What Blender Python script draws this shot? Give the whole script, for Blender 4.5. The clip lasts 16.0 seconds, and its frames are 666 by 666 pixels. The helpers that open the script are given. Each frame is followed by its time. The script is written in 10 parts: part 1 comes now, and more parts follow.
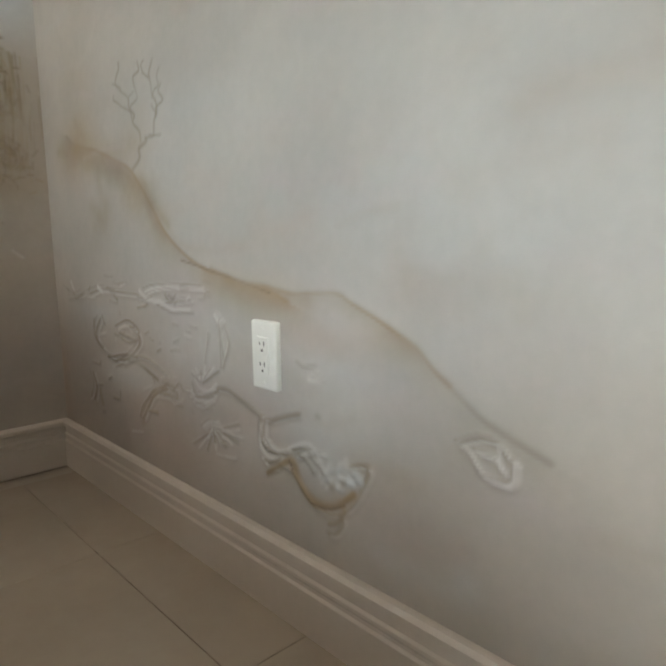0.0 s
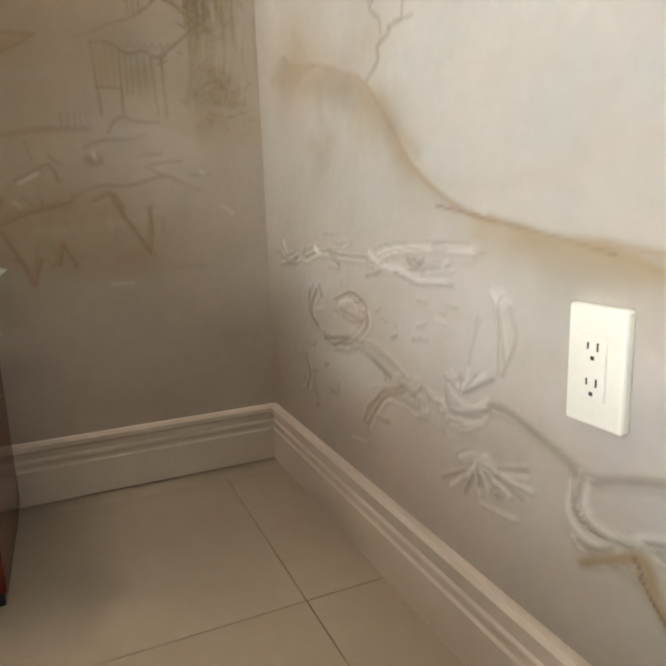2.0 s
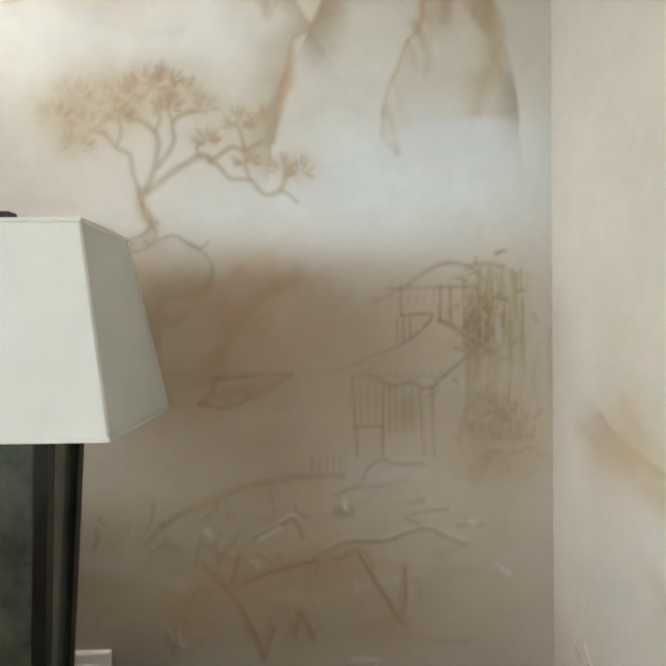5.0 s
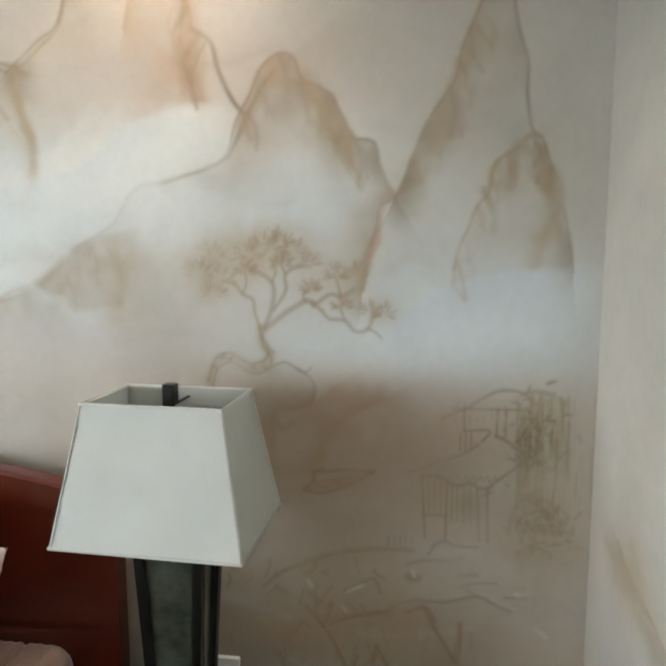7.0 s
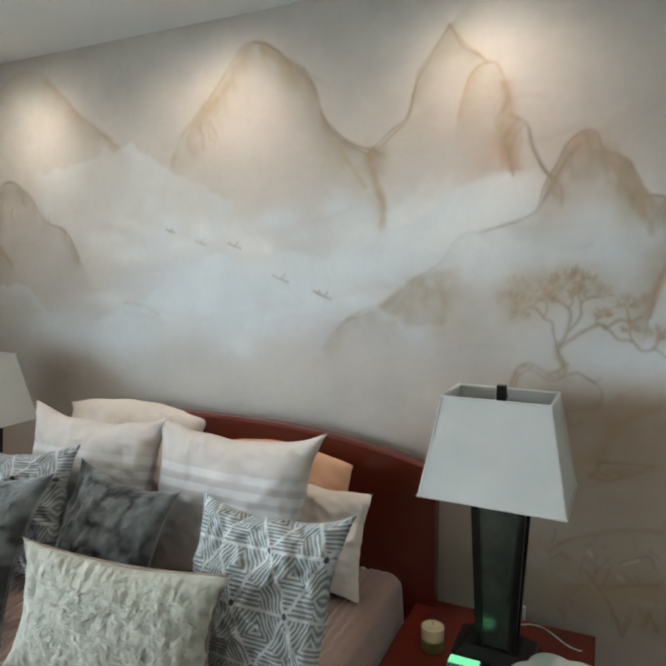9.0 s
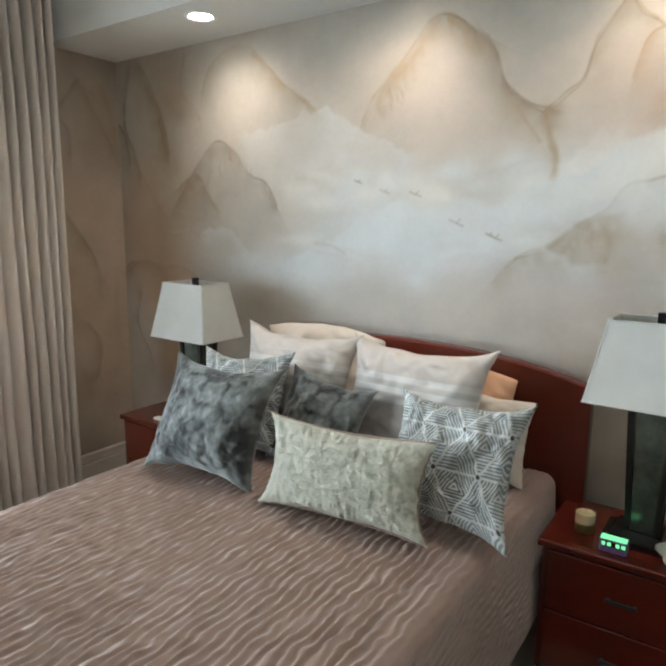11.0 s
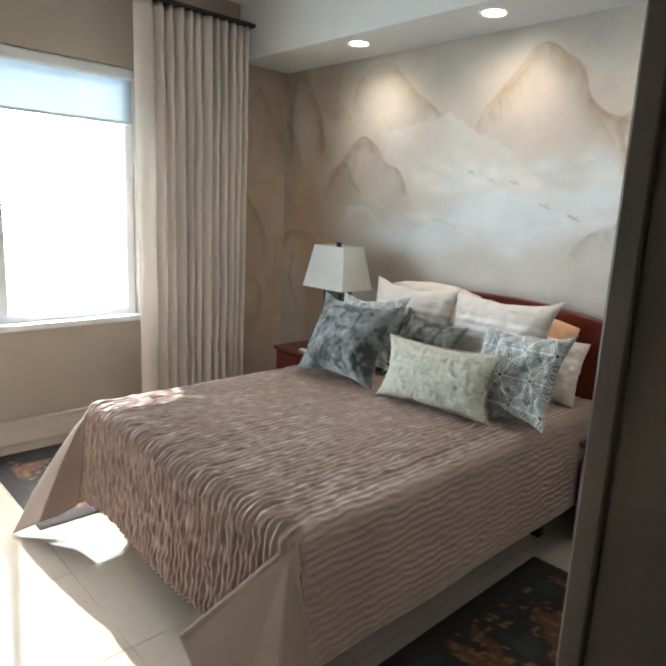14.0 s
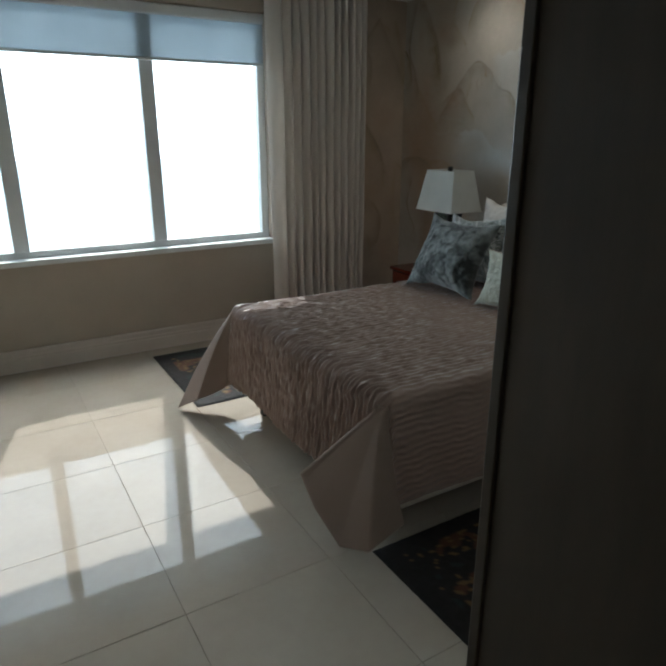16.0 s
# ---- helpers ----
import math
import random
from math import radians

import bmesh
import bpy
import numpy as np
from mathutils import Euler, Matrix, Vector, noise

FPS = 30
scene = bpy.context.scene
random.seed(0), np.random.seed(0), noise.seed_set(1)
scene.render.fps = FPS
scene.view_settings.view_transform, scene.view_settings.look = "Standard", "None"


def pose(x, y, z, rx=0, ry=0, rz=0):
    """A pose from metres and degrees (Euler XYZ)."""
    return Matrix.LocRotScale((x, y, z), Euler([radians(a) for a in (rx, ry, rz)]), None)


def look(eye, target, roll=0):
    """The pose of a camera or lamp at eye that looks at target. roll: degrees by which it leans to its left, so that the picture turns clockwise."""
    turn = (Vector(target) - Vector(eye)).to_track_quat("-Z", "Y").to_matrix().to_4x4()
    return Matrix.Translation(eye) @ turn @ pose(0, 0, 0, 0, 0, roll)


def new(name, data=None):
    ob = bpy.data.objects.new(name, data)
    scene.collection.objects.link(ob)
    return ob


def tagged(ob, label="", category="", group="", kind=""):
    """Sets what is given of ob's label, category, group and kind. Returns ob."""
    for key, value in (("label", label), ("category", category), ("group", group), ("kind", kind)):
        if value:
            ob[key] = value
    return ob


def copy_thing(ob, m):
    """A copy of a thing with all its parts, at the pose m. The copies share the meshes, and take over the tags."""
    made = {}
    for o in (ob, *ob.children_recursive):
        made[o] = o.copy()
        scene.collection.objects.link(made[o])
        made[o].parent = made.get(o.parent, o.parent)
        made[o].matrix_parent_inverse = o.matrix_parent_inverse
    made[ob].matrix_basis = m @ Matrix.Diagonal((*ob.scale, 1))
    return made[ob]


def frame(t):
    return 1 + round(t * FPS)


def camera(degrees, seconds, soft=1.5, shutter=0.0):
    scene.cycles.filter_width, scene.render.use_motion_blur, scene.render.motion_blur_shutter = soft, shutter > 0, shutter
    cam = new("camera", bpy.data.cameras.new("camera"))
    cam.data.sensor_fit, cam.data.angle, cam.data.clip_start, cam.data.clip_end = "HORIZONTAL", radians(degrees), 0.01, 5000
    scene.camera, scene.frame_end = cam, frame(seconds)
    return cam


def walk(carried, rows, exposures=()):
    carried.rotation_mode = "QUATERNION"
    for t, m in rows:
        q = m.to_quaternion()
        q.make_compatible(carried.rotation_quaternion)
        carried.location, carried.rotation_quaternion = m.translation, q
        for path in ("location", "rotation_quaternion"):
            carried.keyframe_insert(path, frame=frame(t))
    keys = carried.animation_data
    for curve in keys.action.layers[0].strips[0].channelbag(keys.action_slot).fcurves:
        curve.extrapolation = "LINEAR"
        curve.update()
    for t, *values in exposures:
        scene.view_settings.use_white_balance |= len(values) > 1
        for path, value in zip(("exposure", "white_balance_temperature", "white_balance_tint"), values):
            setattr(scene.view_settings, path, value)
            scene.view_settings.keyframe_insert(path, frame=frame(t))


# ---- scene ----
cam = camera(57.8, 16.0, soft=2.6)
PATH = [
    (0, (-0.681, -2.061, 0.727), (0.662, -0.609, 0.431), -0.9),
    (0.5, (-0.57, -1.915, 0.714), (0.578, -0.297, 0.455), -0.4),
    (1, (-0.504, -1.802, 0.68), (0.539, -0.124, 0.372), -0.3),
    (1.5, (-0.503, -1.717, 0.65), (0.476, -0.01, 0.294), -1.5),
    (2, (-0.515, -1.604, 0.687), (0.269, 0.194, 0.299), -2.0),
    (2.5, (-0.504, -1.323, 0.806), (0.018, 0.55, 0.338), -1.4),
    (3, (-0.496, -1.198, 0.854), (-0.179, 0.729, 0.421), -1.2),
    (3.5, (-0.478, -1.148, 0.94), (-0.275, 0.814, 0.609), -0.5),
    (4, (-0.497, -1.114, 1.021), (-0.359, 0.879, 0.933), -0.5),
    (4.2, (-0.507, -1.114, 1.056), (-0.382, 0.882, 1.028), -0.6),
    (6.3, (-0.465, -1.381, 1.497), (-0.464, 0.615, 1.363), 0.1),
    (6.5, (-0.434, -1.393, 1.548), (-0.525, 0.596, 1.362), 0.4),
    (7, (-0.434, -1.465, 1.624), (-0.699, 0.504, 1.392), 0.0),
    (7.5, (-0.479, -1.596, 1.66), (-0.901, 0.345, 1.428), -0.5),
    (8, (-0.535, -1.737, 1.683), (-1.074, 0.175, 1.456), -0.1),
    (8.5, (-0.614, -1.9, 1.69), (-1.241, -0.013, 1.469), 0.0),
    (9, (-0.675, -2.019, 1.705), (-1.499, -0.209, 1.49), -0.1),
    (9.5, (-0.712, -2.14, 1.699), (-1.738, -0.446, 1.423), 0.4),
    (9.7, (-0.724, -2.211, 1.705), (-1.8, -0.552, 1.401), -0.0),
    (11.8, (-0.645, -2.752, 1.628), (-1.831, -1.193, 1.223), 1.6),
    (12, (-0.596, -2.816, 1.635), (-1.833, -1.303, 1.212), 1.9),
    (12.5, (-0.479, -2.918, 1.631), (-1.742, -1.423, 1.219), 3.5),
    (13, (-0.314, -3.047, 1.621), (-1.602, -1.56, 1.264), 3.5),
    (13.5, (-0.195, -3.155, 1.62), (-1.532, -1.712, 1.262), 2.6),
    (14, (-0.076, -3.255, 1.595), (-1.496, -1.906, 1.192), 2.7),
    (14.2, (-0.063, -3.294, 1.607), (-1.512, -1.996, 1.145), 2.2),
    (14.5, (0.007, -3.365, 1.609), (-1.464, -2.107, 1.108), 1.2),
    (14.8, (0.071, -3.441, 1.6), (-1.405, -2.207, 1.053), 1.5),
    (15, (0.113, -3.449, 1.608), (-1.367, -2.239, 1.02), 1.0),
    (15.2, (0.156, -3.469, 1.606), (-1.322, -2.264, 1.004), 1.2),
    (15.5, (0.245, -3.45, 1.594), (-1.285, -2.322, 0.974), 0.4),
    (16, (0.372, -3.439, 1.594), (-1.259, -2.464, 0.969), -0.0),
]
walk(cam, [(t, look(eye, target, roll)) for t, eye, target, roll in PATH], exposures=[
    (0.0, 1.0, 7050, 13), (1.5, 1.35, 7500, 15), (2.5, 2.2, 7850, 17), (3.5, 2.6, 7700, 16), (4.2, 2.3, 7250, 13), (6.3, 1.65, 6650, 10), (7.5, 1.4, 6350, 9), (9.7, 1.1, 6100, 9),
    (12.0, 1.5, 6400, 10), (14.0, 1.42, 6300, 10), (15.0, 0.6, 6150, 7), (16.0, -0.28, 5900, 4)])

# world, sun and lights
world = bpy.data.worlds.new("world")
scene.world = world
world.use_nodes = True
sky = world.node_tree.nodes.new("ShaderNodeTexSky")
sky.sky_type = "NISHITA"
sky.sun_disc = False
sky.sun_elevation, sky.sun_rotation = radians(38), radians(287)
back = world.node_tree.nodes["Background"]
back.inputs["Strength"].default_value = 0.12
world.node_tree.links.new(sky.outputs["Color"], back.inputs["Color"])


def lamp_object(name, kind, where, **settings):
    data = bpy.data.lights.new(name, kind)
    for key, value in settings.items():
        if key == "energy":
            data.energy = value
        elif key == "color":
            data.color = value
    ob = new(name, data)
    ob.matrix_world = where
    return ob


SUN_WAY = Vector((1.0, -0.275, -0.855))
sun = lamp_object("sun", "SUN", look((-12, 3, 10), Vector((-12, 3, 10)) + SUN_WAY), energy=4.6, color=(1.0, 0.96, 0.9))
sun.data.angle = radians(0.5)
daylight = lamp_object("window_daylight", "AREA", look((-4.57, -2.70, 1.60), (0, -2.60, 1.2)), energy=42, color=(0.70, 0.88, 1.0))
daylight.data.shape = "RECTANGLE"
daylight.data.size, daylight.data.size_y = 3.5, 1.9
LIGHT_XS = (-1.06, -2.06, -3.06)
for x in LIGHT_XS:
    spot = lamp_object("downlight_lamp", "SPOT", look((x, -0.31, 2.645), (x, -0.27, 0)), energy=15, color=(1.0, 0.85, 0.70))
    spot.data.spot_size, spot.data.spot_blend, spot.data.shadow_soft_size = radians(150), 1.0, 0.045


# materials
def material(name, dark, light, rough=0.7, scale=6.0, fine=60.0, bump=0.05, metal=0.0, paint="", stretch=(1, 1, 1), coat=0.0, sheen=0.0, translucent=0.0, depth=0.002):
    m = bpy.data.materials.new(name)
    m.use_nodes = True
    n, ln = m.node_tree.nodes, m.node_tree.links
    bsdf = n["Principled BSDF"]
    place = n.new("ShaderNodeTexCoord")
    size = n.new("ShaderNodeMapping")
    size.inputs["Scale"].default_value = stretch
    ln.new(place.outputs["Object"], size.inputs["Vector"])
    big, small = n.new("ShaderNodeTexNoise"), n.new("ShaderNodeTexNoise")
    for node, amount, detail in ((big, scale, 5), (small, fine, 4)):
        node.inputs["Scale"].default_value = amount
        node.inputs["Detail"].default_value = detail
        ln.new(size.outputs["Vector"], node.inputs["Vector"])
    both = n.new("ShaderNodeMath")
    both.operation = "MULTIPLY_ADD"
    ln.new(small.outputs["Fac"], both.inputs[0])
    both.inputs[1].default_value = 0.45
    half = n.new("ShaderNodeMath")
    half.operation = "MULTIPLY_ADD"
    ln.new(big.outputs["Fac"], half.inputs[0])
    half.inputs[1].default_value, half.inputs[2].default_value = 1.6, -0.52
    ln.new(half.outputs[0], both.inputs[2])
    ramp = n.new("ShaderNodeMix")
    ramp.data_type = "RGBA"
    ramp.inputs["A"].default_value, ramp.inputs["B"].default_value = (*dark, 1), (*light, 1)
    ln.new(both.outputs[0], ramp.inputs["Factor"])
    colour = ramp.outputs["Result"]
    if paint:
        att = n.new("ShaderNodeAttribute")
        att.attribute_name = paint
        mult = n.new("ShaderNodeMix")
        mult.data_type, mult.blend_type = "RGBA", "MULTIPLY"
        mult.inputs["Factor"].default_value = 1.0
        ln.new(att.outputs["Color"], mult.inputs["A"])
        ln.new(colour, mult.inputs["B"])
        colour = mult.outputs["Result"]
    ln.new(colour, bsdf.inputs["Base Color"])
    bsdf.inputs["Roughness"].default_value = rough
    bsdf.inputs["Metallic"].default_value = metal
    bsdf.inputs["Coat Weight"].default_value = coat
    bsdf.inputs["Sheen Weight"].default_value = sheen
    if bump:
        rough_map = n.new("ShaderNodeMath")
        rough_map.operation = "MULTIPLY_ADD"
        ln.new(big.outputs["Fac"], rough_map.inputs[0])
        rough_map.inputs[1].default_value, rough_map.inputs[2].default_value = 0.25 * rough, 0.87 * rough
        ln.new(rough_map.outputs[0], bsdf.inputs["Roughness"])
        relief = n.new("ShaderNodeBump")
        relief.inputs["Strength"].default_value, relief.inputs["Distance"].default_value = bump, depth
        ln.new(both.outputs[0], relief.inputs["Height"])
        ln.new(relief.outputs["Normal"], bsdf.inputs["Normal"])
    if translucent:
        thin, mix = n.new("ShaderNodeBsdfTranslucent"), n.new("ShaderNodeMixShader")
        ln.new(colour, thin.inputs["Color"])
        mix.inputs["Fac"].default_value = translucent
        ln.new(bsdf.outputs[0], mix.inputs[1])
        ln.new(thin.outputs[0], mix.inputs[2])
        ln.new(mix.outputs[0], n["Material Output"].inputs["Surface"])
    return m


def glowing(name, colour, strength):
    m = bpy.data.materials.new(name)
    m.use_nodes = True
    bsdf = m.node_tree.nodes["Principled BSDF"]
    bsdf.inputs["Base Color"].default_value = (*colour, 1)
    bsdf.inputs["Emission Color"].default_value = (*colour, 1)
    bsdf.inputs["Emission Strength"].default_value = strength
    return m


def clear_glass(name, colour=(1, 1, 1), rough=0.0):
    m = bpy.data.materials.new(name)
    m.use_nodes = True
    bsdf = m.node_tree.nodes["Principled BSDF"]
    bsdf.inputs["Base Color"].default_value = (*colour, 1)
    bsdf.inputs["Transmission Weight"].default_value = 1.0
    bsdf.inputs["Roughness"].default_value = rough
    bsdf.inputs["IOR"].default_value = 1.45
    return m


MURAL = material("mural_plaster", (0.86, 0.86, 0.86), (1.08, 1.07, 1.06), 0.55, 3.5, 45, 0.4, paint="paint", depth=0.004)
WALL = material("wall_paint", (0.42, 0.36, 0.29), (0.50, 0.44, 0.36), 0.7, 2.5, 90, 0.15)
CEILING = material("ceiling_paint", (0.66, 0.67, 0.645), (0.72, 0.73, 0.705), 0.8, 2, 120, 0.1)
TRIM = material("trim_paint", (0.60, 0.54, 0.48), (0.68, 0.62, 0.56), 0.4, 4, 80, 0.08)
GROUT = material("grout", (0.33, 0.28, 0.225), (0.41, 0.36, 0.30), 0.9, 12, 200, 0.2)
WHITE_FRAME = material("window_frame_white", (0.72, 0.74, 0.74), (0.82, 0.84, 0.84), 0.4, 5, 100, 0.05)
CHERRY = material("cherry_wood", (0.114, 0.0162, 0.0080), (0.124, 0.0178, 0.0088), 0.26, 5, 45, 0.0, stretch=(1, 1, 4), coat=0.3)
CHERRY_TOP = material("cherry_wood_top", (0.115, 0.0155, 0.0075), (0.138, 0.020, 0.010), 0.25, 5, 45, 0.006, stretch=(1, 7, 7), coat=0.4)
BLACK_METAL = material("black_metal", (0.006, 0.006, 0.006), (0.014, 0.013, 0.012), 0.4, 10, 120, 0.05, metal=0.3)
SMOKED_GLASS = material("antiqued_mirror_glass", (0.05, 0.075, 0.065), (0.27, 0.31, 0.26), 0.20, 16, 60, 0.12, metal=0.7)
SHADE = material("lampshade_linen", (0.70, 0.70, 0.66), (0.80, 0.80, 0.76), 0.9, 8, 320, 0.15, translucent=0.35)
CURTAIN = material("curtain_linen", (0.67, 0.615, 0.555), (0.84, 0.78, 0.71), 0.9, 5, 260, 0.25, stretch=(1, 1, 0.2), translucent=0.34, sheen=0.2)
SPREAD = material("rose_matelasse", (0.27, 0.178, 0.142), (0.335, 0.23, 0.186), 0.32, 5, 180, 0.25, sheen=0.4)
JAMB_BROWN = material("dark_brown_jamb", (0.035, 0.025, 0.016), (0.060, 0.043, 0.028), 0.45, 4, 60, 0.05, stretch=(6, 6, 1))
SPREAD_PLAIN = material("rose_lining", (0.24, 0.175, 0.14), (0.29, 0.215, 0.175), 0.75, 5, 260, 0.2)
CREAM = material("cream_cotton", (0.60, 0.52, 0.44), (0.72, 0.64, 0.55), 0.85, 8, 220, 0.25, sheen=0.2)
PEACH = material("peach_cotton", (0.60, 0.33, 0.19), (0.70, 0.42, 0.26), 0.85, 8, 220, 0.2)
STRIPED = material("striped_linen", (0.92, 0.92, 0.92), (1.05, 1.05, 1.05), 0.85, 9, 240, 0.25, paint="paint")
PATTERN = material("line_pattern_cotton", (0.92, 0.92, 0.92), (1.05, 1.05, 1.05), 0.85, 9, 240, 0.25, paint="paint")
FUR = material("grey_faux_fur", (0.62, 0.63, 0.63), (1.2, 1.2, 1.2), 0.9, 8.0, 90, 0.7, sheen=0.4, depth=0.007, paint="paint")
LUMBAR = material("ivory_boucle", (0.33, 0.33, 0.265), (0.52, 0.52, 0.43), 0.85, 38, 130, 0.9, depth=0.007)
RUG = material("rug_pile", (0.9, 0.9, 0.9), (1.1, 1.1, 1.1), 0.95, 30, 300, 0.6, paint="paint", depth=0.004)
CERAMIC = material("white_ceramic", (0.60, 0.65, 0.56), (0.69, 0.73, 0.65), 0.25, 7, 60, 0.03, coat=0.3)
WAX = material("candle_wax", (0.62, 0.52, 0.28), (0.70, 0.60, 0.36), 0.5, 9, 80, 0.05)
WAX_GREEN = material("green_wax", (0.16, 0.17, 0.04), (0.24, 0.24, 0.07), 0.5, 9, 80, 0.05)
PLASTIC_WHITE = material("white_plastic", (0.74, 0.76, 0.72), (0.80, 0.82, 0.78), 0.35, 6, 150, 0.03)
SLOT = material("outlet_slot", (0.02, 0.02, 0.02), (0.03, 0.03, 0.03), 0.6, 9, 80, 0.0)
BLACK_PLASTIC = material("black_plastic", (0.010, 0.010, 0.011), (0.02, 0.02, 0.022), 0.4, 9, 120, 0.05)
PURPLE = material("purple_card", (0.16, 0.09, 0.30), (0.34, 0.24, 0.46), 0.6, 40, 160, 0.0)
TILE = material("porcelain_tile", (0.395, 0.335, 0.27), (0.475, 0.415, 0.345), 0.035, 2.2, 24, 0.006)
TILE.node_tree.nodes["Principled BSDF"].inputs["Specular IOR Level"].default_value = 0.62
GLASS = clear_glass("window_glass")
JAR = clear_glass("jar_glass", (0.95, 0.97, 0.95), 0.02)
JAR.node_tree.nodes["Principled BSDF"].inputs["Alpha"].default_value = 0.15
BULB = glowing("downlight_glow", (1.0, 0.93, 0.80), 14)
DISPLAY = glowing("clock_digits", (0.25, 1.0, 0.45), 0.32)
OUTSIDE = glowing("bright_haze", (0.90, 0.96, 1.0), 4.5)
LAWN = material("outside_ground", (0.20, 0.22, 0.16), (0.34, 0.34, 0.28), 0.95, 0.4, 4, 0.2)


# building helpers
def mesh_object(name, verts, faces, mat, smooth=True):
    me = bpy.data.meshes.new(name)
    me.from_pydata(verts, [], faces)
    me.materials.append(mat)
    if smooth:
        me.shade_smooth()
    return new(name, me)


def under(ob, parent, label=""):
    if parent:
        ob.parent = parent
        ob.matrix_parent_inverse = parent.matrix_basis.inverted()
    if label:
        ob["label"] = label
    return ob


def part(name, bm, mat, parent, label="", smooth=False):
    me = bpy.data.meshes.new(name)
    bmesh.ops.recalc_face_normals(bm, faces=bm.faces)
    bm.to_mesh(me)
    bm.free()
    me.materials.append(mat)
    if smooth:
        me.shade_smooth()
    return under(new(name, me), parent, label)


def thing(name, base, label, category, group="", kind=""):
    ob = new(name)
    ob.empty_display_size = 0.1
    ob.matrix_basis = Matrix.Translation(base)
    return tagged(ob, label, category, group, kind)


def box(bm, lo, hi, bevel=0.0, segments=2):
    made = bmesh.ops.create_cube(bm, size=1.0)["verts"]
    lo, hi = Vector(lo), Vector(hi)
    for v in made:
        v.co = Vector((lo[i] + (v.co[i] + 0.5) * (hi[i] - lo[i]) for i in range(3)))
    if bevel:
        edges = {e for v in made for e in v.link_edges}
        bmesh.ops.bevel(bm, geom=list(edges), offset=bevel, segments=segments, affect="EDGES", profile=0.5)
    return bm


def boxes(*spans, bevel=0.0):
    bm = bmesh.new()
    for lo, hi in spans:
        box(bm, lo, hi, bevel)
    return bm


def frustum(bm, z0, z1, c0, h0, c1, h1, top=True, bottom=True):
    """A tapered box: half sizes h0 at z0 round c0, and h1 at z1 round c1."""
    ring = []
    for z, c, h in ((z0, c0, h0), (z1, c1, h1)):
        ring.append([bm.verts.new((c[0] + sx * h[0], c[1] + sy * h[1], z)) for sx, sy in ((-1, -1), (1, -1), (1, 1), (-1, 1))])
    for k in range(4):
        bm.faces.new((ring[0][k], ring[0][(k + 1) % 4], ring[1][(k + 1) % 4], ring[1][k]))
    if bottom:
        bm.faces.new(ring[0][::-1])
    if top:
        bm.faces.new(ring[1])
    return bm


def lathe(profile, centre, steps=32, wave=None):
    """A turned solid from (radius, z) pairs round a vertical axis; wave(angle) scales the radius."""
    bm = bmesh.new()
    rings = []
    for r, z in profile:
        rings.append([bm.verts.new((centre[0] + r * (wave(a) if wave else 1) * math.cos(a), centre[1] + r * (wave(a) if wave else 1) * math.sin(a), centre[2] + z))
                      for a in (2 * math.pi * k / steps for k in range(steps))])
    for a, b in zip(rings, rings[1:]):
        for k in range(steps):
            bm.faces.new((a[k], a[(k + 1) % steps], b[(k + 1) % steps], b[k]))
    bm.faces.new(rings[0][::-1])
    bm.faces.new(rings[-1])
    return bm


def sweep(profile, start, end, inward, mat, name, parent):
    """A straight moulding: profile of (out from the wall, height) pairs, from start to end."""
    bm = bmesh.new()
    a, b, n = Vector(start), Vector(end), Vector(inward)
    rows = [[bm.verts.new(p + n * out + Vector((0, 0, z))) for out, z in profile] for p in (a, b)]
    for k in range(len(profile)):
        j = (k + 1) % len(profile)
        bm.faces.new((rows[0][k], rows[0][j], rows[1][j], rows[1][k]))
    bm.faces.new(rows[0])
    bm.faces.new(rows[1][::-1])
    return part(name, bm, mat, parent)

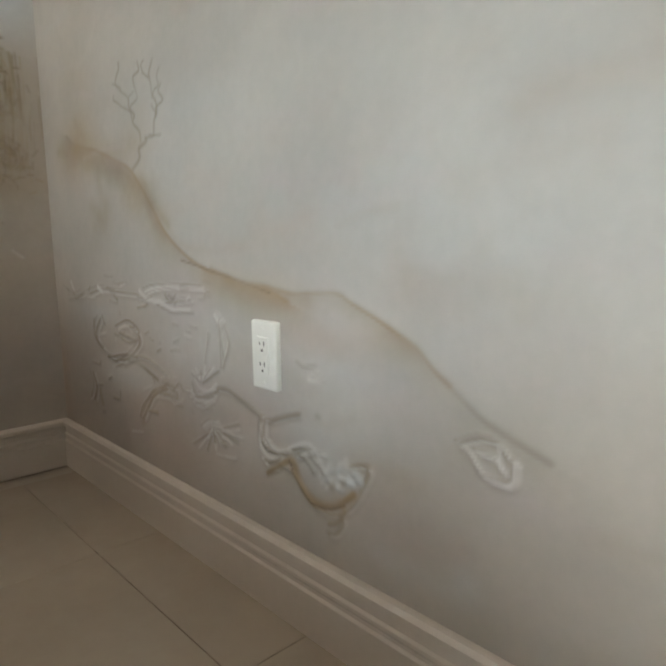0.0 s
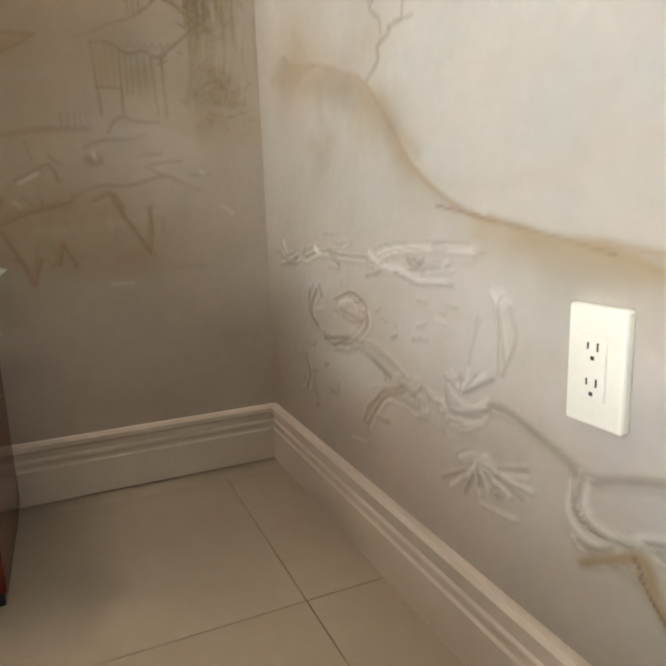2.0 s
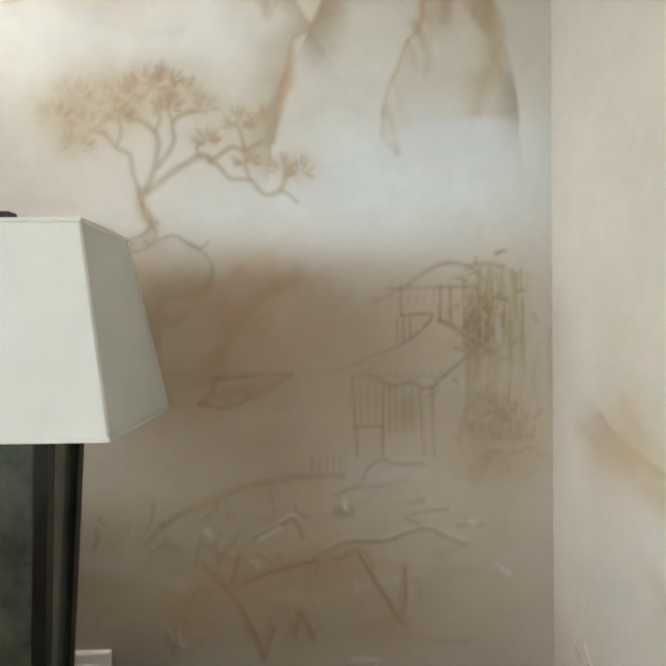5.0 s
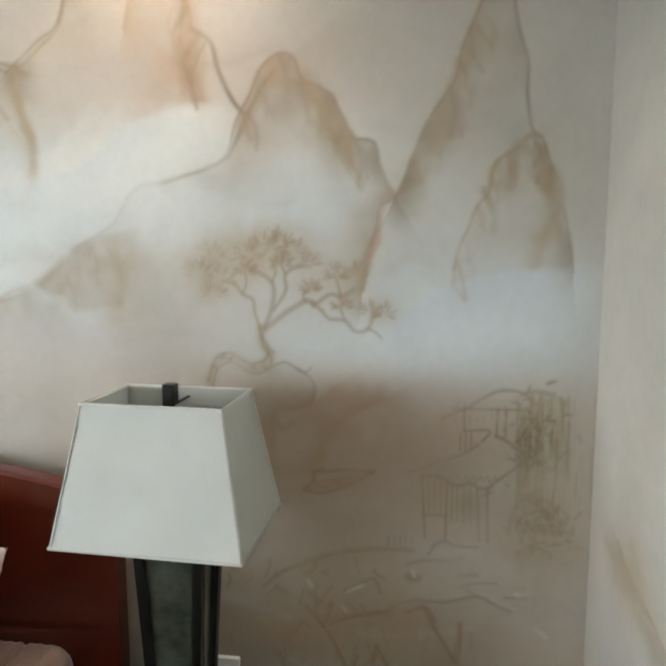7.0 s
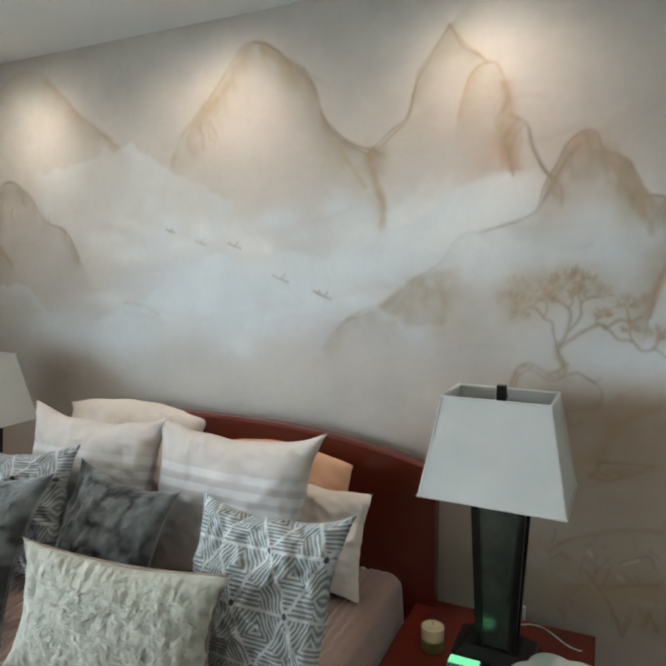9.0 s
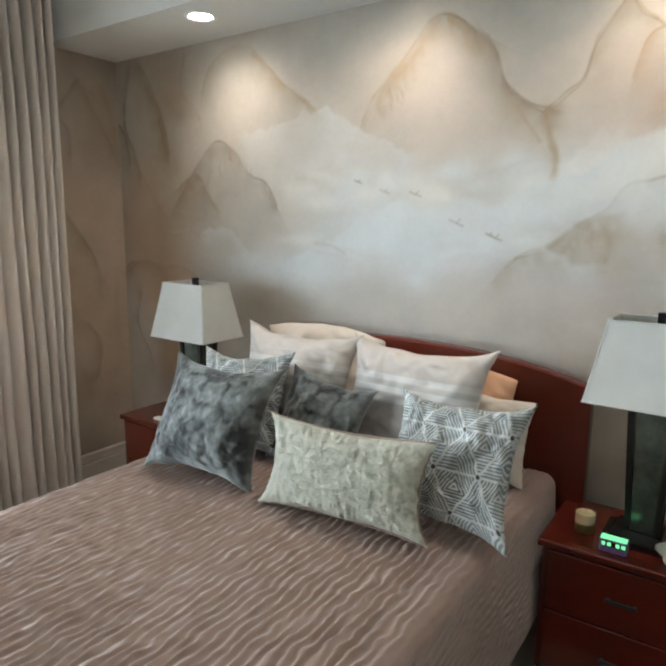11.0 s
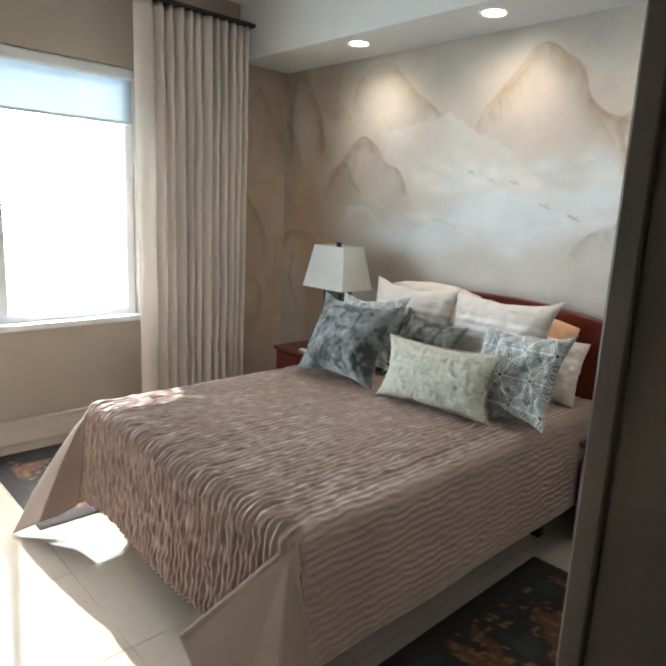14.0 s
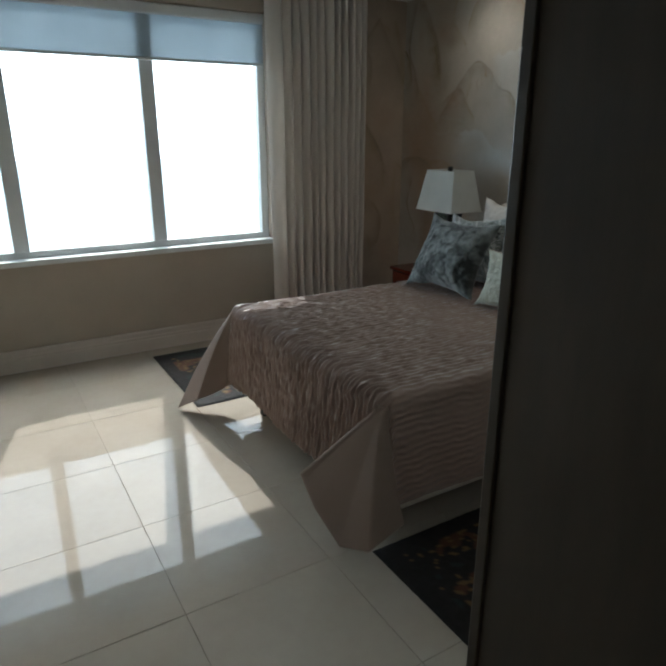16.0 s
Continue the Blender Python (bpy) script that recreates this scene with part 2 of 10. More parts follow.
# the hand-painted mural: colour and low relief laid on a fine plaster skin
class Canvas:
    def __init__(self, u0, u1, z0, z1, step, base, seed):
        self.u, self.z = np.arange(u0, u1 + step / 2, step), np.arange(z0, z1 + step / 2, step)
        self.u[-1], self.z[-1] = u1, z1
        self.U, self.Z = np.meshgrid(self.u, self.z)
        self.step = step
        self.rgb = np.ones(self.U.shape + (3,)) * base
        self.relief = np.zeros(self.U.shape)
        rng = np.random.default_rng(seed)
        self.cloud = sum(w * self.noise(rng, s) for s, w in ((0.9, 0.5), (0.4, 0.3), (0.17, 0.2)))
        self.touch = 0.6 * self.noise(rng, 0.11) + 0.4 * self.noise(rng, 0.05)
        self.streak = 0.5 * self.noise(rng, 0.16) + 0.5 * self.noise(rng, 0.06)
        self.grain = 0.6 * self.noise(rng, 0.07) + 0.4 * self.noise(rng, 0.03)

    def noise(self, rng, size):
        nu, nz = int((self.u[-1] - self.u[0]) / size) + 4, int((self.z[-1] - self.z[0]) / size) + 4
        knots = rng.uniform(-1, 1, (nz, nu))
        fu, fz = (self.U - self.u[0]) / size, (self.Z - self.z[0]) / size
        iu, iz = fu.astype(int), fz.astype(int)
        tu, tz = fu - iu, fz - iz
        tu, tz = tu * tu * (3 - 2 * tu), tz * tz * (3 - 2 * tz)
        low = knots[iz, iu] * (1 - tu) + knots[iz, iu + 1] * tu
        high = knots[iz + 1, iu] * (1 - tu) + knots[iz + 1, iu + 1] * tu
        return low * (1 - tz) + high * tz

    def lay(self, weight, colour):
        weight = np.clip(weight, 0, 1)[..., None]
        self.rgb = self.rgb * (1 - weight) + np.array(colour) * weight

    def wash(self, u, z, ru, rz, colour, amount=0.5, ragged=0.6):
        d = ((self.U - u) / ru) ** 2 + ((self.Z - z) / rz) ** 2
        self.lay(amount * np.exp(-d * np.clip(1 + ragged * (1.6 * self.cloud + 0.5 * self.grain), 0.35, 3)) * (1 + 0.4 * self.grain), colour)

    def line(self, points, width, colour, amount=0.7, relief=0.0, fade=0.0):
        """A brush stroke through points; fade: how far its wash runs out to the right of its way."""
        p = np.array(points, float).reshape(-1, 2)
        if len(p) > 2:
            q = np.vstack([2 * p[0] - p[1], p, 2 * p[-1] - p[-2]])
            t = np.linspace(0, 1, 7)[:-1, None]
            bits = [0.5 * (2 * q[k] + (q[k + 1] - q[k - 1]) * t + (2 * q[k - 1] - 5 * q[k] + 4 * q[k + 1] - q[k + 2]) * t**2
                           + (3 * q[k] - q[k - 1] - 3 * q[k + 1] + q[k + 2]) * t**3) for k in range(1, len(q) - 2)]
            p = np.vstack(bits + [p[-1:]])
        width *= 0.85
        reach = 3 * width + 2.2 * fade + 0.02
        a0, a1 = np.searchsorted(self.u, (p[:, 0].min() - reach, p[:, 0].max() + reach))
        b0, b1 = np.searchsorted(self.z, (p[:, 1].min() - reach, p[:, 1].max() + reach))
        if a1 <= a0 or b1 <= b0:
            return
        wob = 0.35 * width
        U, Z = self.U[b0:b1, a0:a1] + wob * self.grain[b0:b1, a0:a1], self.Z[b0:b1, a0:a1] + wob * np.roll(self.grain, 7, 1)[b0:b1, a0:a1]
        best, inner = np.full(U.shape, 9.0), np.zeros(U.shape)
        for (x0, y0), (x1, y1) in zip(p, p[1:]):
            dx, dy = x1 - x0, y1 - y0
            k = np.clip(((U - x0) * dx + (Z - y0) * dy) / max(dx * dx + dy * dy, 1e-9), 0, 1)
            away = np.hypot(U - x0 - k * dx, Z - y0 - k * dy)
            if fade:
                right = ((U - x0) * dy - (Z - y0) * dx) / max((dx * dx + dy * dy) ** 0.5, 1e-6)
                inner = np.where(away < best, right, inner)
            best = np.minimum(best, away)
        g = self.grain[b0:b1, a0:a1]
        press = np.clip(1.2 + 0.8 * self.touch[b0:b1, a0:a1], 0.3, 1.5)
        w = amount * np.exp(-((best / width) ** 2)) * (1 + 0.4 * g) * press
        if fade:
            soft = np.exp(-((best / fade) ** 1.3)) * np.clip(inner / (0.3 * width) + 0.5, 0, 1)
            w = np.maximum(w, 0.95 * amount * soft * np.clip(0.78 + 0.8 * self.streak[b0:b1, a0:a1] + 0.35 * g, 0, 1.3))
        w = np.clip(w, 0, 1)[..., None]
        self.rgb[b0:b1, a0:a1] = self.rgb[b0:b1, a0:a1] * (1 - w) + np.array(colour) * w
        if relief:
            self.relief[b0:b1, a0:a1] = np.maximum(self.relief[b0:b1, a0:a1], relief * np.exp(-((best / (0.8 * width)) ** 2)))

    def bank(self, top, depth, colour, amount=0.6, puff=0.03):
        """A cloud bank under a lumpy upper edge through (u, z) points, thinning out downwards over depth."""
        t = np.array(sorted(top))
        edge = np.interp(self.U, t[:, 0], t[:, 1]) + puff * self.touch + 0.4 * puff * self.grain
        below = edge - self.Z
        ends = np.clip((self.U - t[0, 0]) / 0.12, 0, 1) * np.clip((t[-1, 0] - self.U) / 0.12, 0, 1)
        soft = np.clip(below / 0.022 + 0.5, 0, 1) * np.exp(-(np.clip(below, 0, None) / depth) ** 1.6)
        self.lay(amount * soft * ends * (0.85 + 0.35 * self.streak), colour)

    def crag(self, ridge, lean, reach, count, seed, amount=0.3):
        """Dry rocky brush strokes that hang from a ridge, leaning by lean."""
        rng = random.Random(seed)
        for _ in range(count):
            k = rng.uniform(0, len(ridge) - 1.001)
            (x0, z0), (x1, z1) = ridge[int(k)], ridge[int(k) + 1]
            f = k - int(k)
            x, z = x0 + (x1 - x0) * f, z0 + (z1 - z0) * f
            long = reach * rng.uniform(0.35, 1.0)
            bend = rng.uniform(-0.25, 0.25) * long
            self.line([(x, z), (x + lean * long * 0.5 + bend, z - long * 0.5), (x + lean * long, z - long)], rng.uniform(0.004, 0.012),
                      rng.choice((OCHRE, OCHRE, SIENNA, UMBER, SHADOW)), amount * rng.uniform(0.4, 1.0))

    def skin(self, name, place, parent, label):
        """place(u, z, out) gives the world point."""
        rows, cols = self.U.shape
        x, y, z = place(self.U, self.Z, 0.004 + self.relief + 0.0006 * self.grain)
        verts = np.stack([x, y, z], -1).reshape(-1, 3)
        i = (np.arange(rows - 1)[:, None] * cols + np.arange(cols - 1)).ravel()
        faces = np.stack([i, i + 1, i + cols + 1, i + cols], 1)
        ob = mesh_object(name, verts.tolist(), faces.tolist(), MURAL)
        att = ob.data.color_attributes.new("paint", "FLOAT_COLOR", "POINT")
        att.data.foreach_set("color", np.concatenate([self.rgb, np.ones(self.U.shape + (1,))], -1).astype(np.float32).ravel())
        return under(ob, parent, label)


STONE, OCHRE, UMBER = (0.475, 0.445, 0.395), (0.36, 0.28, 0.175), (0.25, 0.20, 0.14)
SIENNA, MIST, ROSE = (0.38, 0.25, 0.16), (0.60, 0.645, 0.66), (0.49, 0.395, 0.335)
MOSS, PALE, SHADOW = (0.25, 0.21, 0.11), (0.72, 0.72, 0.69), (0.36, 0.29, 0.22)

INK = (0.20, 0.138, 0.082)

LILAC, COOL = (0.47, 0.43, 0.44), (0.43, 0.45, 0.425)

north_canvas = Canvas(-4.17, -0.0, 0.0, 2.648, 0.0043, STONE, 3)
east_canvas = Canvas(0.0, 2.60, 0.0, 3.05, 0.0043, STONE, 4)
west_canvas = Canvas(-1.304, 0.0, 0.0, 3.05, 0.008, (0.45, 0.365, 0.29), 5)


def paint_walls():
    n, e, w = north_canvas, east_canvas, west_canvas
    for c in (n, e, w):
        c.rgb *= (1 + 0.17 * c.cloud + 0.05 * c.grain)[..., None]
    # sky, mist and earth on the bed wall
    n.wash(-0.294, 1.467, 0.3, 0.14, MIST, 0.75, 0.6)
    n.wash(-0.737, 1.753, 0.35, 0.12, PALE, 0.6, 0.6)
    n.wash(-1.382, 1.803, 0.45, 0.14, MIST, 0.7, 0.6)
    n.wash(-0.97, 1.936, 0.22, 0.07, PALE, 0.8, 0.6)
    n.wash(-2.08, 1.608, 0.45, 0.14, MIST, 0.8, 0.6)
    n.wash(-2.541, 1.871, 0.4, 0.14, PALE, 0.6, 0.6)
    n.wash(-2.713, 1.389, 0.35, 0.12, MIST, 0.6, 0.6)
    n.wash(-2.109, 1.598, 0.5, 0.15, MIST, 0.75, 0.6)
    n.wash(-2.804, 1.394, 0.35, 0.13, MIST, 0.6, 0.6)
    n.wash(-1.924, 2.232, 0.35, 0.3, ROSE, 0.35, 0.6)
    n.wash(-1.068, 2.116, 0.3, 0.35, ROSE, 0.35, 0.6)
    n.wash(-0.754, 1.912, 0.25, 0.25, ROSE, 0.25, 0.6)
    n.wash(-0.279, 1.913, 0.3, 0.4, STONE, 0.4, 0.6)
    n.wash(-0.468, 1.231, 0.55, 0.13, SIENNA, 0.39, 0.6)
    n.wash(-0.607, 1.01, 0.5, 0.22, SIENNA, 0.35, 0.6)
    n.wash(-0.506, 0.754, 0.45, 0.3, SHADOW, 0.28, 0.6)
    n.wash(-0.663, 0.641, 0.5, 0.25, SHADOW, 0.28, 0.6)
    n.wash(-0.269, 0.587, 0.4, 0.3, ROSE, 0.5, 0.6)
    n.wash(-0.475, 0.255, 0.9, 0.22, SHADOW, 0.3, 0.3)
    n.wash(-0.267, 0.827, 0.35, 0.1, STONE, 0.6, 0.6)
    # browner and darker towards the window wall
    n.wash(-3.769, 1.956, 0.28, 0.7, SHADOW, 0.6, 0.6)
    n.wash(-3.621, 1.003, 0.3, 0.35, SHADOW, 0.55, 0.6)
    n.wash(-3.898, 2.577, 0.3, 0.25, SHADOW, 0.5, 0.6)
    # shadow of the far bedside lamp, painted onto the wall beside it
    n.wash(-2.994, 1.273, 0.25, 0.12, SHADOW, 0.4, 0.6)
    n.wash(-0.504, 0.95, 0.95, 0.3, SHADOW, 0.23, 0.6)
    n.wash(-0.661, 0.797, 0.6, 0.3, OCHRE, 0.22, 0.6)
    n.wash(-0.349, 0.63, 0.7, 0.25, SHADOW, 0.19, 0.6)
    n.wash(-0.605, 1.29, 0.4, 0.05, SIENNA, 0.28, 0.6)
    n.wash(-1.956, 1.49, 0.175, 0.0677, MIST, 0.55, 1.2)
    n.wash(-1.711, 1.731, 0.0862, 0.0363, MIST, 0.44, 1.2)
    n.wash(-2.708, 1.57, 0.149, 0.0305, PALE, 0.42, 1.2)
    n.wash(-2.87, 1.373, 0.127, 0.0605, MIST, 0.34, 1.2)
    n.wash(-1.968, 1.792, 0.0802, 0.0649, PALE, 0.53, 1.2)
    n.wash(-1.448, 1.765, 0.1, 0.0425, PALE, 0.46, 1.2)
    n.wash(-1.867, 1.753, 0.193, 0.0576, STONE, 0.39, 1.2)
    n.wash(-2.451, 1.78, 0.0975, 0.0326, MIST, 0.55, 1.2)
    n.wash(-2.021, 1.561, 0.165, 0.0326, MIST, 0.55, 1.2)
    n.wash(-2.214, 1.7, 0.138, 0.0582, MIST, 0.38, 1.2)
    n.wash(-1.463, 1.42, 0.123, 0.0462, STONE, 0.41, 1.2)
    n.wash(-2.036, 1.851, 0.0856, 0.0372, PALE, 0.34, 1.2)
    n.wash(-2.715, 1.41, 0.135, 0.0505, MIST, 0.53, 1.2)
    n.wash(-3.057, 1.436, 0.176, 0.0644, MIST, 0.43, 1.2)
    n.wash(-1.423, 1.747, 0.142, 0.0445, PALE, 0.4, 1.2)
    n.wash(-1.491, 1.6, 0.117, 0.0427, PALE, 0.54, 1.2)
    n.wash(-1.949, 1.501, 0.117, 0.0494, MIST, 0.32, 1.2)
    n.wash(-1.994, 1.397, 0.0838, 0.0596, MIST, 0.55, 1.2)
    n.wash(-2.263, 1.645, 0.0867, 0.0666, MIST, 0.54, 1.2)
    n.wash(-2.509, 1.759, 0.198, 0.0526, PALE, 0.49, 1.2)
    n.wash(-1.695, 1.796, 0.132, 0.036, STONE, 0.39, 1.2)
    n.wash(-2.27, 1.338, 0.182, 0.069, STONE, 0.59, 1.2)
    n.wash(-1.848, 1.7, 0.113, 0.0488, PALE, 0.33, 1.2)
    n.wash(-1.638, 1.602, 0.102, 0.0675, MIST, 0.35, 1.2)
    n.wash(-2.193, 1.598, 0.146, 0.0501, MIST, 0.54, 1.2)
    n.wash(-1.708, 1.524, 0.16, 0.0604, MIST, 0.47, 1.2)
    n.wash(-0.941, 1.722, 0.0838, 0.0594, STONE, 0.37, 1.2)
    n.wash(-0.723, 1.771, 0.112, 0.0303, STONE, 0.49, 1.2)
    n.wash(-1.226, 1.891, 0.086, 0.045, STONE, 0.5, 1.2)
    n.wash(-1.209, 1.782, 0.126, 0.0548, PALE, 0.53, 1.2)
    n.wash(-1.368, 1.717, 0.1, 0.0409, PALE, 0.43, 1.2)
    n.wash(-1.053, 1.916, 0.135, 0.0581, PALE, 0.37, 1.2)
    n.wash(-1.452, 1.778, 0.0975, 0.0485, STONE, 0.43, 1.2)
    n.wash(-0.731, 1.866, 0.11, 0.056, PALE, 0.48, 1.2)
    n.wash(-1.493, 1.935, 0.0997, 0.0495, MIST, 0.49, 1.2)
    n.wash(-1.359, 1.762, 0.149, 0.0594, MIST, 0.31, 1.2)
    n.wash(-1.397, 1.884, 0.0763, 0.0358, MIST, 0.4, 1.2)
    n.wash(-1.207, 1.776, 0.0665, 0.0361, STONE, 0.53, 1.2)
    n.wash(-1.522, 1.861, 0.0851, 0.0423, MIST, 0.47, 1.2)
    n.wash(-1.041, 1.685, 0.109, 0.039, PALE, 0.44, 1.2)
    # mountain ridges
    n.wash(-0.287, 1.482, 0.26, 0.12, MIST, 0.85, 0.6)
    n.wash(-0.846, 1.76, 0.34, 0.1, MIST, 0.7, 0.6)
    n.wash(-0.621, 1.42, 0.25, 0.05, MIST, 0.5, 0.6)
    n.wash(-0.145, 1.551, 0.12, 0.08, MIST, 0.6, 0.6)
    n.line([(-0.942, 1.857), (-0.913, 1.867), (-0.888, 1.893), (-0.867, 1.963), (-0.832, 2.023), (-0.807, 2.078), (-0.777, 2.105), (-0.749, 2.114), (-0.725, 2.1), (-0.711, 2.063), (-0.696, 2.045)], 0.006, UMBER, 0.55, fade=0.1)
    n.line([(-0.852, 1.949), (-0.822, 2.004), (-0.792, 2.059), (-0.754, 2.091)], 0.03, SIENNA, 0.4, fade=0.09)
    n.line([(-0.696, 2.045), (-0.658, 2.031), (-0.63, 2.012), (-0.615, 1.971), (-0.596, 1.938), (-0.582, 1.915), (-0.534, 1.905), (-0.519, 1.854), (-0.5, 1.807), (-0.482, 1.777)], 0.006, UMBER, 0.6, fade=0.07)
    n.line([(-0.668, 2.022), (-0.647, 1.957), (-0.62, 1.892)], 0.028, OCHRE, 0.55, fade=0.06)
    n.line([(-0.639, 2.003), (-0.615, 1.938), (-0.591, 1.882)], 0.02, UMBER, 0.3, fade=0.06)
    n.line([(-0.482, 1.777), (-0.519, 1.755), (-0.528, 1.703), (-0.547, 1.636), (-0.557, 1.558)], 0.008, OCHRE, 0.6, fade=0.06)
    n.line([(-0.482, 1.777), (-0.461, 1.816), (-0.438, 1.882), (-0.41, 1.946), (-0.373, 2.001), (-0.346, 2.046), (-0.333, 2.109), (-0.315, 2.153), (-0.293, 2.206), (-0.267, 2.276)], 0.006, UMBER, 0.65, fade=0.07)
    n.line([(-0.438, 1.854), (-0.405, 1.928), (-0.364, 1.992), (-0.332, 2.073), (-0.31, 2.135)], 0.025, OCHRE, 0.5, fade=0.05)
    n.line([(-0.355, 2.01), (-0.349, 1.964), (-0.355, 1.918)], 0.012, UMBER, 0.3)
    n.line([(-0.225, 2.223), (-0.212, 2.152), (-0.188, 2.071), (-0.188, 2.008), (-0.175, 1.926), (-0.151, 1.903), (-0.135, 1.853), (-0.119, 1.769), (-0.099, 1.741), (-0.082, 1.676), (-0.072, 1.6)], 0.006, UMBER, 0.6, fade=0.06)
    n.line([(-0.343, 1.606), (-0.33, 1.665), (-0.311, 1.703), (-0.293, 1.751), (-0.265, 1.788), (-0.253, 1.849), (-0.211, 1.881), (-0.176, 1.915)], 0.007, OCHRE, 0.6, fade=0.055)
    n.line([(-0.207, 1.89), (-0.215, 1.844), (-0.218, 1.795)], 0.018, UMBER, 0.45, fade=0.02)
    n.line([(-0.132, 1.816), (-0.126, 1.751), (-0.135, 1.685)], 0.025, OCHRE, 0.6, fade=0.03)
    n.line([(-0.139, 1.666), (-0.154, 1.614)], 0.012, OCHRE, 0.4, fade=0.03)
    n.line([(-1.441, 2.094), (-1.37, 2.154), (-1.314, 2.204), (-1.291, 2.296), (-1.276, 2.353), (-1.228, 2.417), (-1.176, 2.479)], 0.0083, OCHRE, 0.65, fade=0.07)
    n.line([(-1.176, 2.479), (-1.126, 2.417), (-1.083, 2.384), (-1.052, 2.351)], 0.0067, OCHRE, 0.59)
    n.line([(-1.143, 2.191), (-1.116, 2.292), (-1.09, 2.335), (-1.052, 2.351), (-1.022, 2.339), (-0.992, 2.269), (-0.974, 2.178)], 0.0067, OCHRE, 0.59, fade=0.05)
    n.line([(-0.974, 2.178), (-0.926, 2.146), (-0.908, 2.083), (-0.872, 2.012), (-0.842, 1.971)], 0.0075, UMBER, 0.59)
    n.line([(-0.993, 2.134), (-0.969, 2.075), (-0.957, 2.017)], 0.03, SIENNA, 0.52, fade=0.1)
    n.line([(-0.842, 1.971), (-0.801, 2.042), (-0.772, 2.074)], 0.009, UMBER, 0.52, fade=0.05)
    n.line([(-0.842, 1.971), (-0.872, 1.909), (-0.896, 1.875), (-0.945, 1.853), (-1.021, 1.832), (-1.059, 1.821), (-1.111, 1.816), (-1.151, 1.786)], 0.0075, UMBER, 0.65)
    n.line([(-1.537, 1.516), (-1.434, 1.547), (-1.346, 1.612), (-1.289, 1.663), (-1.219, 1.701), (-1.185, 1.731), (-1.151, 1.786)], 0.0083, UMBER, 0.55, fade=0.06)
    n.line([(-1.363, 1.521), (-1.318, 1.599), (-1.261, 1.651)], 0.03, OCHRE, 0.39, fade=0.1)
    n.line([(-1.19, 1.486), (-1.181, 1.588), (-1.153, 1.669)], 0.03, OCHRE, 0.33, fade=0.08)
    n.line([(-1.441, 2.092), (-1.431, 1.993), (-1.399, 1.917), (-1.402, 1.829)], 0.02, OCHRE, 0.65, fade=0.03)
    n.line([(-2.31, 2.135), (-2.253, 2.235), (-2.166, 2.311), (-2.043, 2.442), (-1.966, 2.525), (-1.873, 2.531), (-1.782, 2.462), (-1.711, 2.42)], 0.0097, OCHRE, 0.59, fade=0.08)
    n.line([(-1.711, 2.42), (-1.658, 2.337), (-1.639, 2.252), (-1.57, 2.176), (-1.504, 2.132), (-1.433, 2.11)], 0.0075, UMBER, 0.65, fade=0.05)
    n.line([(-2.209, 2.213), (-2.166, 2.277), (-2.124, 2.339)], 0.03, OCHRE, 0.52, fade=0.06)
    n.line([(-3.005, 2.534), (-2.894, 2.45), (-2.788, 2.35), (-2.659, 2.26), (-2.584, 2.206)], 0.0097, OCHRE, 0.55, fade=0.06)
    n.line([(-3.948, 2.613), (-3.868, 2.453), (-3.762, 2.264), (-3.701, 2.017)], 0.028, MOSS, 0.35, fade=0.08)
    n.line([(-3.532, 2.598), (-3.566, 2.429), (-3.424, 2.245)], 0.02, OCHRE, 0.39, fade=0.08)
    n.line([(-3.34, 1.951), (-3.375, 1.833), (-3.282, 1.716)], 0.02, OCHRE, 0.45, fade=0.05)
    n.line([(-3.86, 1.309), (-3.69, 1.388), (-3.499, 1.338), (-3.446, 1.217)], 0.0105, OCHRE, 0.52, fade=0.06)
    n.line([(-3.85, 1.109), (-3.793, 0.981), (-3.798, 0.776)], 0.03, OCHRE, 0.39, fade=0.06)
    n.line([(-1.912, 2.539), (-1.84, 2.514), (-1.752, 2.442), (-1.666, 2.343), (-1.616, 2.212), (-1.533, 2.139), (-1.461, 2.097)], 0.006, UMBER, 0.55, fade=0.04)
    n.line([(-1.876, 2.511), (-1.805, 2.449), (-1.735, 2.38)], 0.022, OCHRE, 0.55, fade=0.04)
    n.line([(-2.236, 2.189), (-2.192, 2.275), (-2.109, 2.331), (-2.018, 2.415), (-1.959, 2.5)], 0.022, OCHRE, 0.55, fade=0.05)
    n.line([(-1.437, 2.116), (-1.433, 2.015), (-1.397, 1.933), (-1.404, 1.824)], 0.014, OCHRE, 0.55, fade=0.02)
    n.line([(-1.461, 2.097), (-1.376, 2.168), (-1.316, 2.211), (-1.28, 2.324), (-1.217, 2.423), (-1.176, 2.483)], 0.006, UMBER, 0.55, fade=0.05)
    n.line([(-1.176, 2.483), (-1.134, 2.411), (-1.079, 2.377)], 0.005, UMBER, 0.55, fade=0.03)
    n.line([(-0.997, 2.276), (-0.981, 2.171), (-0.99, 2.041)], 0.03, SIENNA, 0.55, fade=0.06)
    n.line([(-1.618, 1.431), (-1.516, 1.529), (-1.401, 1.578), (-1.308, 1.654), (-1.204, 1.691)], 0.01, OCHRE, 0.55, fade=0.07)
    n.line([(-1.566, 2.127), (-1.517, 2.05), (-1.468, 1.988)], 0.012, OCHRE, 0.55, fade=0.06)
    n.line([(-1.189, 1.677), (-1.173, 1.605), (-1.186, 1.518)], 0.016, OCHRE, 0.55, fade=0.03)
    n.wash(-1.846, 1.879, 0.107, 0.0426, MIST, 0.51, 1.2)
    n.wash(-1.803, 1.889, 0.0895, 0.0587, MIST, 0.5, 1.2)
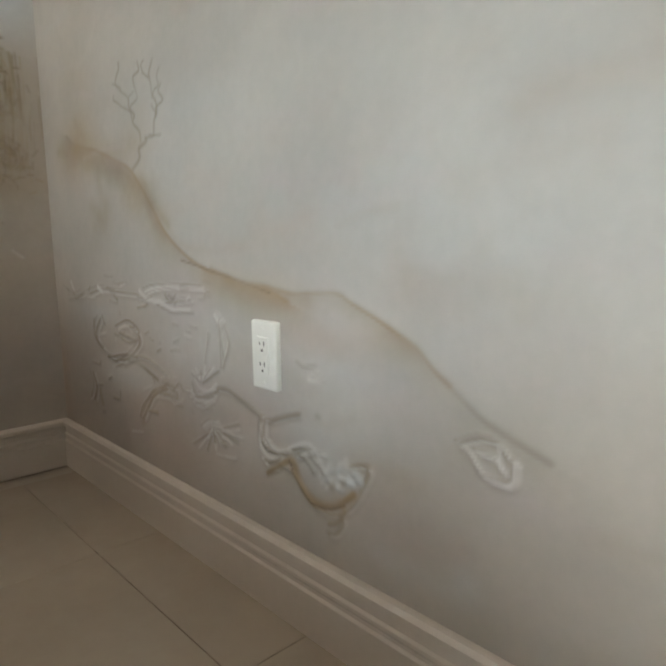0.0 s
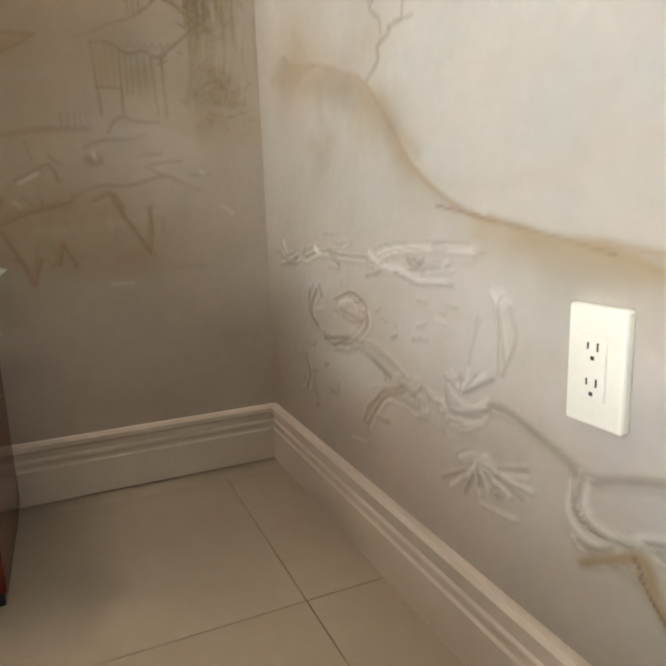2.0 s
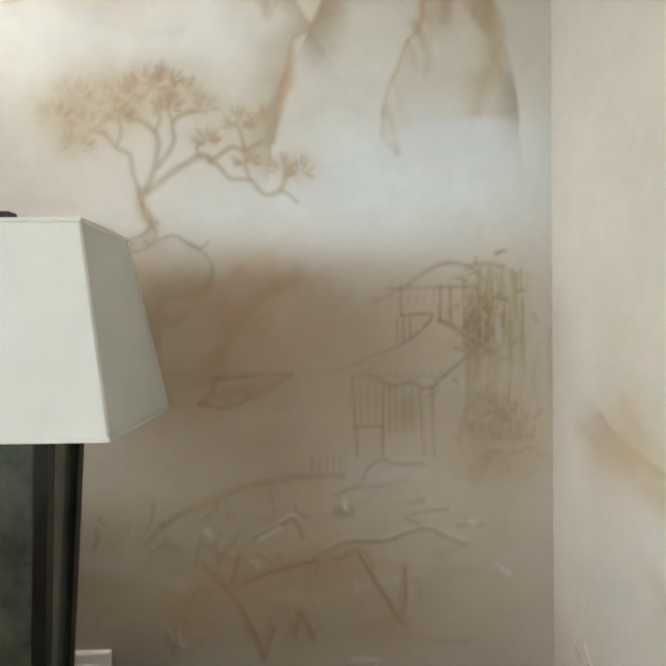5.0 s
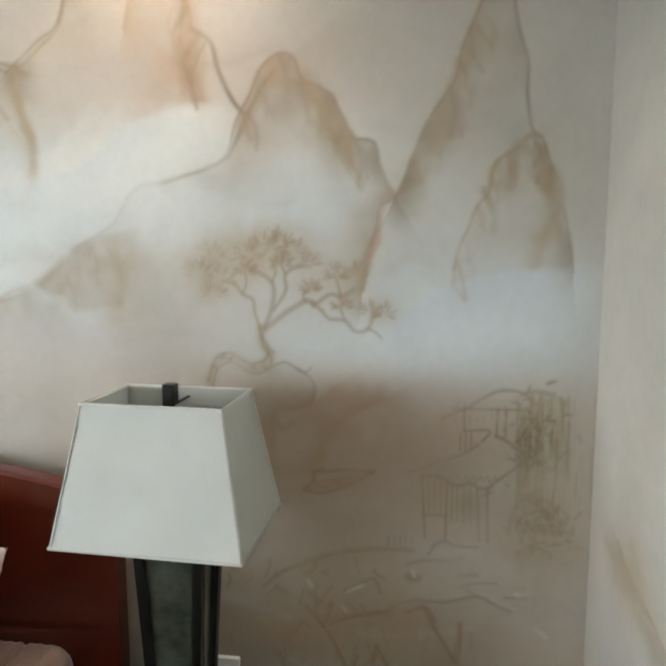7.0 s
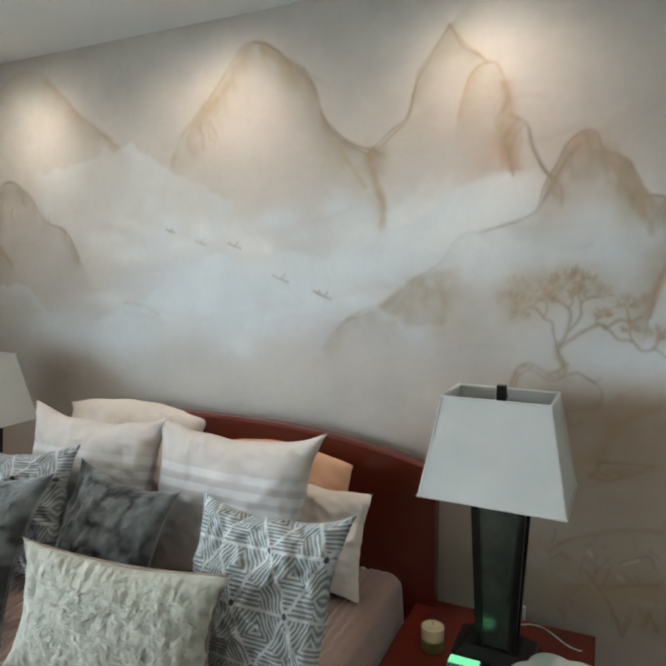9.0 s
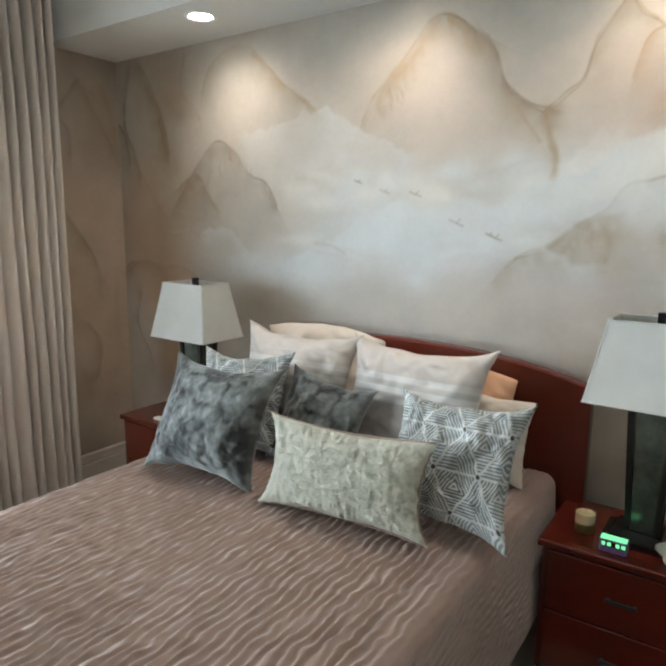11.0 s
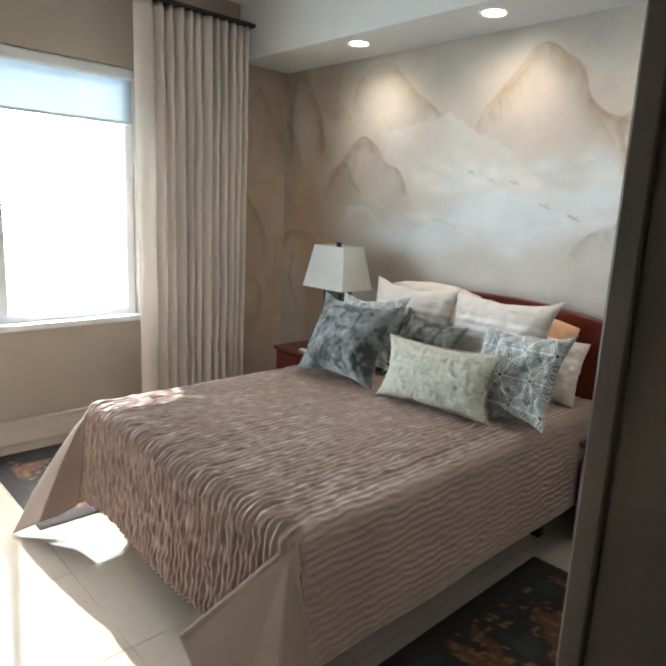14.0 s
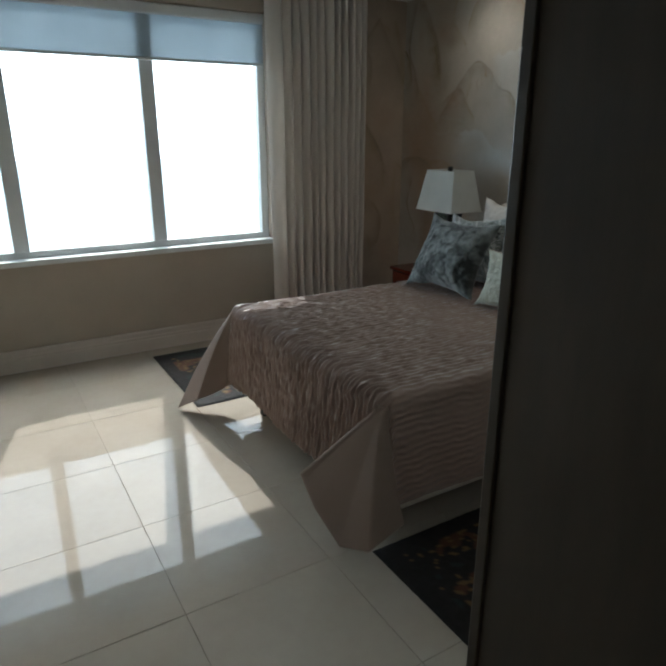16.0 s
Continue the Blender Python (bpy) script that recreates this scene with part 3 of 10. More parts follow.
    n.wash(-1.832, 1.675, 0.0576, 0.047, MIST, 0.48, 1.2)
    n.wash(-1.867, 1.769, 0.08, 0.0593, PALE, 0.42, 1.2)
    n.wash(-1.068, 1.882, 0.114, 0.0479, PALE, 0.54, 1.2)
    n.wash(-1.903, 1.782, 0.116, 0.0392, PALE, 0.39, 1.2)
    n.wash(-2.337, 1.881, 0.0672, 0.0312, MIST, 0.56, 1.2)
    n.wash(-2.358, 1.784, 0.115, 0.0535, MIST, 0.47, 1.2)
    n.wash(-1.205, 1.743, 0.0845, 0.0598, MIST, 0.51, 1.2)
    n.wash(-1.491, 1.717, 0.103, 0.039, MIST, 0.53, 1.2)
    n.wash(-1.479, 1.705, 0.0745, 0.0505, MIST, 0.38, 1.2)
    n.wash(-2.373, 1.853, 0.0575, 0.0506, MIST, 0.35, 1.2)
    n.wash(-1.281, 1.828, 0.0996, 0.049, PALE, 0.56, 1.2)
    n.wash(-1.21, 1.834, 0.1, 0.057, PALE, 0.56, 1.2)
    n.wash(-2.268, 1.803, 0.0803, 0.0386, PALE, 0.58, 1.2)
    n.wash(-2.143, 1.837, 0.0848, 0.0399, MIST, 0.46, 1.2)
    n.wash(-1.571, 1.916, 0.0687, 0.0326, MIST, 0.52, 1.2)
    n.wash(-2.334, 1.873, 0.12, 0.051, MIST, 0.38, 1.2)
    n.wash(-2.175, 1.861, 0.0578, 0.0568, PALE, 0.53, 1.2)
    n.wash(-1.709, 1.816, 0.106, 0.032, MIST, 0.36, 1.2)
    n.wash(-2.2, 1.774, 0.054, 0.0473, MIST, 0.45, 1.2)
    n.wash(-1.467, 1.823, 0.098, 0.0447, PALE, 0.58, 1.2)
    # small birds over the mist
    n.line([(-2.043, 1.803), (-2.015, 1.79), (-1.989, 1.781)], 0.006, UMBER, 0.5)
    n.line([(-2.015, 1.79), (-2, 1.805)], 0.005, UMBER, 0.45)
    n.line([(-1.845, 1.676), (-1.81, 1.661), (-1.78, 1.65)], 0.006, UMBER, 0.5)
    n.line([(-1.81, 1.661), (-1.794, 1.679)], 0.005, UMBER, 0.45)
    n.line([(-1.656, 1.613), (-1.627, 1.601), (-1.602, 1.592)], 0.006, UMBER, 0.5)
    n.line([(-1.627, 1.601), (-1.614, 1.616)], 0.005, UMBER, 0.45)
    n.line([(-2.204, 1.817), (-2.178, 1.806), (-2.154, 1.798)], 0.006, UMBER, 0.5)
    n.line([(-2.178, 1.806), (-2.165, 1.819)], 0.005, UMBER, 0.45)
    n.line([(-2.349, 1.864), (-2.329, 1.855), (-2.31, 1.849)], 0.006, UMBER, 0.5)
    n.line([(-2.329, 1.855), (-2.318, 1.865)], 0.005, UMBER, 0.45)
    n.line([(-1.67, 1.62), (-1.654, 1.613), (-1.639, 1.608)], 0.006, UMBER, 0.5)
    n.line([(-1.654, 1.613), (-1.646, 1.622)], 0.005, UMBER, 0.45)
    n.line([(-0.582, 1.915), (-0.534, 1.905), (-0.519, 1.854), (-0.5, 1.807), (-0.482, 1.777), (-0.519, 1.755), (-0.528, 1.703), (-0.547, 1.636), (-0.557, 1.558)], 0.005, UMBER, 0.5, fade=0.05)
    n.line([(-0.482, 1.777), (-0.461, 1.816), (-0.438, 1.882), (-0.41, 1.946)], 0.005, UMBER, 0.5, fade=0.05)
    # pine on a rock
    n.line([(-0.947, 1.315), (-0.933, 1.361), (-0.913, 1.381), (-0.882, 1.382), (-0.842, 1.359), (-0.801, 1.368), (-0.789, 1.398), (-0.809, 1.428), (-0.814, 1.456)], 0.017, OCHRE, 0.5)
    n.line([(-0.95, 1.328), (-0.936, 1.374), (-0.915, 1.394), (-0.885, 1.395), (-0.845, 1.372), (-0.804, 1.381), (-0.792, 1.411), (-0.812, 1.441), (-0.817, 1.469)], 0.004, UMBER, 0.40)
    n.line([(-0.943, 1.302), (-0.93, 1.348), (-0.909, 1.368), (-0.878, 1.369), (-0.838, 1.346), (-0.798, 1.355), (-0.785, 1.385), (-0.805, 1.415), (-0.811, 1.443)], 0.004, UMBER, 0.40)
    n.line([(-0.951, 1.322), (-0.953, 1.329)], 0.004, UMBER, 0.4)
    n.line([(-0.941, 1.362), (-0.93, 1.357)], 0.004, UMBER, 0.4)
    n.line([(-0.908, 1.386), (-0.907, 1.39)], 0.004, UMBER, 0.4)
    n.line([(-0.887, 1.388), (-0.895, 1.379)], 0.004, UMBER, 0.4)
    n.line([(-0.837, 1.354), (-0.829, 1.361)], 0.004, UMBER, 0.4)
    n.line([(-0.805, 1.366), (-0.799, 1.359)], 0.004, UMBER, 0.4)
    n.line([(-0.783, 1.405), (-0.78, 1.401)], 0.004, UMBER, 0.4)
    n.line([(-0.809, 1.433), (-0.809, 1.441)], 0.004, UMBER, 0.4)
    n.line([(-0.807, 1.45), (-0.806, 1.454)], 0.004, UMBER, 0.4)
    n.line([(-0.94, 1.314), (-0.931, 1.307)], 0.004, UMBER, 0.4)
    n.line([(-0.933, 1.362), (-0.931, 1.364)], 0.004, UMBER, 0.4)
    n.line([(-0.918, 1.385), (-0.91, 1.394)], 0.004, UMBER, 0.4)
    n.line([(-0.89, 1.38), (-0.895, 1.379)], 0.004, UMBER, 0.4)
    n.line([(-0.842, 1.362), (-0.83, 1.368)], 0.004, UMBER, 0.4)
    n.line([(-0.814, 1.456), (-0.828, 1.497), (-0.834, 1.532), (-0.859, 1.546), (-0.879, 1.571), (-0.909, 1.58)], 0.006, UMBER, 0.40)
    n.line([(-0.811, 1.452), (-0.825, 1.493), (-0.831, 1.528), (-0.856, 1.542), (-0.876, 1.567), (-0.906, 1.577)], 0.0048, OCHRE, 0.32)
    n.line([(-0.805, 1.463), (-0.79, 1.498), (-0.779, 1.547), (-0.784, 1.576), (-0.808, 1.596), (-0.838, 1.605)], 0.007, UMBER, 0.40)
    n.line([(-0.802, 1.459), (-0.787, 1.494), (-0.776, 1.543), (-0.781, 1.572), (-0.806, 1.592), (-0.835, 1.601)], 0.0056, OCHRE, 0.32)
    n.line([(-0.78, 1.508), (-0.749, 1.557), (-0.749, 1.596), (-0.719, 1.616), (-0.687, 1.618)], 0.005, UMBER, 0.40)
    n.line([(-0.777, 1.504), (-0.746, 1.553), (-0.746, 1.592), (-0.716, 1.612), (-0.684, 1.614)], 0.004, OCHRE, 0.32)
    n.line([(-0.802, 1.46), (-0.77, 1.486), (-0.74, 1.508), (-0.7, 1.53), (-0.68, 1.526)], 0.008, UMBER, 0.40)
    n.line([(-0.799, 1.456), (-0.767, 1.482), (-0.737, 1.504), (-0.697, 1.526), (-0.677, 1.522)], 0.0064, OCHRE, 0.32)
    n.line([(-0.68, 1.526), (-0.66, 1.509), (-0.64, 1.487), (-0.601, 1.484), (-0.576, 1.458), (-0.546, 1.465), (-0.532, 1.495), (-0.517, 1.5)], 0.006, UMBER, 0.40)
    n.line([(-0.677, 1.522), (-0.657, 1.505), (-0.637, 1.483), (-0.598, 1.481), (-0.573, 1.454), (-0.543, 1.461), (-0.529, 1.491), (-0.514, 1.496)], 0.0048, OCHRE, 0.32)
    n.line([(-0.68, 1.518), (-0.64, 1.548), (-0.611, 1.543), (-0.581, 1.558)], 0.005, UMBER, 0.40)
    n.line([(-0.677, 1.514), (-0.637, 1.544), (-0.608, 1.539), (-0.578, 1.554)], 0.004, OCHRE, 0.32)
    n.line([(-0.749, 1.596), (-0.758, 1.625), (-0.748, 1.654)], 0.004, UMBER, 0.40)
    n.line([(-0.746, 1.592), (-0.756, 1.621), (-0.745, 1.65)], 0.0032, OCHRE, 0.32)
    n.line([(-0.611, 1.543), (-0.621, 1.577), (-0.63, 1.597)], 0.004, UMBER, 0.40)
    n.line([(-0.608, 1.539), (-0.618, 1.573), (-0.627, 1.593)], 0.0032, OCHRE, 0.32)
    n.line([(-0.601, 1.484), (-0.611, 1.509), (-0.609, 1.524)], 0.004, UMBER, 0.40)
    n.line([(-0.598, 1.481), (-0.608, 1.505), (-0.606, 1.52)], 0.0032, OCHRE, 0.32)
    n.line([(-0.546, 1.465), (-0.527, 1.456), (-0.512, 1.441)], 0.004, UMBER, 0.40)
    n.line([(-0.543, 1.461), (-0.524, 1.452), (-0.509, 1.437)], 0.0032, OCHRE, 0.32)
    n.line([(-0.7, 1.53), (-0.705, 1.547), (-0.69, 1.557)], 0.004, UMBER, 0.40)
    n.line([(-0.697, 1.526), (-0.702, 1.544), (-0.687, 1.553)], 0.0032, OCHRE, 0.32)
    n.line([(-0.784, 1.576), (-0.774, 1.606), (-0.788, 1.635)], 0.004, UMBER, 0.40)
    n.line([(-0.781, 1.572), (-0.771, 1.602), (-0.785, 1.631)], 0.0032, OCHRE, 0.32)
    n.line([(-0.859, 1.546), (-0.849, 1.576), (-0.853, 1.605)], 0.004, UMBER, 0.40)
    n.line([(-0.856, 1.542), (-0.846, 1.572), (-0.85, 1.601)], 0.0032, OCHRE, 0.32)
    leaf = random.Random(12)
    for x, z, r in ((-0.933, 1.634, 0.045), (-0.914, 1.585, 0.04), (-0.934, 1.546, 0.03), (-0.878, 1.625, 0.042), (-0.838, 1.640, 0.042), (-0.798, 1.662, 0.042), (-0.760, 1.668, 0.04), (-0.724, 1.645, 0.036),
                    (-0.689, 1.622, 0.026), (-0.848, 1.595, 0.03), (-0.968, 1.600, 0.038), (-0.542, 1.505, 0.024), (-0.622, 1.592, 0.028), (-0.609, 1.518, 0.022), (-0.684, 1.556, 0.022), (-0.578, 1.589, 0.03), (-0.507, 1.498, 0.026), (-0.757, 1.620, 0.026)):
        n.wash(x, z + 0.3 * r, r, 0.8 * r, OCHRE, 0.34, 0.9)
        for _ in range(44):
            turn, far = leaf.uniform(-0.5, 3.64), r * leaf.uniform(0.25, 1.0)
            px, pz = x + far * math.cos(turn), z + 0.85 * far * math.sin(turn)
            n.line([(px, pz), (px + 0.010 * math.cos(turn), pz + 0.012 * math.sin(turn) + 0.003)], leaf.uniform(0.0022, 0.0042), leaf.choice((OCHRE, SIENNA, UMBER)), leaf.uniform(0.12, 0.32))
    n.line([(-0.781, 1.368), (-0.751, 1.376), (-0.721, 1.359), (-0.691, 1.339), (-0.678, 1.309), (-0.691, 1.268), (-0.722, 1.262), (-0.773, 1.246), (-0.787, 1.215), (-0.779, 1.169)], 0.005, UMBER, 0.55, fade=0.03)
    n.line([(-0.721, 1.361), (-0.701, 1.351), (-0.685, 1.364)], 0.004, UMBER, 0.45)
    n.line([(-0.783, 1.238), (-0.722, 1.252), (-0.681, 1.279)], 0.012, SIENNA, 0.5, fade=0.13)
    n.line([(-0.778, 1.231), (-0.763, 1.206), (-0.737, 1.222)], 0.012, UMBER, 0.45)
    n.line([(-0.783, 1.195), (-0.805, 1.133), (-0.764, 1.081), (-0.682, 1.094)], 0.02, OCHRE, 0.4, fade=0.06)
    n.line([(-0.692, 1.104), (-0.651, 1.187), (-0.601, 1.249), (-0.511, 1.296)], 0.03, SIENNA, 0.55, fade=0.07)
    # boat, pavilion and willow
    n.line([(-0.704, 1.05), (-0.681, 1.074), (-0.673, 1.099), (-0.657, 1.096), (-0.611, 1.103), (-0.526, 1.105)], 0.00504, INK, 0.49)
    n.line([(-0.526, 1.105), (-0.565, 1.08), (-0.612, 1.057), (-0.658, 1.042), (-0.704, 1.05)], 0.00576, INK, 0.49)
    n.line([(-0.658, 1.073), (-0.627, 1.077), (-0.612, 1.061)], 0.00432, INK, 0.45)
    n.line([(-0.68, 1.097), (-0.657, 1.104)], 0.00864, INK, 0.45)
    n.line([(-0.681, 1.077), (-0.666, 1.062), (-0.643, 1.054)], 0.00504, INK, 0.41)
    n.wash(-0.619, 1.077, 0.07, 0.03, OCHRE, 0.5, 0.6)
    n.line([(-0.36, 1.246), (-0.296, 1.278), (-0.264, 1.301), (-0.223, 1.319), (-0.175, 1.315), (-0.143, 1.288)], 0.00576, INK, 0.34)
    n.line([(-0.339, 1.271), (-0.175, 1.273)], 0.0036, INK, 0.37)
    n.line([(-0.308, 1.267), (-0.308, 1.219)], 0.0036, INK, 0.41)
    n.line([(-0.232, 1.272), (-0.231, 1.208)], 0.0036, INK, 0.41)
    n.line([(-0.211, 1.272), (-0.21, 1.208)], 0.0036, INK, 0.37)
    n.line([(-0.308, 1.218), (-0.248, 1.219), (-0.264, 1.193)], 0.0036, INK, 0.41)
    n.line([(-0.316, 1.21), (-0.317, 1.167)], 0.00288, INK, 0.29)
    n.line([(-0.304, 1.212), (-0.305, 1.165)], 0.00288, INK, 0.29)
    n.line([(-0.291, 1.212), (-0.29, 1.17)], 0.00288, INK, 0.29)
    n.line([(-0.232, 1.208), (-0.2, 1.192), (-0.16, 1.153)], 0.00576, INK, 0.41)
    n.line([(-0.16, 1.153), (-0.184, 1.129), (-0.225, 1.097), (-0.249, 1.07)], 0.00432, INK, 0.41)
    n.line([(-0.44, 1.107), (-0.408, 1.118), (-0.368, 1.138), (-0.313, 1.157), (-0.272, 1.185)], 0.00432, INK, 0.29)
    n.line([(-0.412, 1.097), (-0.369, 1.1), (-0.349, 1.089), (-0.321, 1.078), (-0.289, 1.086), (-0.265, 1.074), (-0.248, 1.078)], 0.00504, INK, 0.41)
    n.line([(-0.408, 1.097), (-0.398, 0.939)], 0.0036, INK, 0.41)
    n.line([(-0.345, 1.084), (-0.348, 0.94)], 0.0036, INK, 0.41)
    n.line([(-0.248, 1.07), (-0.245, 0.937)], 0.0036, INK, 0.45)
    n.line([(-0.273, 1.072), (-0.266, 0.939)], 0.00288, INK, 0.37)
    n.line([(-0.405, 0.999), (-0.346, 0.999)], 0.0036, INK, 0.37)
    n.line([(-0.333, 1.078), (-0.333, 0.987)], 0.0036, INK, 0.33)
    n.line([(-0.321, 1.074), (-0.321, 0.987)], 0.00288, INK, 0.25)
    n.line([(-0.305, 1.074), (-0.305, 0.987)], 0.00288, INK, 0.25)
    n.line([(-0.289, 1.074), (-0.288, 0.987)], 0.00288, INK, 0.25)
    n.line([(-0.393, 1.091), (-0.389, 1.004)], 0.00288, INK, 0.25)
    n.line([(-0.377, 1.09), (-0.375, 1.004)], 0.00288, INK, 0.25)
    n.line([(-0.361, 1.089), (-0.361, 1.004)], 0.00288, INK, 0.25)
    n.wash(-0.296, 1.03, 0.035, 0.04, MOSS, 0.4, 0.2)
    n.wash(-0.376, 1.047, 0.03, 0.045, OCHRE, 0.4, 0.2)
    n.line([(-0.161, 1.167), (-0.158, 1.126), (-0.166, 1.085)], 0.0045, MOSS, 0.34)
    n.line([(-0.089, 1.239), (-0.094, 1.178), (-0.09, 1.118)], 0.00324, INK, 0.28)
    n.line([(-0.127, 1.289), (-0.132, 1.198), (-0.132, 1.106)], 0.0045, MOSS, 0.34)
    n.line([(-0.102, 1.237), (-0.097, 1.171), (-0.1, 1.105)], 0.0045, OCHRE, 0.34)
    n.line([(-0.157, 1.162), (-0.155, 1.125), (-0.159, 1.089)], 0.0045, OCHRE, 0.34)
    n.line([(-0.18, 1.282), (-0.175, 1.244), (-0.181, 1.206)], 0.0045, MOSS, 0.34)
    n.line([(-0.117, 1.297), (-0.111, 1.261), (-0.117, 1.224)], 0.0045, MOSS, 0.34)
    n.line([(-0.17, 1.183), (-0.169, 1.118), (-0.172, 1.054)], 0.0045, OCHRE, 0.34)
    n.line([(-0.145, 1.18), (-0.141, 1.138), (-0.15, 1.097)], 0.0045, OCHRE, 0.34)
    n.line([(-0.149, 1.263), (-0.149, 1.185), (-0.149, 1.107)], 0.00324, INK, 0.28)
    n.line([(-0.169, 1.235), (-0.174, 1.167), (-0.165, 1.099)], 0.0045, OCHRE, 0.34)
    n.line([(-0.076, 1.233), (-0.071, 1.176), (-0.08, 1.119)], 0.0045, MOSS, 0.34)
    n.line([(-0.155, 1.252), (-0.151, 1.193), (-0.151, 1.135)], 0.0045, MOSS, 0.34)
    n.line([(-0.107, 1.301), (-0.103, 1.202), (-0.115, 1.104)], 0.0045, MOSS, 0.34)
    n.line([(-0.151, 1.317), (-0.152, 1.231), (-0.156, 1.144)], 0.00324, INK, 0.28)
    n.line([(-0.077, 1.298), (-0.078, 1.225), (-0.083, 1.153)], 0.0045, MOSS, 0.34)
    n.line([(-0.152, 1.304), (-0.156, 1.266), (-0.152, 1.229)], 0.00324, INK, 0.28)
    n.line([(-0.169, 1.171), (-0.173, 1.104), (-0.169, 1.037)], 0.0045, MOSS, 0.34)
    n.line([(-0.185, 1.297), (-0.184, 1.238), (-0.183, 1.178)], 0.00324, INK, 0.28)
    n.line([(-0.148, 1.261), (-0.148, 1.183), (-0.155, 1.105)], 0.0045, OCHRE, 0.34)
    n.line([(-0.184, 1.166), (-0.178, 1.08), (-0.184, 0.994)], 0.0045, MOSS, 0.34)
    n.line([(-0.147, 1.251), (-0.149, 1.211), (-0.151, 1.17)], 0.00324, INK, 0.28)
    n.line([(-0.091, 1.259), (-0.088, 1.219), (-0.09, 1.18)], 0.0045, OCHRE, 0.34)
    n.line([(-0.134, 1.204), (-0.134, 1.121), (-0.137, 1.038)], 0.00324, INK, 0.28)
    n.line([(-0.132, 1.311), (-0.136, 1.276), (-0.136, 1.241)], 0.0045, MOSS, 0.34)
    n.line([(-0.102, 1.222), (-0.102, 1.189), (-0.103, 1.155)], 0.0045, MOSS, 0.34)
    n.line([(-0.069, 1.2), (-0.064, 1.125), (-0.068, 1.05)], 0.0045, OCHRE, 0.34)
    n.line([(-0.16, 1.236), (-0.158, 1.151), (-0.167, 1.066)], 0.0045, OCHRE, 0.34)
    n.line([(-0.151, 1.307), (-0.146, 1.252), (-0.153, 1.197)], 0.0045, OCHRE, 0.34)
    n.line([(-0.152, 1.232), (-0.153, 1.131), (-0.147, 1.029)], 0.00324, INK, 0.28)
    n.line([(-0.125, 1.22), (-0.122, 1.12), (-0.129, 1.019)], 0.0045, MOSS, 0.34)
    n.line([(-0.164, 1.261), (-0.16, 1.16), (-0.167, 1.06)], 0.00324, INK, 0.28)
    n.line([(-0.139, 1.259), (-0.139, 1.161), (-0.138, 1.063)], 0.00324, INK, 0.28)
    n.line([(-0.088, 1.223), (-0.088, 1.165), (-0.088, 1.107)], 0.0045, OCHRE, 0.34)
    n.line([(-0.126, 1.306), (-0.125, 1.263), (-0.121, 1.219)], 0.00324, INK, 0.28)
    n.line([(-0.093, 1.22), (-0.087, 1.129), (-0.097, 1.038)], 0.0045, OCHRE, 0.34)
    n.line([(-0.156, 1.161), (-0.158, 1.084), (-0.16, 1.007)], 0.0045, MOSS, 0.34)
    n.line([(-0.092, 1.201), (-0.087, 1.151), (-0.091, 1.101)], 0.0045, MOSS, 0.34)
    n.line([(-0.143, 1.195), (-0.144, 1.107), (-0.142, 1.018)], 0.0045, OCHRE, 0.34)
    n.line([(-0.067, 1.173), (-0.071, 1.084), (-0.066, 0.995)], 0.0045, OCHRE, 0.34)
    n.line([(-0.155, 1.304), (-0.153, 1.24), (-0.159, 1.175)], 0.0045, OCHRE, 0.34)
    n.line([(-0.176, 1.223), (-0.175, 1.129), (-0.18, 1.035)], 0.0045, MOSS, 0.34)
    n.line([(-0.085, 1.306), (-0.081, 1.265), (-0.079, 1.223)], 0.0045, MOSS, 0.34)
    n.line([(-0.089, 1.204), (-0.09, 1.129), (-0.092, 1.054)], 0.00324, INK, 0.28)
    n.line([(-0.069, 1.309), (-0.064, 1.213), (-0.069, 1.116)], 0.00324, INK, 0.28)
    n.line([(-0.168, 1.279), (-0.168, 1.219), (-0.165, 1.16)], 0.0045, MOSS, 0.34)
    n.line([(-0.161, 1.189), (-0.151, 1.193)], 0.00504, INK, 0.34)
    n.line([(-0.135, 1.075), (-0.145, 1.067)], 0.00504, INK, 0.34)
    n.line([(-0.146, 1.158), (-0.142, 1.164)], 0.00504, INK, 0.34)
    n.line([(-0.151, 1.128), (-0.159, 1.122)], 0.00504, INK, 0.34)
    n.line([(-0.141, 1.171), (-0.135, 1.179)], 0.00504, INK, 0.34)
    n.line([(-0.149, 1.155), (-0.157, 1.157)], 0.00504, INK, 0.34)
    n.line([(-0.16, 1.233), (-0.156, 1.239)], 0.00504, INK, 0.34)
    n.line([(-0.142, 1.231), (-0.137, 1.225)], 0.00504, INK, 0.34)
    n.line([(-0.172, 1.14), (-0.167, 1.13)], 0.00504, INK, 0.34)
    n.line([(-0.155, 1.267), (-0.162, 1.274)], 0.00504, INK, 0.34)
    n.line([(-0.111, 1.215), (-0.103, 1.221)], 0.00504, INK, 0.34)
    n.line([(-0.169, 1.227), (-0.163, 1.227)], 0.00504, INK, 0.34)
    n.line([(-0.141, 1.242), (-0.143, 1.253)], 0.00504, INK, 0.34)
    n.line([(-0.177, 1.181), (-0.182, 1.194)], 0.00504, INK, 0.34)
    n.line([(-0.133, 1.226), (-0.138, 1.23)], 0.00504, INK, 0.34)
    n.line([(-0.081, 1.158), (-0.074, 1.172)], 0.00504, INK, 0.34)
    n.line([(-0.14, 1.23), (-0.129, 1.223)], 0.00504, INK, 0.34)
    n.line([(-0.135, 1.236), (-0.134, 1.225)], 0.00504, INK, 0.34)
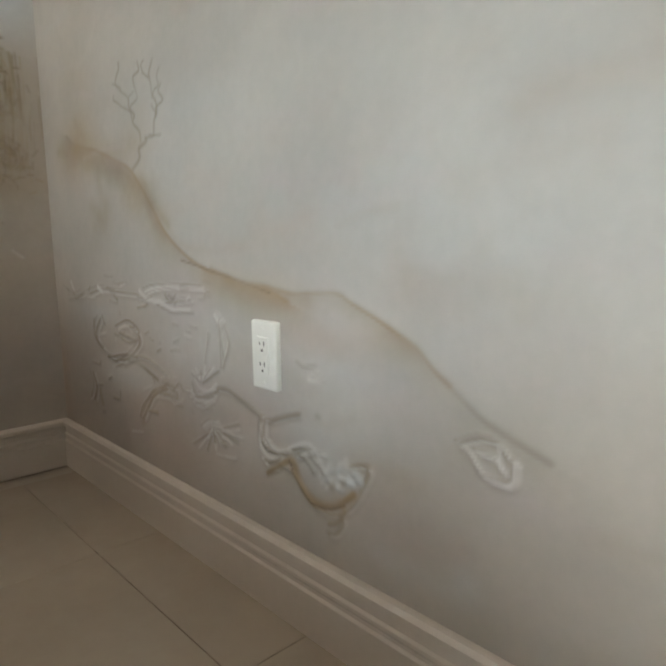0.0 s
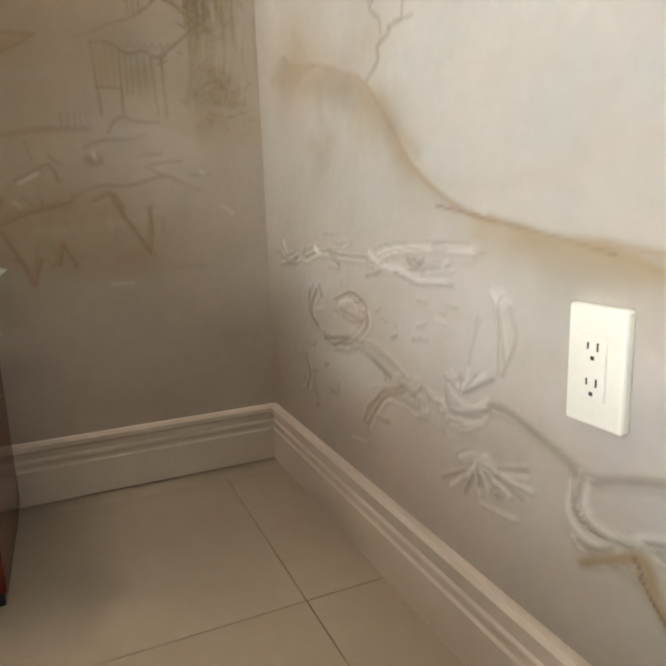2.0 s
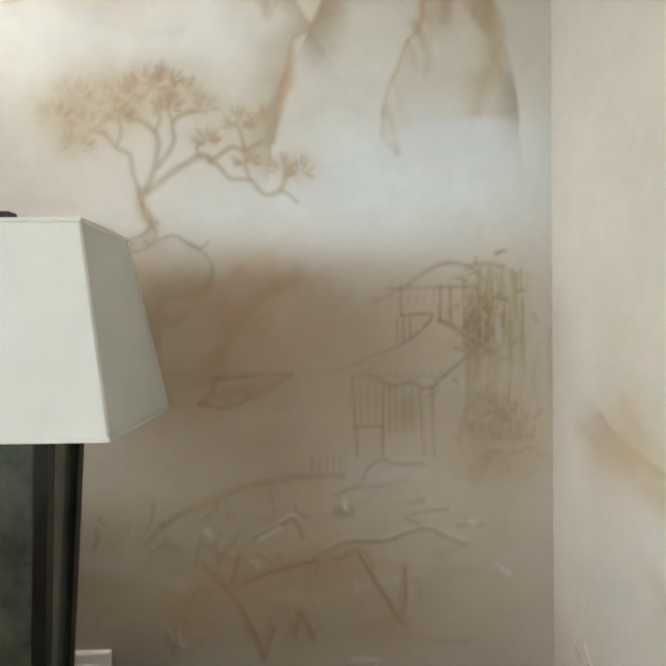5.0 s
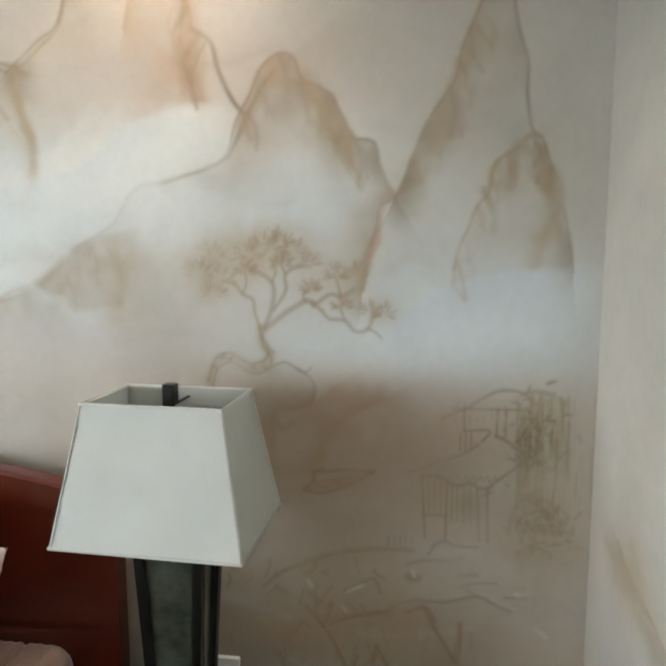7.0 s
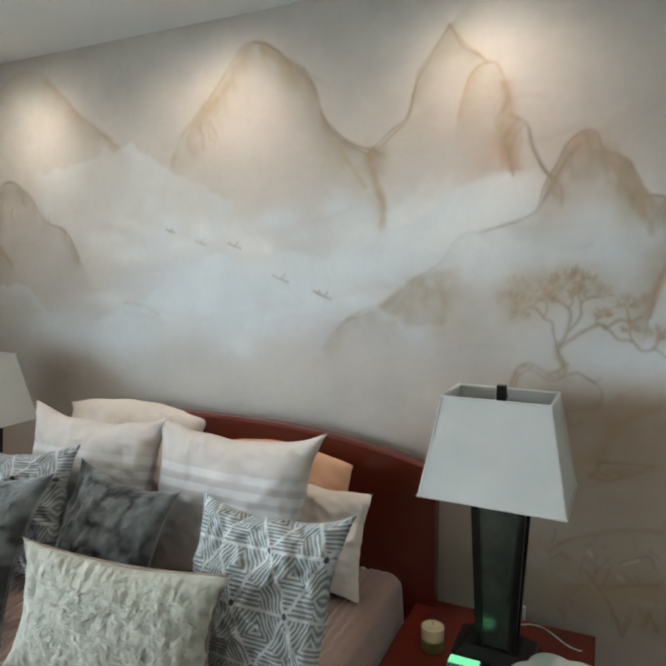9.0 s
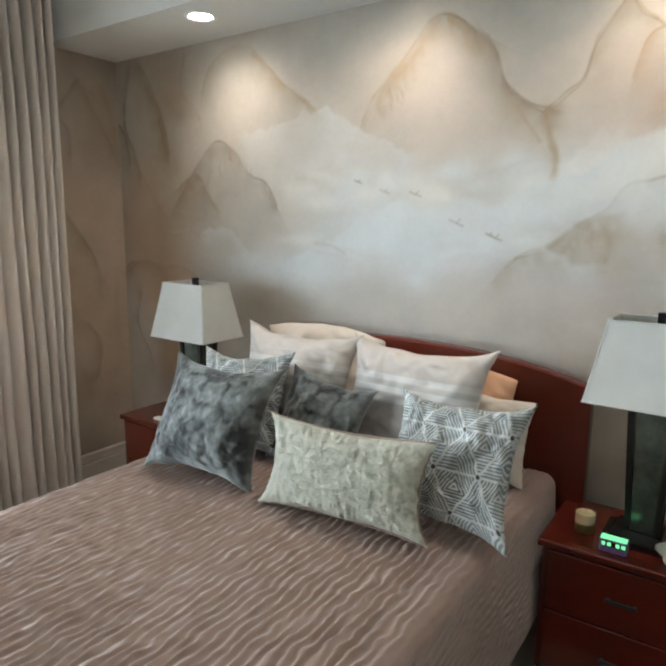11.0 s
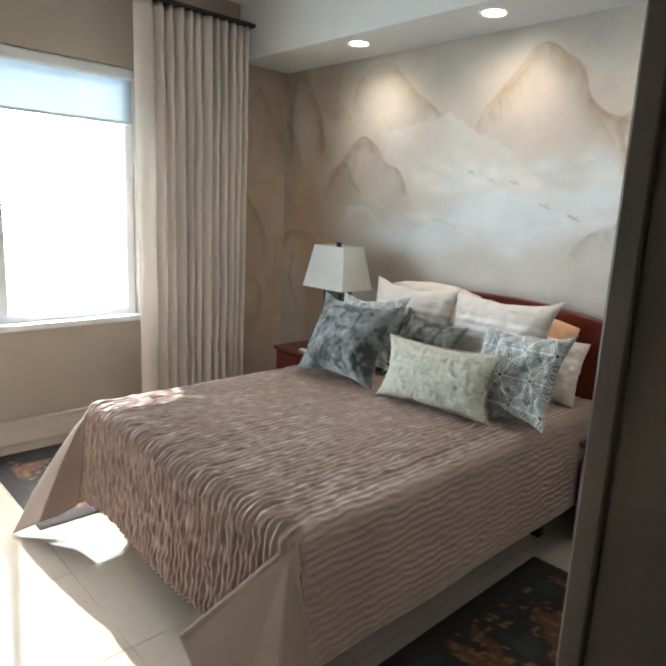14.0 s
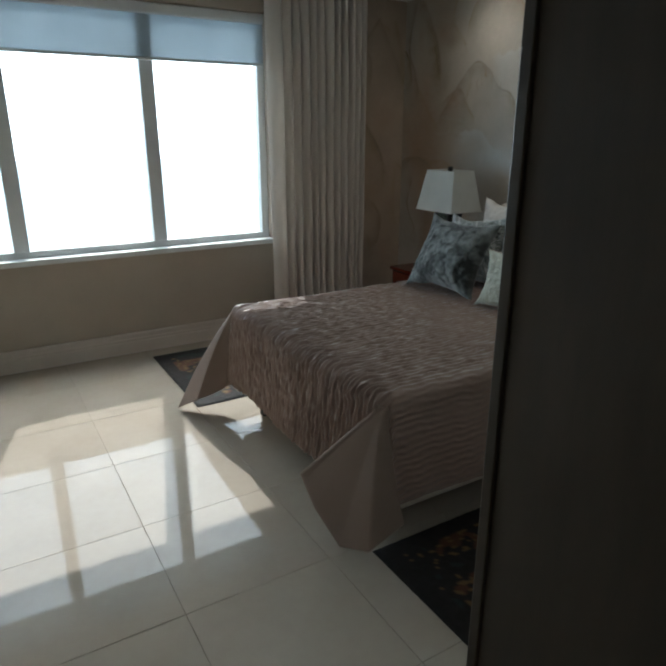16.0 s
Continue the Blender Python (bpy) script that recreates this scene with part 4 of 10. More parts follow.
    n.line([(-0.171, 1.144), (-0.159, 1.138)], 0.00504, INK, 0.34)
    n.line([(-0.197, 1.084), (-0.205, 1.089)], 0.00504, INK, 0.34)
    n.line([(-0.117, 1.129), (-0.113, 1.13)], 0.00504, INK, 0.34)
    n.line([(-0.198, 1.236), (-0.192, 1.238)], 0.00504, INK, 0.34)
    n.line([(-0.153, 1.255), (-0.147, 1.243)], 0.00504, INK, 0.34)
    n.line([(-0.168, 1.243), (-0.178, 1.23)], 0.00504, INK, 0.34)
    n.line([(-0.178, 1.188), (-0.178, 1.197)], 0.00504, INK, 0.34)
    n.line([(-0.14, 1.155), (-0.151, 1.157)], 0.00504, INK, 0.34)
    n.line([(-0.175, 1.311), (-0.143, 1.319), (-0.102, 1.312)], 0.008, MOSS, 0.4, fade=0.04)
    n.wash(-0.127, 1.152, 0.09, 0.2, MOSS, 0.15, 0.6)
    n.line([(-0.194, 0.962), (-0.187, 1.017), (-0.161, 1.051), (-0.12, 1.058), (-0.079, 1.036)], 0.0072, INK, 0.37, relief=0.002, fade=0.03)
    n.line([(-0.173, 0.977), (-0.161, 1.009), (-0.12, 1.029), (-0.096, 1.016)], 0.0072, INK, 0.37, relief=0.002, fade=0.03)
    n.line([(-0.161, 0.945), (-0.145, 0.985), (-0.112, 0.992)], 0.0072, INK, 0.37, relief=0.002, fade=0.03)
    n.line([(-0.144, 1.049), (-0.112, 1.032), (-0.092, 0.992)], 0.0072, INK, 0.37, relief=0.002, fade=0.03)
    n.line([(-0.17, 0.917), (-0.137, 0.941), (-0.104, 0.924)], 0.0072, INK, 0.37, relief=0.002, fade=0.03)
    n.line([(-0.153, 1.001), (-0.128, 0.969), (-0.137, 0.929)], 0.0072, INK, 0.37, relief=0.002, fade=0.03)
    n.wash(-0.128, 0.977, 0.1, 0.09, SHADOW, 0.55, 0.6)
    n.wash(-0.121, 0.92, 0.12, 0.04, OCHRE, 0.4, 0.6)
    # river bank, lilies and reeds
    n.line([(-0.78, 0.812), (-0.737, 0.838), (-0.699, 0.852), (-0.645, 0.875), (-0.583, 0.893), (-0.505, 0.903), (-0.426, 0.902)], 0.0072, INK, 0.41)
    n.line([(-0.814, 0.778), (-0.78, 0.812)], 0.00864, INK, 0.41)
    n.line([(-0.386, 0.897), (-0.37, 0.925), (-0.346, 0.934), (-0.323, 0.924), (-0.266, 0.923)], 0.00504, INK, 0.41, relief=0.002)
    n.line([(-0.442, 0.863), (-0.402, 0.878), (-0.347, 0.881), (-0.299, 0.892)], 0.00576, INK, 0.29)
    n.line([(-0.599, 0.786), (-0.553, 0.81), (-0.524, 0.822), (-0.506, 0.785)], 0.00504, INK, 0.41, relief=0.002)
    n.line([(-0.491, 0.736), (-0.459, 0.76), (-0.411, 0.775), (-0.348, 0.773), (-0.267, 0.795), (-0.219, 0.778), (-0.179, 0.76)], 0.00576, INK, 0.41, relief=0.002)
    n.line([(-0.443, 0.735), (-0.412, 0.755), (-0.392, 0.749), (-0.365, 0.678)], 0.00504, INK, 0.37)
    n.line([(-0.396, 0.751), (-0.357, 0.686), (-0.32, 0.612)], 0.00648, INK, 0.41, relief=0.0015)
    n.line([(-0.302, 0.724), (-0.313, 0.669), (-0.32, 0.609)], 0.00504, INK, 0.41)
    n.line([(-0.662, 0.695), (-0.617, 0.623), (-0.593, 0.55)], 0.00648, INK, 0.37, relief=0.0015)
    n.line([(-0.566, 0.645), (-0.582, 0.591), (-0.593, 0.55)], 0.00504, INK, 0.33)
    n.line([(-0.515, 0.644), (-0.504, 0.612), (-0.491, 0.578)], 0.00576, INK, 0.37)
    n.line([(-0.515, 0.644), (-0.524, 0.6)], 0.00504, INK, 0.37)
    n.line([(-0.7, 0.775), (-0.669, 0.75), (-0.678, 0.719), (-0.655, 0.687)], 0.0072, INK, 0.34)
    n.line([(-0.634, 0.79), (-0.664, 0.75)], 0.00648, INK, 0.34)
    n.line([(-0.655, 0.695), (-0.585, 0.717), (-0.491, 0.722)], 0.00864, INK, 0.25)
    n.line([(-0.315, 0.844), (-0.267, 0.847)], 0.00576, INK, 0.33)
    n.line([(-0.299, 0.82), (-0.259, 0.827), (-0.219, 0.83)], 0.00432, INK, 0.33)
    n.line([(-0.267, 0.795), (-0.307, 0.816)], 0.00432, INK, 0.33)
    n.line([(-0.195, 0.798), (-0.146, 0.8)], 0.00504, INK, 0.33, relief=0.002)
    n.line([(-0.28, 0.692), (-0.277, 0.652)], 0.00576, INK, 0.25)
    n.line([(-0.253, 0.564), (-0.18, 0.566)], 0.0072, INK, 0.25)
    n.line([(-0.739, 0.682), (-0.748, 0.628), (-0.717, 0.619)], 0.0144, INK, 0.25)
    n.line([(-0.776, 0.777), (-0.757, 0.768)], 0.0144, INK, 0.33)
    n.line([(-0.447, 0.834), (-0.407, 0.828)], 0.0036, INK, 0.41)
    n.line([(-0.442, 0.841), (-0.411, 0.821)], 0.0036, INK, 0.41)
    n.line([(-0.433, 0.844), (-0.42, 0.817)], 0.0036, INK, 0.41)
    n.line([(-0.422, 0.845), (-0.431, 0.817)], 0.0036, INK, 0.41)
    n.line([(-0.413, 0.841), (-0.44, 0.82)], 0.0036, INK, 0.41)
    n.line([(-0.407, 0.835), (-0.446, 0.827)], 0.0036, INK, 0.41)
    n.line([(-0.489, 0.938), (-0.488, 0.911)], 0.00288, INK, 0.29)
    n.line([(-0.474, 0.938), (-0.474, 0.911)], 0.00288, INK, 0.29)
    n.line([(-0.46, 0.938), (-0.46, 0.91)], 0.00288, INK, 0.29)
    n.line([(-0.446, 0.938), (-0.446, 0.91)], 0.00288, INK, 0.29)
    n.line([(-0.432, 0.938), (-0.431, 0.91)], 0.00288, INK, 0.29)
    n.line([(-0.608, 0.737), (-0.596, 0.725)], 0.006, PALE, 0.42, relief=0.0015)
    n.line([(-0.406, 0.689), (-0.403, 0.668)], 0.006, PALE, 0.42, relief=0.0015)
    n.line([(-0.414, 0.533), (-0.366, 0.533)], 0.006, PALE, 0.42, relief=0.0015)
    n.line([(-0.174, 0.805), (-0.164, 0.799)], 0.006, PALE, 0.42, relief=0.0015)
    n.line([(-0.122, 0.719), (-0.096, 0.698)], 0.006, PALE, 0.42, relief=0.0015)
    n.line([(-0.592, 0.781), (-0.553, 0.802)], 0.006, PALE, 0.42, relief=0.0015)
    n.line([(-0.427, 0.847), (-0.423, 0.835)], 0.006, PALE, 0.42, relief=0.0015)
    n.line([(-0.696, 0.802), (-0.688, 0.79)], 0.006, PALE, 0.42, relief=0.0015)
    n.line([(-0.272, 0.279), (-0.196, 0.297), (-0.118, 0.31), (-0.039, 0.287)], 0.014, STONE, 0.4)
    n.wash(-0.842, 0.705, 0.42, 0.13, MOSS, 0.5, 0.6)
    n.wash(-0.517, 0.607, 0.45, 0.09, MOSS, 0.45, 0.6)
    n.wash(-0.425, 0.697, 0.3, 0.1, OCHRE, 0.3, 0.6)
    n.line([(-0.607, 0.655), (-0.632, 0.669), (-0.632, 0.684)], 0.00344, SIENNA, 0.46)
    n.line([(-0.468, 0.676), (-0.471, 0.693), (-0.456, 0.71)], 0.0036, MOSS, 0.38)
    n.line([(-0.879, 0.6), (-0.88, 0.608), (-0.872, 0.617)], 0.00253, INK, 0.25)
    n.line([(-0.385, 0.662), (-0.377, 0.668), (-0.366, 0.675)], 0.00361, OCHRE, 0.54, relief=0.0015)
    n.line([(-0.712, 0.662), (-0.719, 0.671), (-0.703, 0.681)], 0.00211, INK, 0.33)
    n.line([(-0.482, 0.712), (-0.477, 0.731), (-0.479, 0.749)], 0.00271, MOSS, 0.54, relief=0.0015)
    n.line([(-0.746, 0.57), (-0.756, 0.593), (-0.755, 0.617)], 0.00313, SIENNA, 0.39, relief=0.0015)
    n.line([(-0.543, 0.628), (-0.536, 0.639), (-0.548, 0.649)], 0.00186, INK, 0.30)
    n.line([(-0.886, 0.772), (-0.883, 0.788), (-0.866, 0.805)], 0.00269, SIENNA, 0.31)
    n.line([(-0.591, 0.671), (-0.594, 0.692), (-0.589, 0.714)], 0.00335, OCHRE, 0.42)
    n.line([(-0.76, 0.556), (-0.766, 0.572), (-0.756, 0.589)], 0.00442, MOSS, 0.53)
    n.line([(-0.302, 0.595), (-0.308, 0.612), (-0.328, 0.629)], 0.00375, MOSS, 0.45)
    n.line([(-0.9, 0.739), (-0.882, 0.756), (-0.871, 0.773)], 0.00307, OCHRE, 0.42)
    n.line([(-0.745, 0.569), (-0.765, 0.587), (-0.775, 0.606)], 0.00468, SIENNA, 0.38, relief=0.0015)
    n.line([(-0.5, 0.718), (-0.489, 0.738), (-0.48, 0.757)], 0.00185, INK, 0.39)
    n.line([(-0.553, 0.766), (-0.559, 0.774), (-0.564, 0.782)], 0.00265, SIENNA, 0.49)
    n.line([(-0.634, 0.811), (-0.641, 0.823), (-0.651, 0.835)], 0.00495, OCHRE, 0.44)
    n.line([(-0.893, 0.818), (-0.902, 0.826), (-0.896, 0.835)], 0.00347, INK, 0.39)
    n.line([(-0.713, 0.573), (-0.707, 0.594), (-0.708, 0.615)], 0.00281, OCHRE, 0.45)
    n.line([(-0.65, 0.747), (-0.673, 0.761), (-0.676, 0.776)], 0.00328, MOSS, 0.49, relief=0.0015)
    n.line([(-0.502, 0.721), (-0.505, 0.729), (-0.514, 0.738)], 0.00267, INK, 0.39)
    n.line([(-0.618, 0.591), (-0.611, 0.6), (-0.628, 0.607)], 0.00342, MOSS, 0.47)
    n.line([(-0.773, 0.575), (-0.774, 0.591), (-0.759, 0.607)], 0.00366, MOSS, 0.42)
    n.line([(-0.566, 0.628), (-0.556, 0.642), (-0.555, 0.656)], 0.00493, SIENNA, 0.39, relief=0.0015)
    n.line([(-0.906, 0.611), (-0.907, 0.635), (-0.892, 0.659)], 0.00369, MOSS, 0.36)
    n.line([(-0.636, 0.736), (-0.637, 0.75), (-0.628, 0.765)], 0.00453, SIENNA, 0.34)
    n.line([(-0.499, 0.607), (-0.491, 0.623), (-0.478, 0.639)], 0.00404, SIENNA, 0.38)
    n.line([(-0.595, 0.576), (-0.601, 0.595), (-0.621, 0.612)], 0.0033, INK, 0.44, relief=0.0015)
    n.line([(-0.341, 0.606), (-0.326, 0.624), (-0.322, 0.641)], 0.00495, SIENNA, 0.49)
    n.line([(-0.713, 0.83), (-0.714, 0.838), (-0.726, 0.846)], 0.00324, MOSS, 0.55)
    n.line([(-0.561, 0.833), (-0.567, 0.856), (-0.573, 0.879)], 0.00216, INK, 0.35, relief=0.0015)
    n.line([(-0.833, 0.721), (-0.842, 0.736), (-0.845, 0.751)], 0.0046, OCHRE, 0.52)
    n.line([(-0.362, 0.655), (-0.355, 0.679), (-0.344, 0.702)], 0.00351, SIENNA, 0.49)
    n.line([(-0.688, 0.771), (-0.67, 0.784), (-0.67, 0.796)], 0.00348, INK, 0.27, relief=0.0015)
    n.line([(-0.548, 0.583), (-0.533, 0.604), (-0.535, 0.624)], 0.00494, MOSS, 0.45)
    n.line([(-0.507, 0.714), (-0.495, 0.727), (-0.499, 0.74)], 0.0045, OCHRE, 0.32, relief=0.0015)
    n.line([(-0.695, 0.818), (-0.674, 0.839), (-0.678, 0.859)], 0.00206, INK, 0.43, relief=0.0015)
    n.line([(-0.826, 0.754), (-0.835, 0.761), (-0.84, 0.769)], 0.00335, OCHRE, 0.49)
    n.line([(-0.529, 0.628), (-0.519, 0.647), (-0.501, 0.667)], 0.00472, SIENNA, 0.32)
    n.line([(-0.664, 0.666), (-0.652, 0.676), (-0.662, 0.686)], 0.00436, SIENNA, 0.39)
    n.line([(-0.838, 0.667), (-0.851, 0.683), (-0.846, 0.699)], 0.00405, SIENNA, 0.39)
    n.line([(-0.672, 0.583), (-0.65, 0.598), (-0.633, 0.613)], 0.00268, OCHRE, 0.52)
    n.line([(-0.513, 0.67), (-0.532, 0.687), (-0.543, 0.704)], 0.00498, OCHRE, 0.31)
    n.line([(-0.496, 0.82), (-0.516, 0.833), (-0.524, 0.846)], 0.00326, INK, 0.39)
    n.line([(-0.873, 0.637), (-0.887, 0.647), (-0.882, 0.657)], 0.00303, MOSS, 0.42)
    n.line([(-0.617, 0.576), (-0.621, 0.591), (-0.619, 0.606)], 0.00429, MOSS, 0.36, relief=0.0015)
    n.line([(-0.487, 0.643), (-0.497, 0.665), (-0.502, 0.687)], 0.00205, INK, 0.43)
    n.line([(-0.662, 0.566), (-0.668, 0.585), (-0.692, 0.602)], 0.00355, SIENNA, 0.34)
    n.line([(-0.646, 0.822), (-0.656, 0.827), (-0.657, 0.833)], 0.00209, INK, 0.40, relief=0.0015)
    n.line([(-0.668, 0.7), (-0.662, 0.711), (-0.639, 0.723)], 0.00307, SIENNA, 0.53, relief=0.0015)
    n.line([(-0.384, 0.628), (-0.381, 0.636), (-0.395, 0.644)], 0.00277, MOSS, 0.37, relief=0.0015)
    n.line([(-0.56, 0.716), (-0.548, 0.734), (-0.559, 0.75)], 0.00282, INK, 0.34)
    n.line([(-0.56, 0.586), (-0.539, 0.6), (-0.542, 0.613)], 0.00439, OCHRE, 0.44, relief=0.0015)
    n.line([(-0.673, 0.585), (-0.668, 0.591), (-0.664, 0.598)], 0.00406, SIENNA, 0.35)
    n.line([(-0.733, 0.691), (-0.739, 0.7), (-0.755, 0.709)], 0.00261, SIENNA, 0.46)
    n.line([(-0.49, 0.613), (-0.496, 0.62), (-0.479, 0.629)], 0.00288, MOSS, 0.34)
    n.line([(-0.653, 0.653), (-0.646, 0.666), (-0.649, 0.678)], 0.00438, SIENNA, 0.49)
    n.line([(-0.634, 0.625), (-0.614, 0.632), (-0.616, 0.638)], 0.00339, SIENNA, 0.32)
    n.line([(-0.673, 0.737), (-0.667, 0.745), (-0.679, 0.752)], 0.00292, INK, 0.30, relief=0.0015)
    n.line([(-0.711, 0.573), (-0.703, 0.581), (-0.717, 0.589)], 0.00415, MOSS, 0.52)
    n.line([(-0.801, 0.712), (-0.779, 0.734), (-0.783, 0.755)], 0.00445, OCHRE, 0.35)
    n.line([(-0.708, 0.82), (-0.686, 0.838), (-0.673, 0.855)], 0.0037, MOSS, 0.52, relief=0.0015)
    n.line([(-0.87, 0.803), (-0.847, 0.815), (-0.846, 0.825)], 0.00379, OCHRE, 0.43)
    n.line([(-0.457, 0.569), (-0.446, 0.591), (-0.44, 0.613)], 0.00292, OCHRE, 0.48)
    n.line([(-0.841, 0.649), (-0.858, 0.659), (-0.852, 0.669)], 0.00367, OCHRE, 0.43)
    n.line([(-0.49, 0.589), (-0.481, 0.598), (-0.476, 0.606)], 0.00295, MOSS, 0.32, relief=0.0015)
    n.line([(-0.806, 0.741), (-0.824, 0.755), (-0.828, 0.77)], 0.00433, OCHRE, 0.49)
    n.line([(-0.81, 0.806), (-0.799, 0.831), (-0.798, 0.855)], 0.00389, MOSS, 0.53)
    n.line([(-0.401, 0.575), (-0.397, 0.6), (-0.399, 0.624)], 0.00381, SIENNA, 0.36)
    n.line([(-0.808, 0.756), (-0.786, 0.774), (-0.773, 0.791)], 0.00257, INK, 0.34, relief=0.0015)
    n.line([(-0.832, 0.775), (-0.829, 0.786), (-0.811, 0.798)], 0.00191, INK, 0.25, relief=0.0015)
    n.line([(-0.569, 0.727), (-0.578, 0.739), (-0.595, 0.75)], 0.00308, INK, 0.35)
    n.line([(-0.869, 0.784), (-0.847, 0.796), (-0.849, 0.807)], 0.00182, INK, 0.26)
    n.line([(-0.717, 0.735), (-0.713, 0.759), (-0.707, 0.783)], 0.00323, INK, 0.43)
    n.line([(-0.382, 0.629), (-0.391, 0.641), (-0.394, 0.654)], 0.00277, SIENNA, 0.37, relief=0.0015)
    n.line([(-0.704, 0.573), (-0.708, 0.595), (-0.704, 0.617)], 0.0028, OCHRE, 0.3)
    n.line([(-0.63, 0.699), (-0.611, 0.712), (-0.607, 0.725)], 0.00471, OCHRE, 0.47)
    n.line([(-0.338, 0.579), (-0.338, 0.594), (-0.361, 0.608)], 0.00461, OCHRE, 0.38)
    n.line([(-0.913, 0.773), (-0.904, 0.79), (-0.908, 0.807)], 0.00494, MOSS, 0.5)
    n.line([(-0.119, 1.089), (-0.111, 1.09)], 0.00439, OCHRE, 0.45)
    n.line([(-0.124, 1.123), (-0.111, 1.122)], 0.00371, MOSS, 0.45)
    n.line([(-0.133, 1.135), (-0.116, 1.144)], 0.00428, INK, 0.37)
    n.line([(-0.15, 1.186), (-0.131, 1.171)], 0.00505, MOSS, 0.45)
    n.line([(-0.121, 1.139), (-0.113, 1.151)], 0.00352, UMBER, 0.45)
    n.line([(-0.156, 1.163), (-0.139, 1.153)], 0.00406, UMBER, 0.45)
    n.line([(-0.13, 1.074), (-0.132, 1.088)], 0.0033, MOSS, 0.45)
    n.line([(-0.16, 1.057), (-0.153, 1.062)], 0.00317, MOSS, 0.45)
    n.line([(-0.145, 1.232), (-0.135, 1.236)], 0.00427, UMBER, 0.45)
    n.line([(-0.132, 1.184), (-0.121, 1.173)], 0.00399, INK, 0.37)
    n.line([(-0.137, 1.148), (-0.12, 1.163)], 0.00533, OCHRE, 0.45)
    n.line([(-0.167, 1.197), (-0.158, 1.211)], 0.00464, UMBER, 0.45)
    n.line([(-0.134, 1.119), (-0.119, 1.119)], 0.00592, MOSS, 0.45)
    n.line([(-0.152, 1.186), (-0.168, 1.184)], 0.00373, INK, 0.37)
    n.line([(-0.13, 1.045), (-0.127, 1.053)], 0.00448, UMBER, 0.45)
    n.line([(-0.095, 1.264), (-0.102, 1.281)], 0.00349, OCHRE, 0.45)
    n.line([(-0.12, 1.186), (-0.124, 1.176)], 0.00431, MOSS, 0.45)
    n.line([(-0.084, 1.13), (-0.066, 1.116)], 0.00537, OCHRE, 0.45)
    n.line([(-0.12, 1.161), (-0.122, 1.148)], 0.00581, UMBER, 0.45)
    n.line([(-0.172, 1.217), (-0.155, 1.217)], 0.00368, INK, 0.37)
    n.line([(-0.181, 1.161), (-0.174, 1.152)], 0.00409, INK, 0.37)
    n.line([(-0.094, 1.129), (-0.108, 1.123)], 0.00583, UMBER, 0.45)
    n.line([(-0.115, 1.254), (-0.102, 1.25)], 0.0036, UMBER, 0.45)
    n.line([(-0.113, 1.096), (-0.121, 1.105)], 0.00467, UMBER, 0.45)
    n.line([(-0.14, 1.106), (-0.131, 1.111)], 0.00447, UMBER, 0.45)
    n.line([(-0.098, 1.253), (-0.094, 1.243)], 0.00241, INK, 0.37)
    n.line([(-0.116, 1.107), (-0.133, 1.098)], 0.00297, INK, 0.37)
    n.line([(-0.184, 1.148), (-0.201, 1.153)], 0.0043, MOSS, 0.45)
    n.line([(-0.114, 1.066), (-0.131, 1.059)], 0.00542, OCHRE, 0.45)
    n.line([(-0.127, 1.146), (-0.144, 1.146)], 0.00392, INK, 0.37)
    n.line([(-0.119, 1.133), (-0.097, 1.13)], 0.00382, MOSS, 0.45)
    n.line([(-0.145, 1.14), (-0.124, 1.146)], 0.00434, UMBER, 0.45)
    n.line([(-0.122, 1.133), (-0.128, 1.139)], 0.00383, UMBER, 0.45)
    n.line([(-0.122, 1.054), (-0.134, 1.041)], 0.00389, INK, 0.37)
    n.line([(-0.135, 1.192), (-0.133, 1.214)], 0.00367, UMBER, 0.45)
    n.line([(-0.122, 1.214), (-0.126, 1.203)], 0.00442, UMBER, 0.45)
    n.line([(-0.132, 1.216), (-0.116, 1.233)], 0.00319, MOSS, 0.45)
    n.line([(-0.13, 1.132), (-0.116, 1.115)], 0.00426, OCHRE, 0.45)
    n.line([(-0.14, 1.168), (-0.16, 1.179)], 0.00381, UMBER, 0.45)
    n.line([(-0.162, 1.156), (-0.16, 1.132)], 0.00361, UMBER, 0.45)
    n.line([(-0.126, 1.071), (-0.116, 1.086)], 0.00568, OCHRE, 0.45)
    n.line([(-0.165, 1.033), (-0.18, 1.028)], 0.00381, MOSS, 0.45)
    n.line([(-0.167, 1.15), (-0.177, 1.158)], 0.00218, INK, 0.37)
    n.line([(-0.245, 1.092), (-0.237, 1.078)], 0.00349, INK, 0.37)
    n.line([(-0.137, 0.918), (-0.131, 0.933)], 0.00516, UMBER, 0.45)
    n.line([(-0.152, 0.984), (-0.165, 0.969)], 0.00496, OCHRE, 0.45)
    n.line([(-0.152, 1.018), (-0.162, 1.016)], 0.00494, UMBER, 0.45)
    n.line([(-0.062, 0.981), (-0.064, 0.996)], 0.00463, OCHRE, 0.45)
    n.line([(-0.106, 1.009), (-0.115, 1.027)], 0.00535, UMBER, 0.45)
    n.line([(-0.093, 0.905), (-0.096, 0.918)], 0.00304, INK, 0.37)
    n.line([(-0.04, 1.01), (-0.026, 1.027)], 0.00504, UMBER, 0.45)
    n.line([(-0.113, 0.97), (-0.106, 0.982)], 0.00384, UMBER, 0.45)
    n.line([(-0.151, 0.938), (-0.168, 0.94)], 0.00549, OCHRE, 0.45)
    n.line([(-0.136, 0.996), (-0.127, 1.008)], 0.00463, MOSS, 0.45)
    n.line([(-0.195, 0.971), (-0.207, 0.977)], 0.00555, MOSS, 0.45)
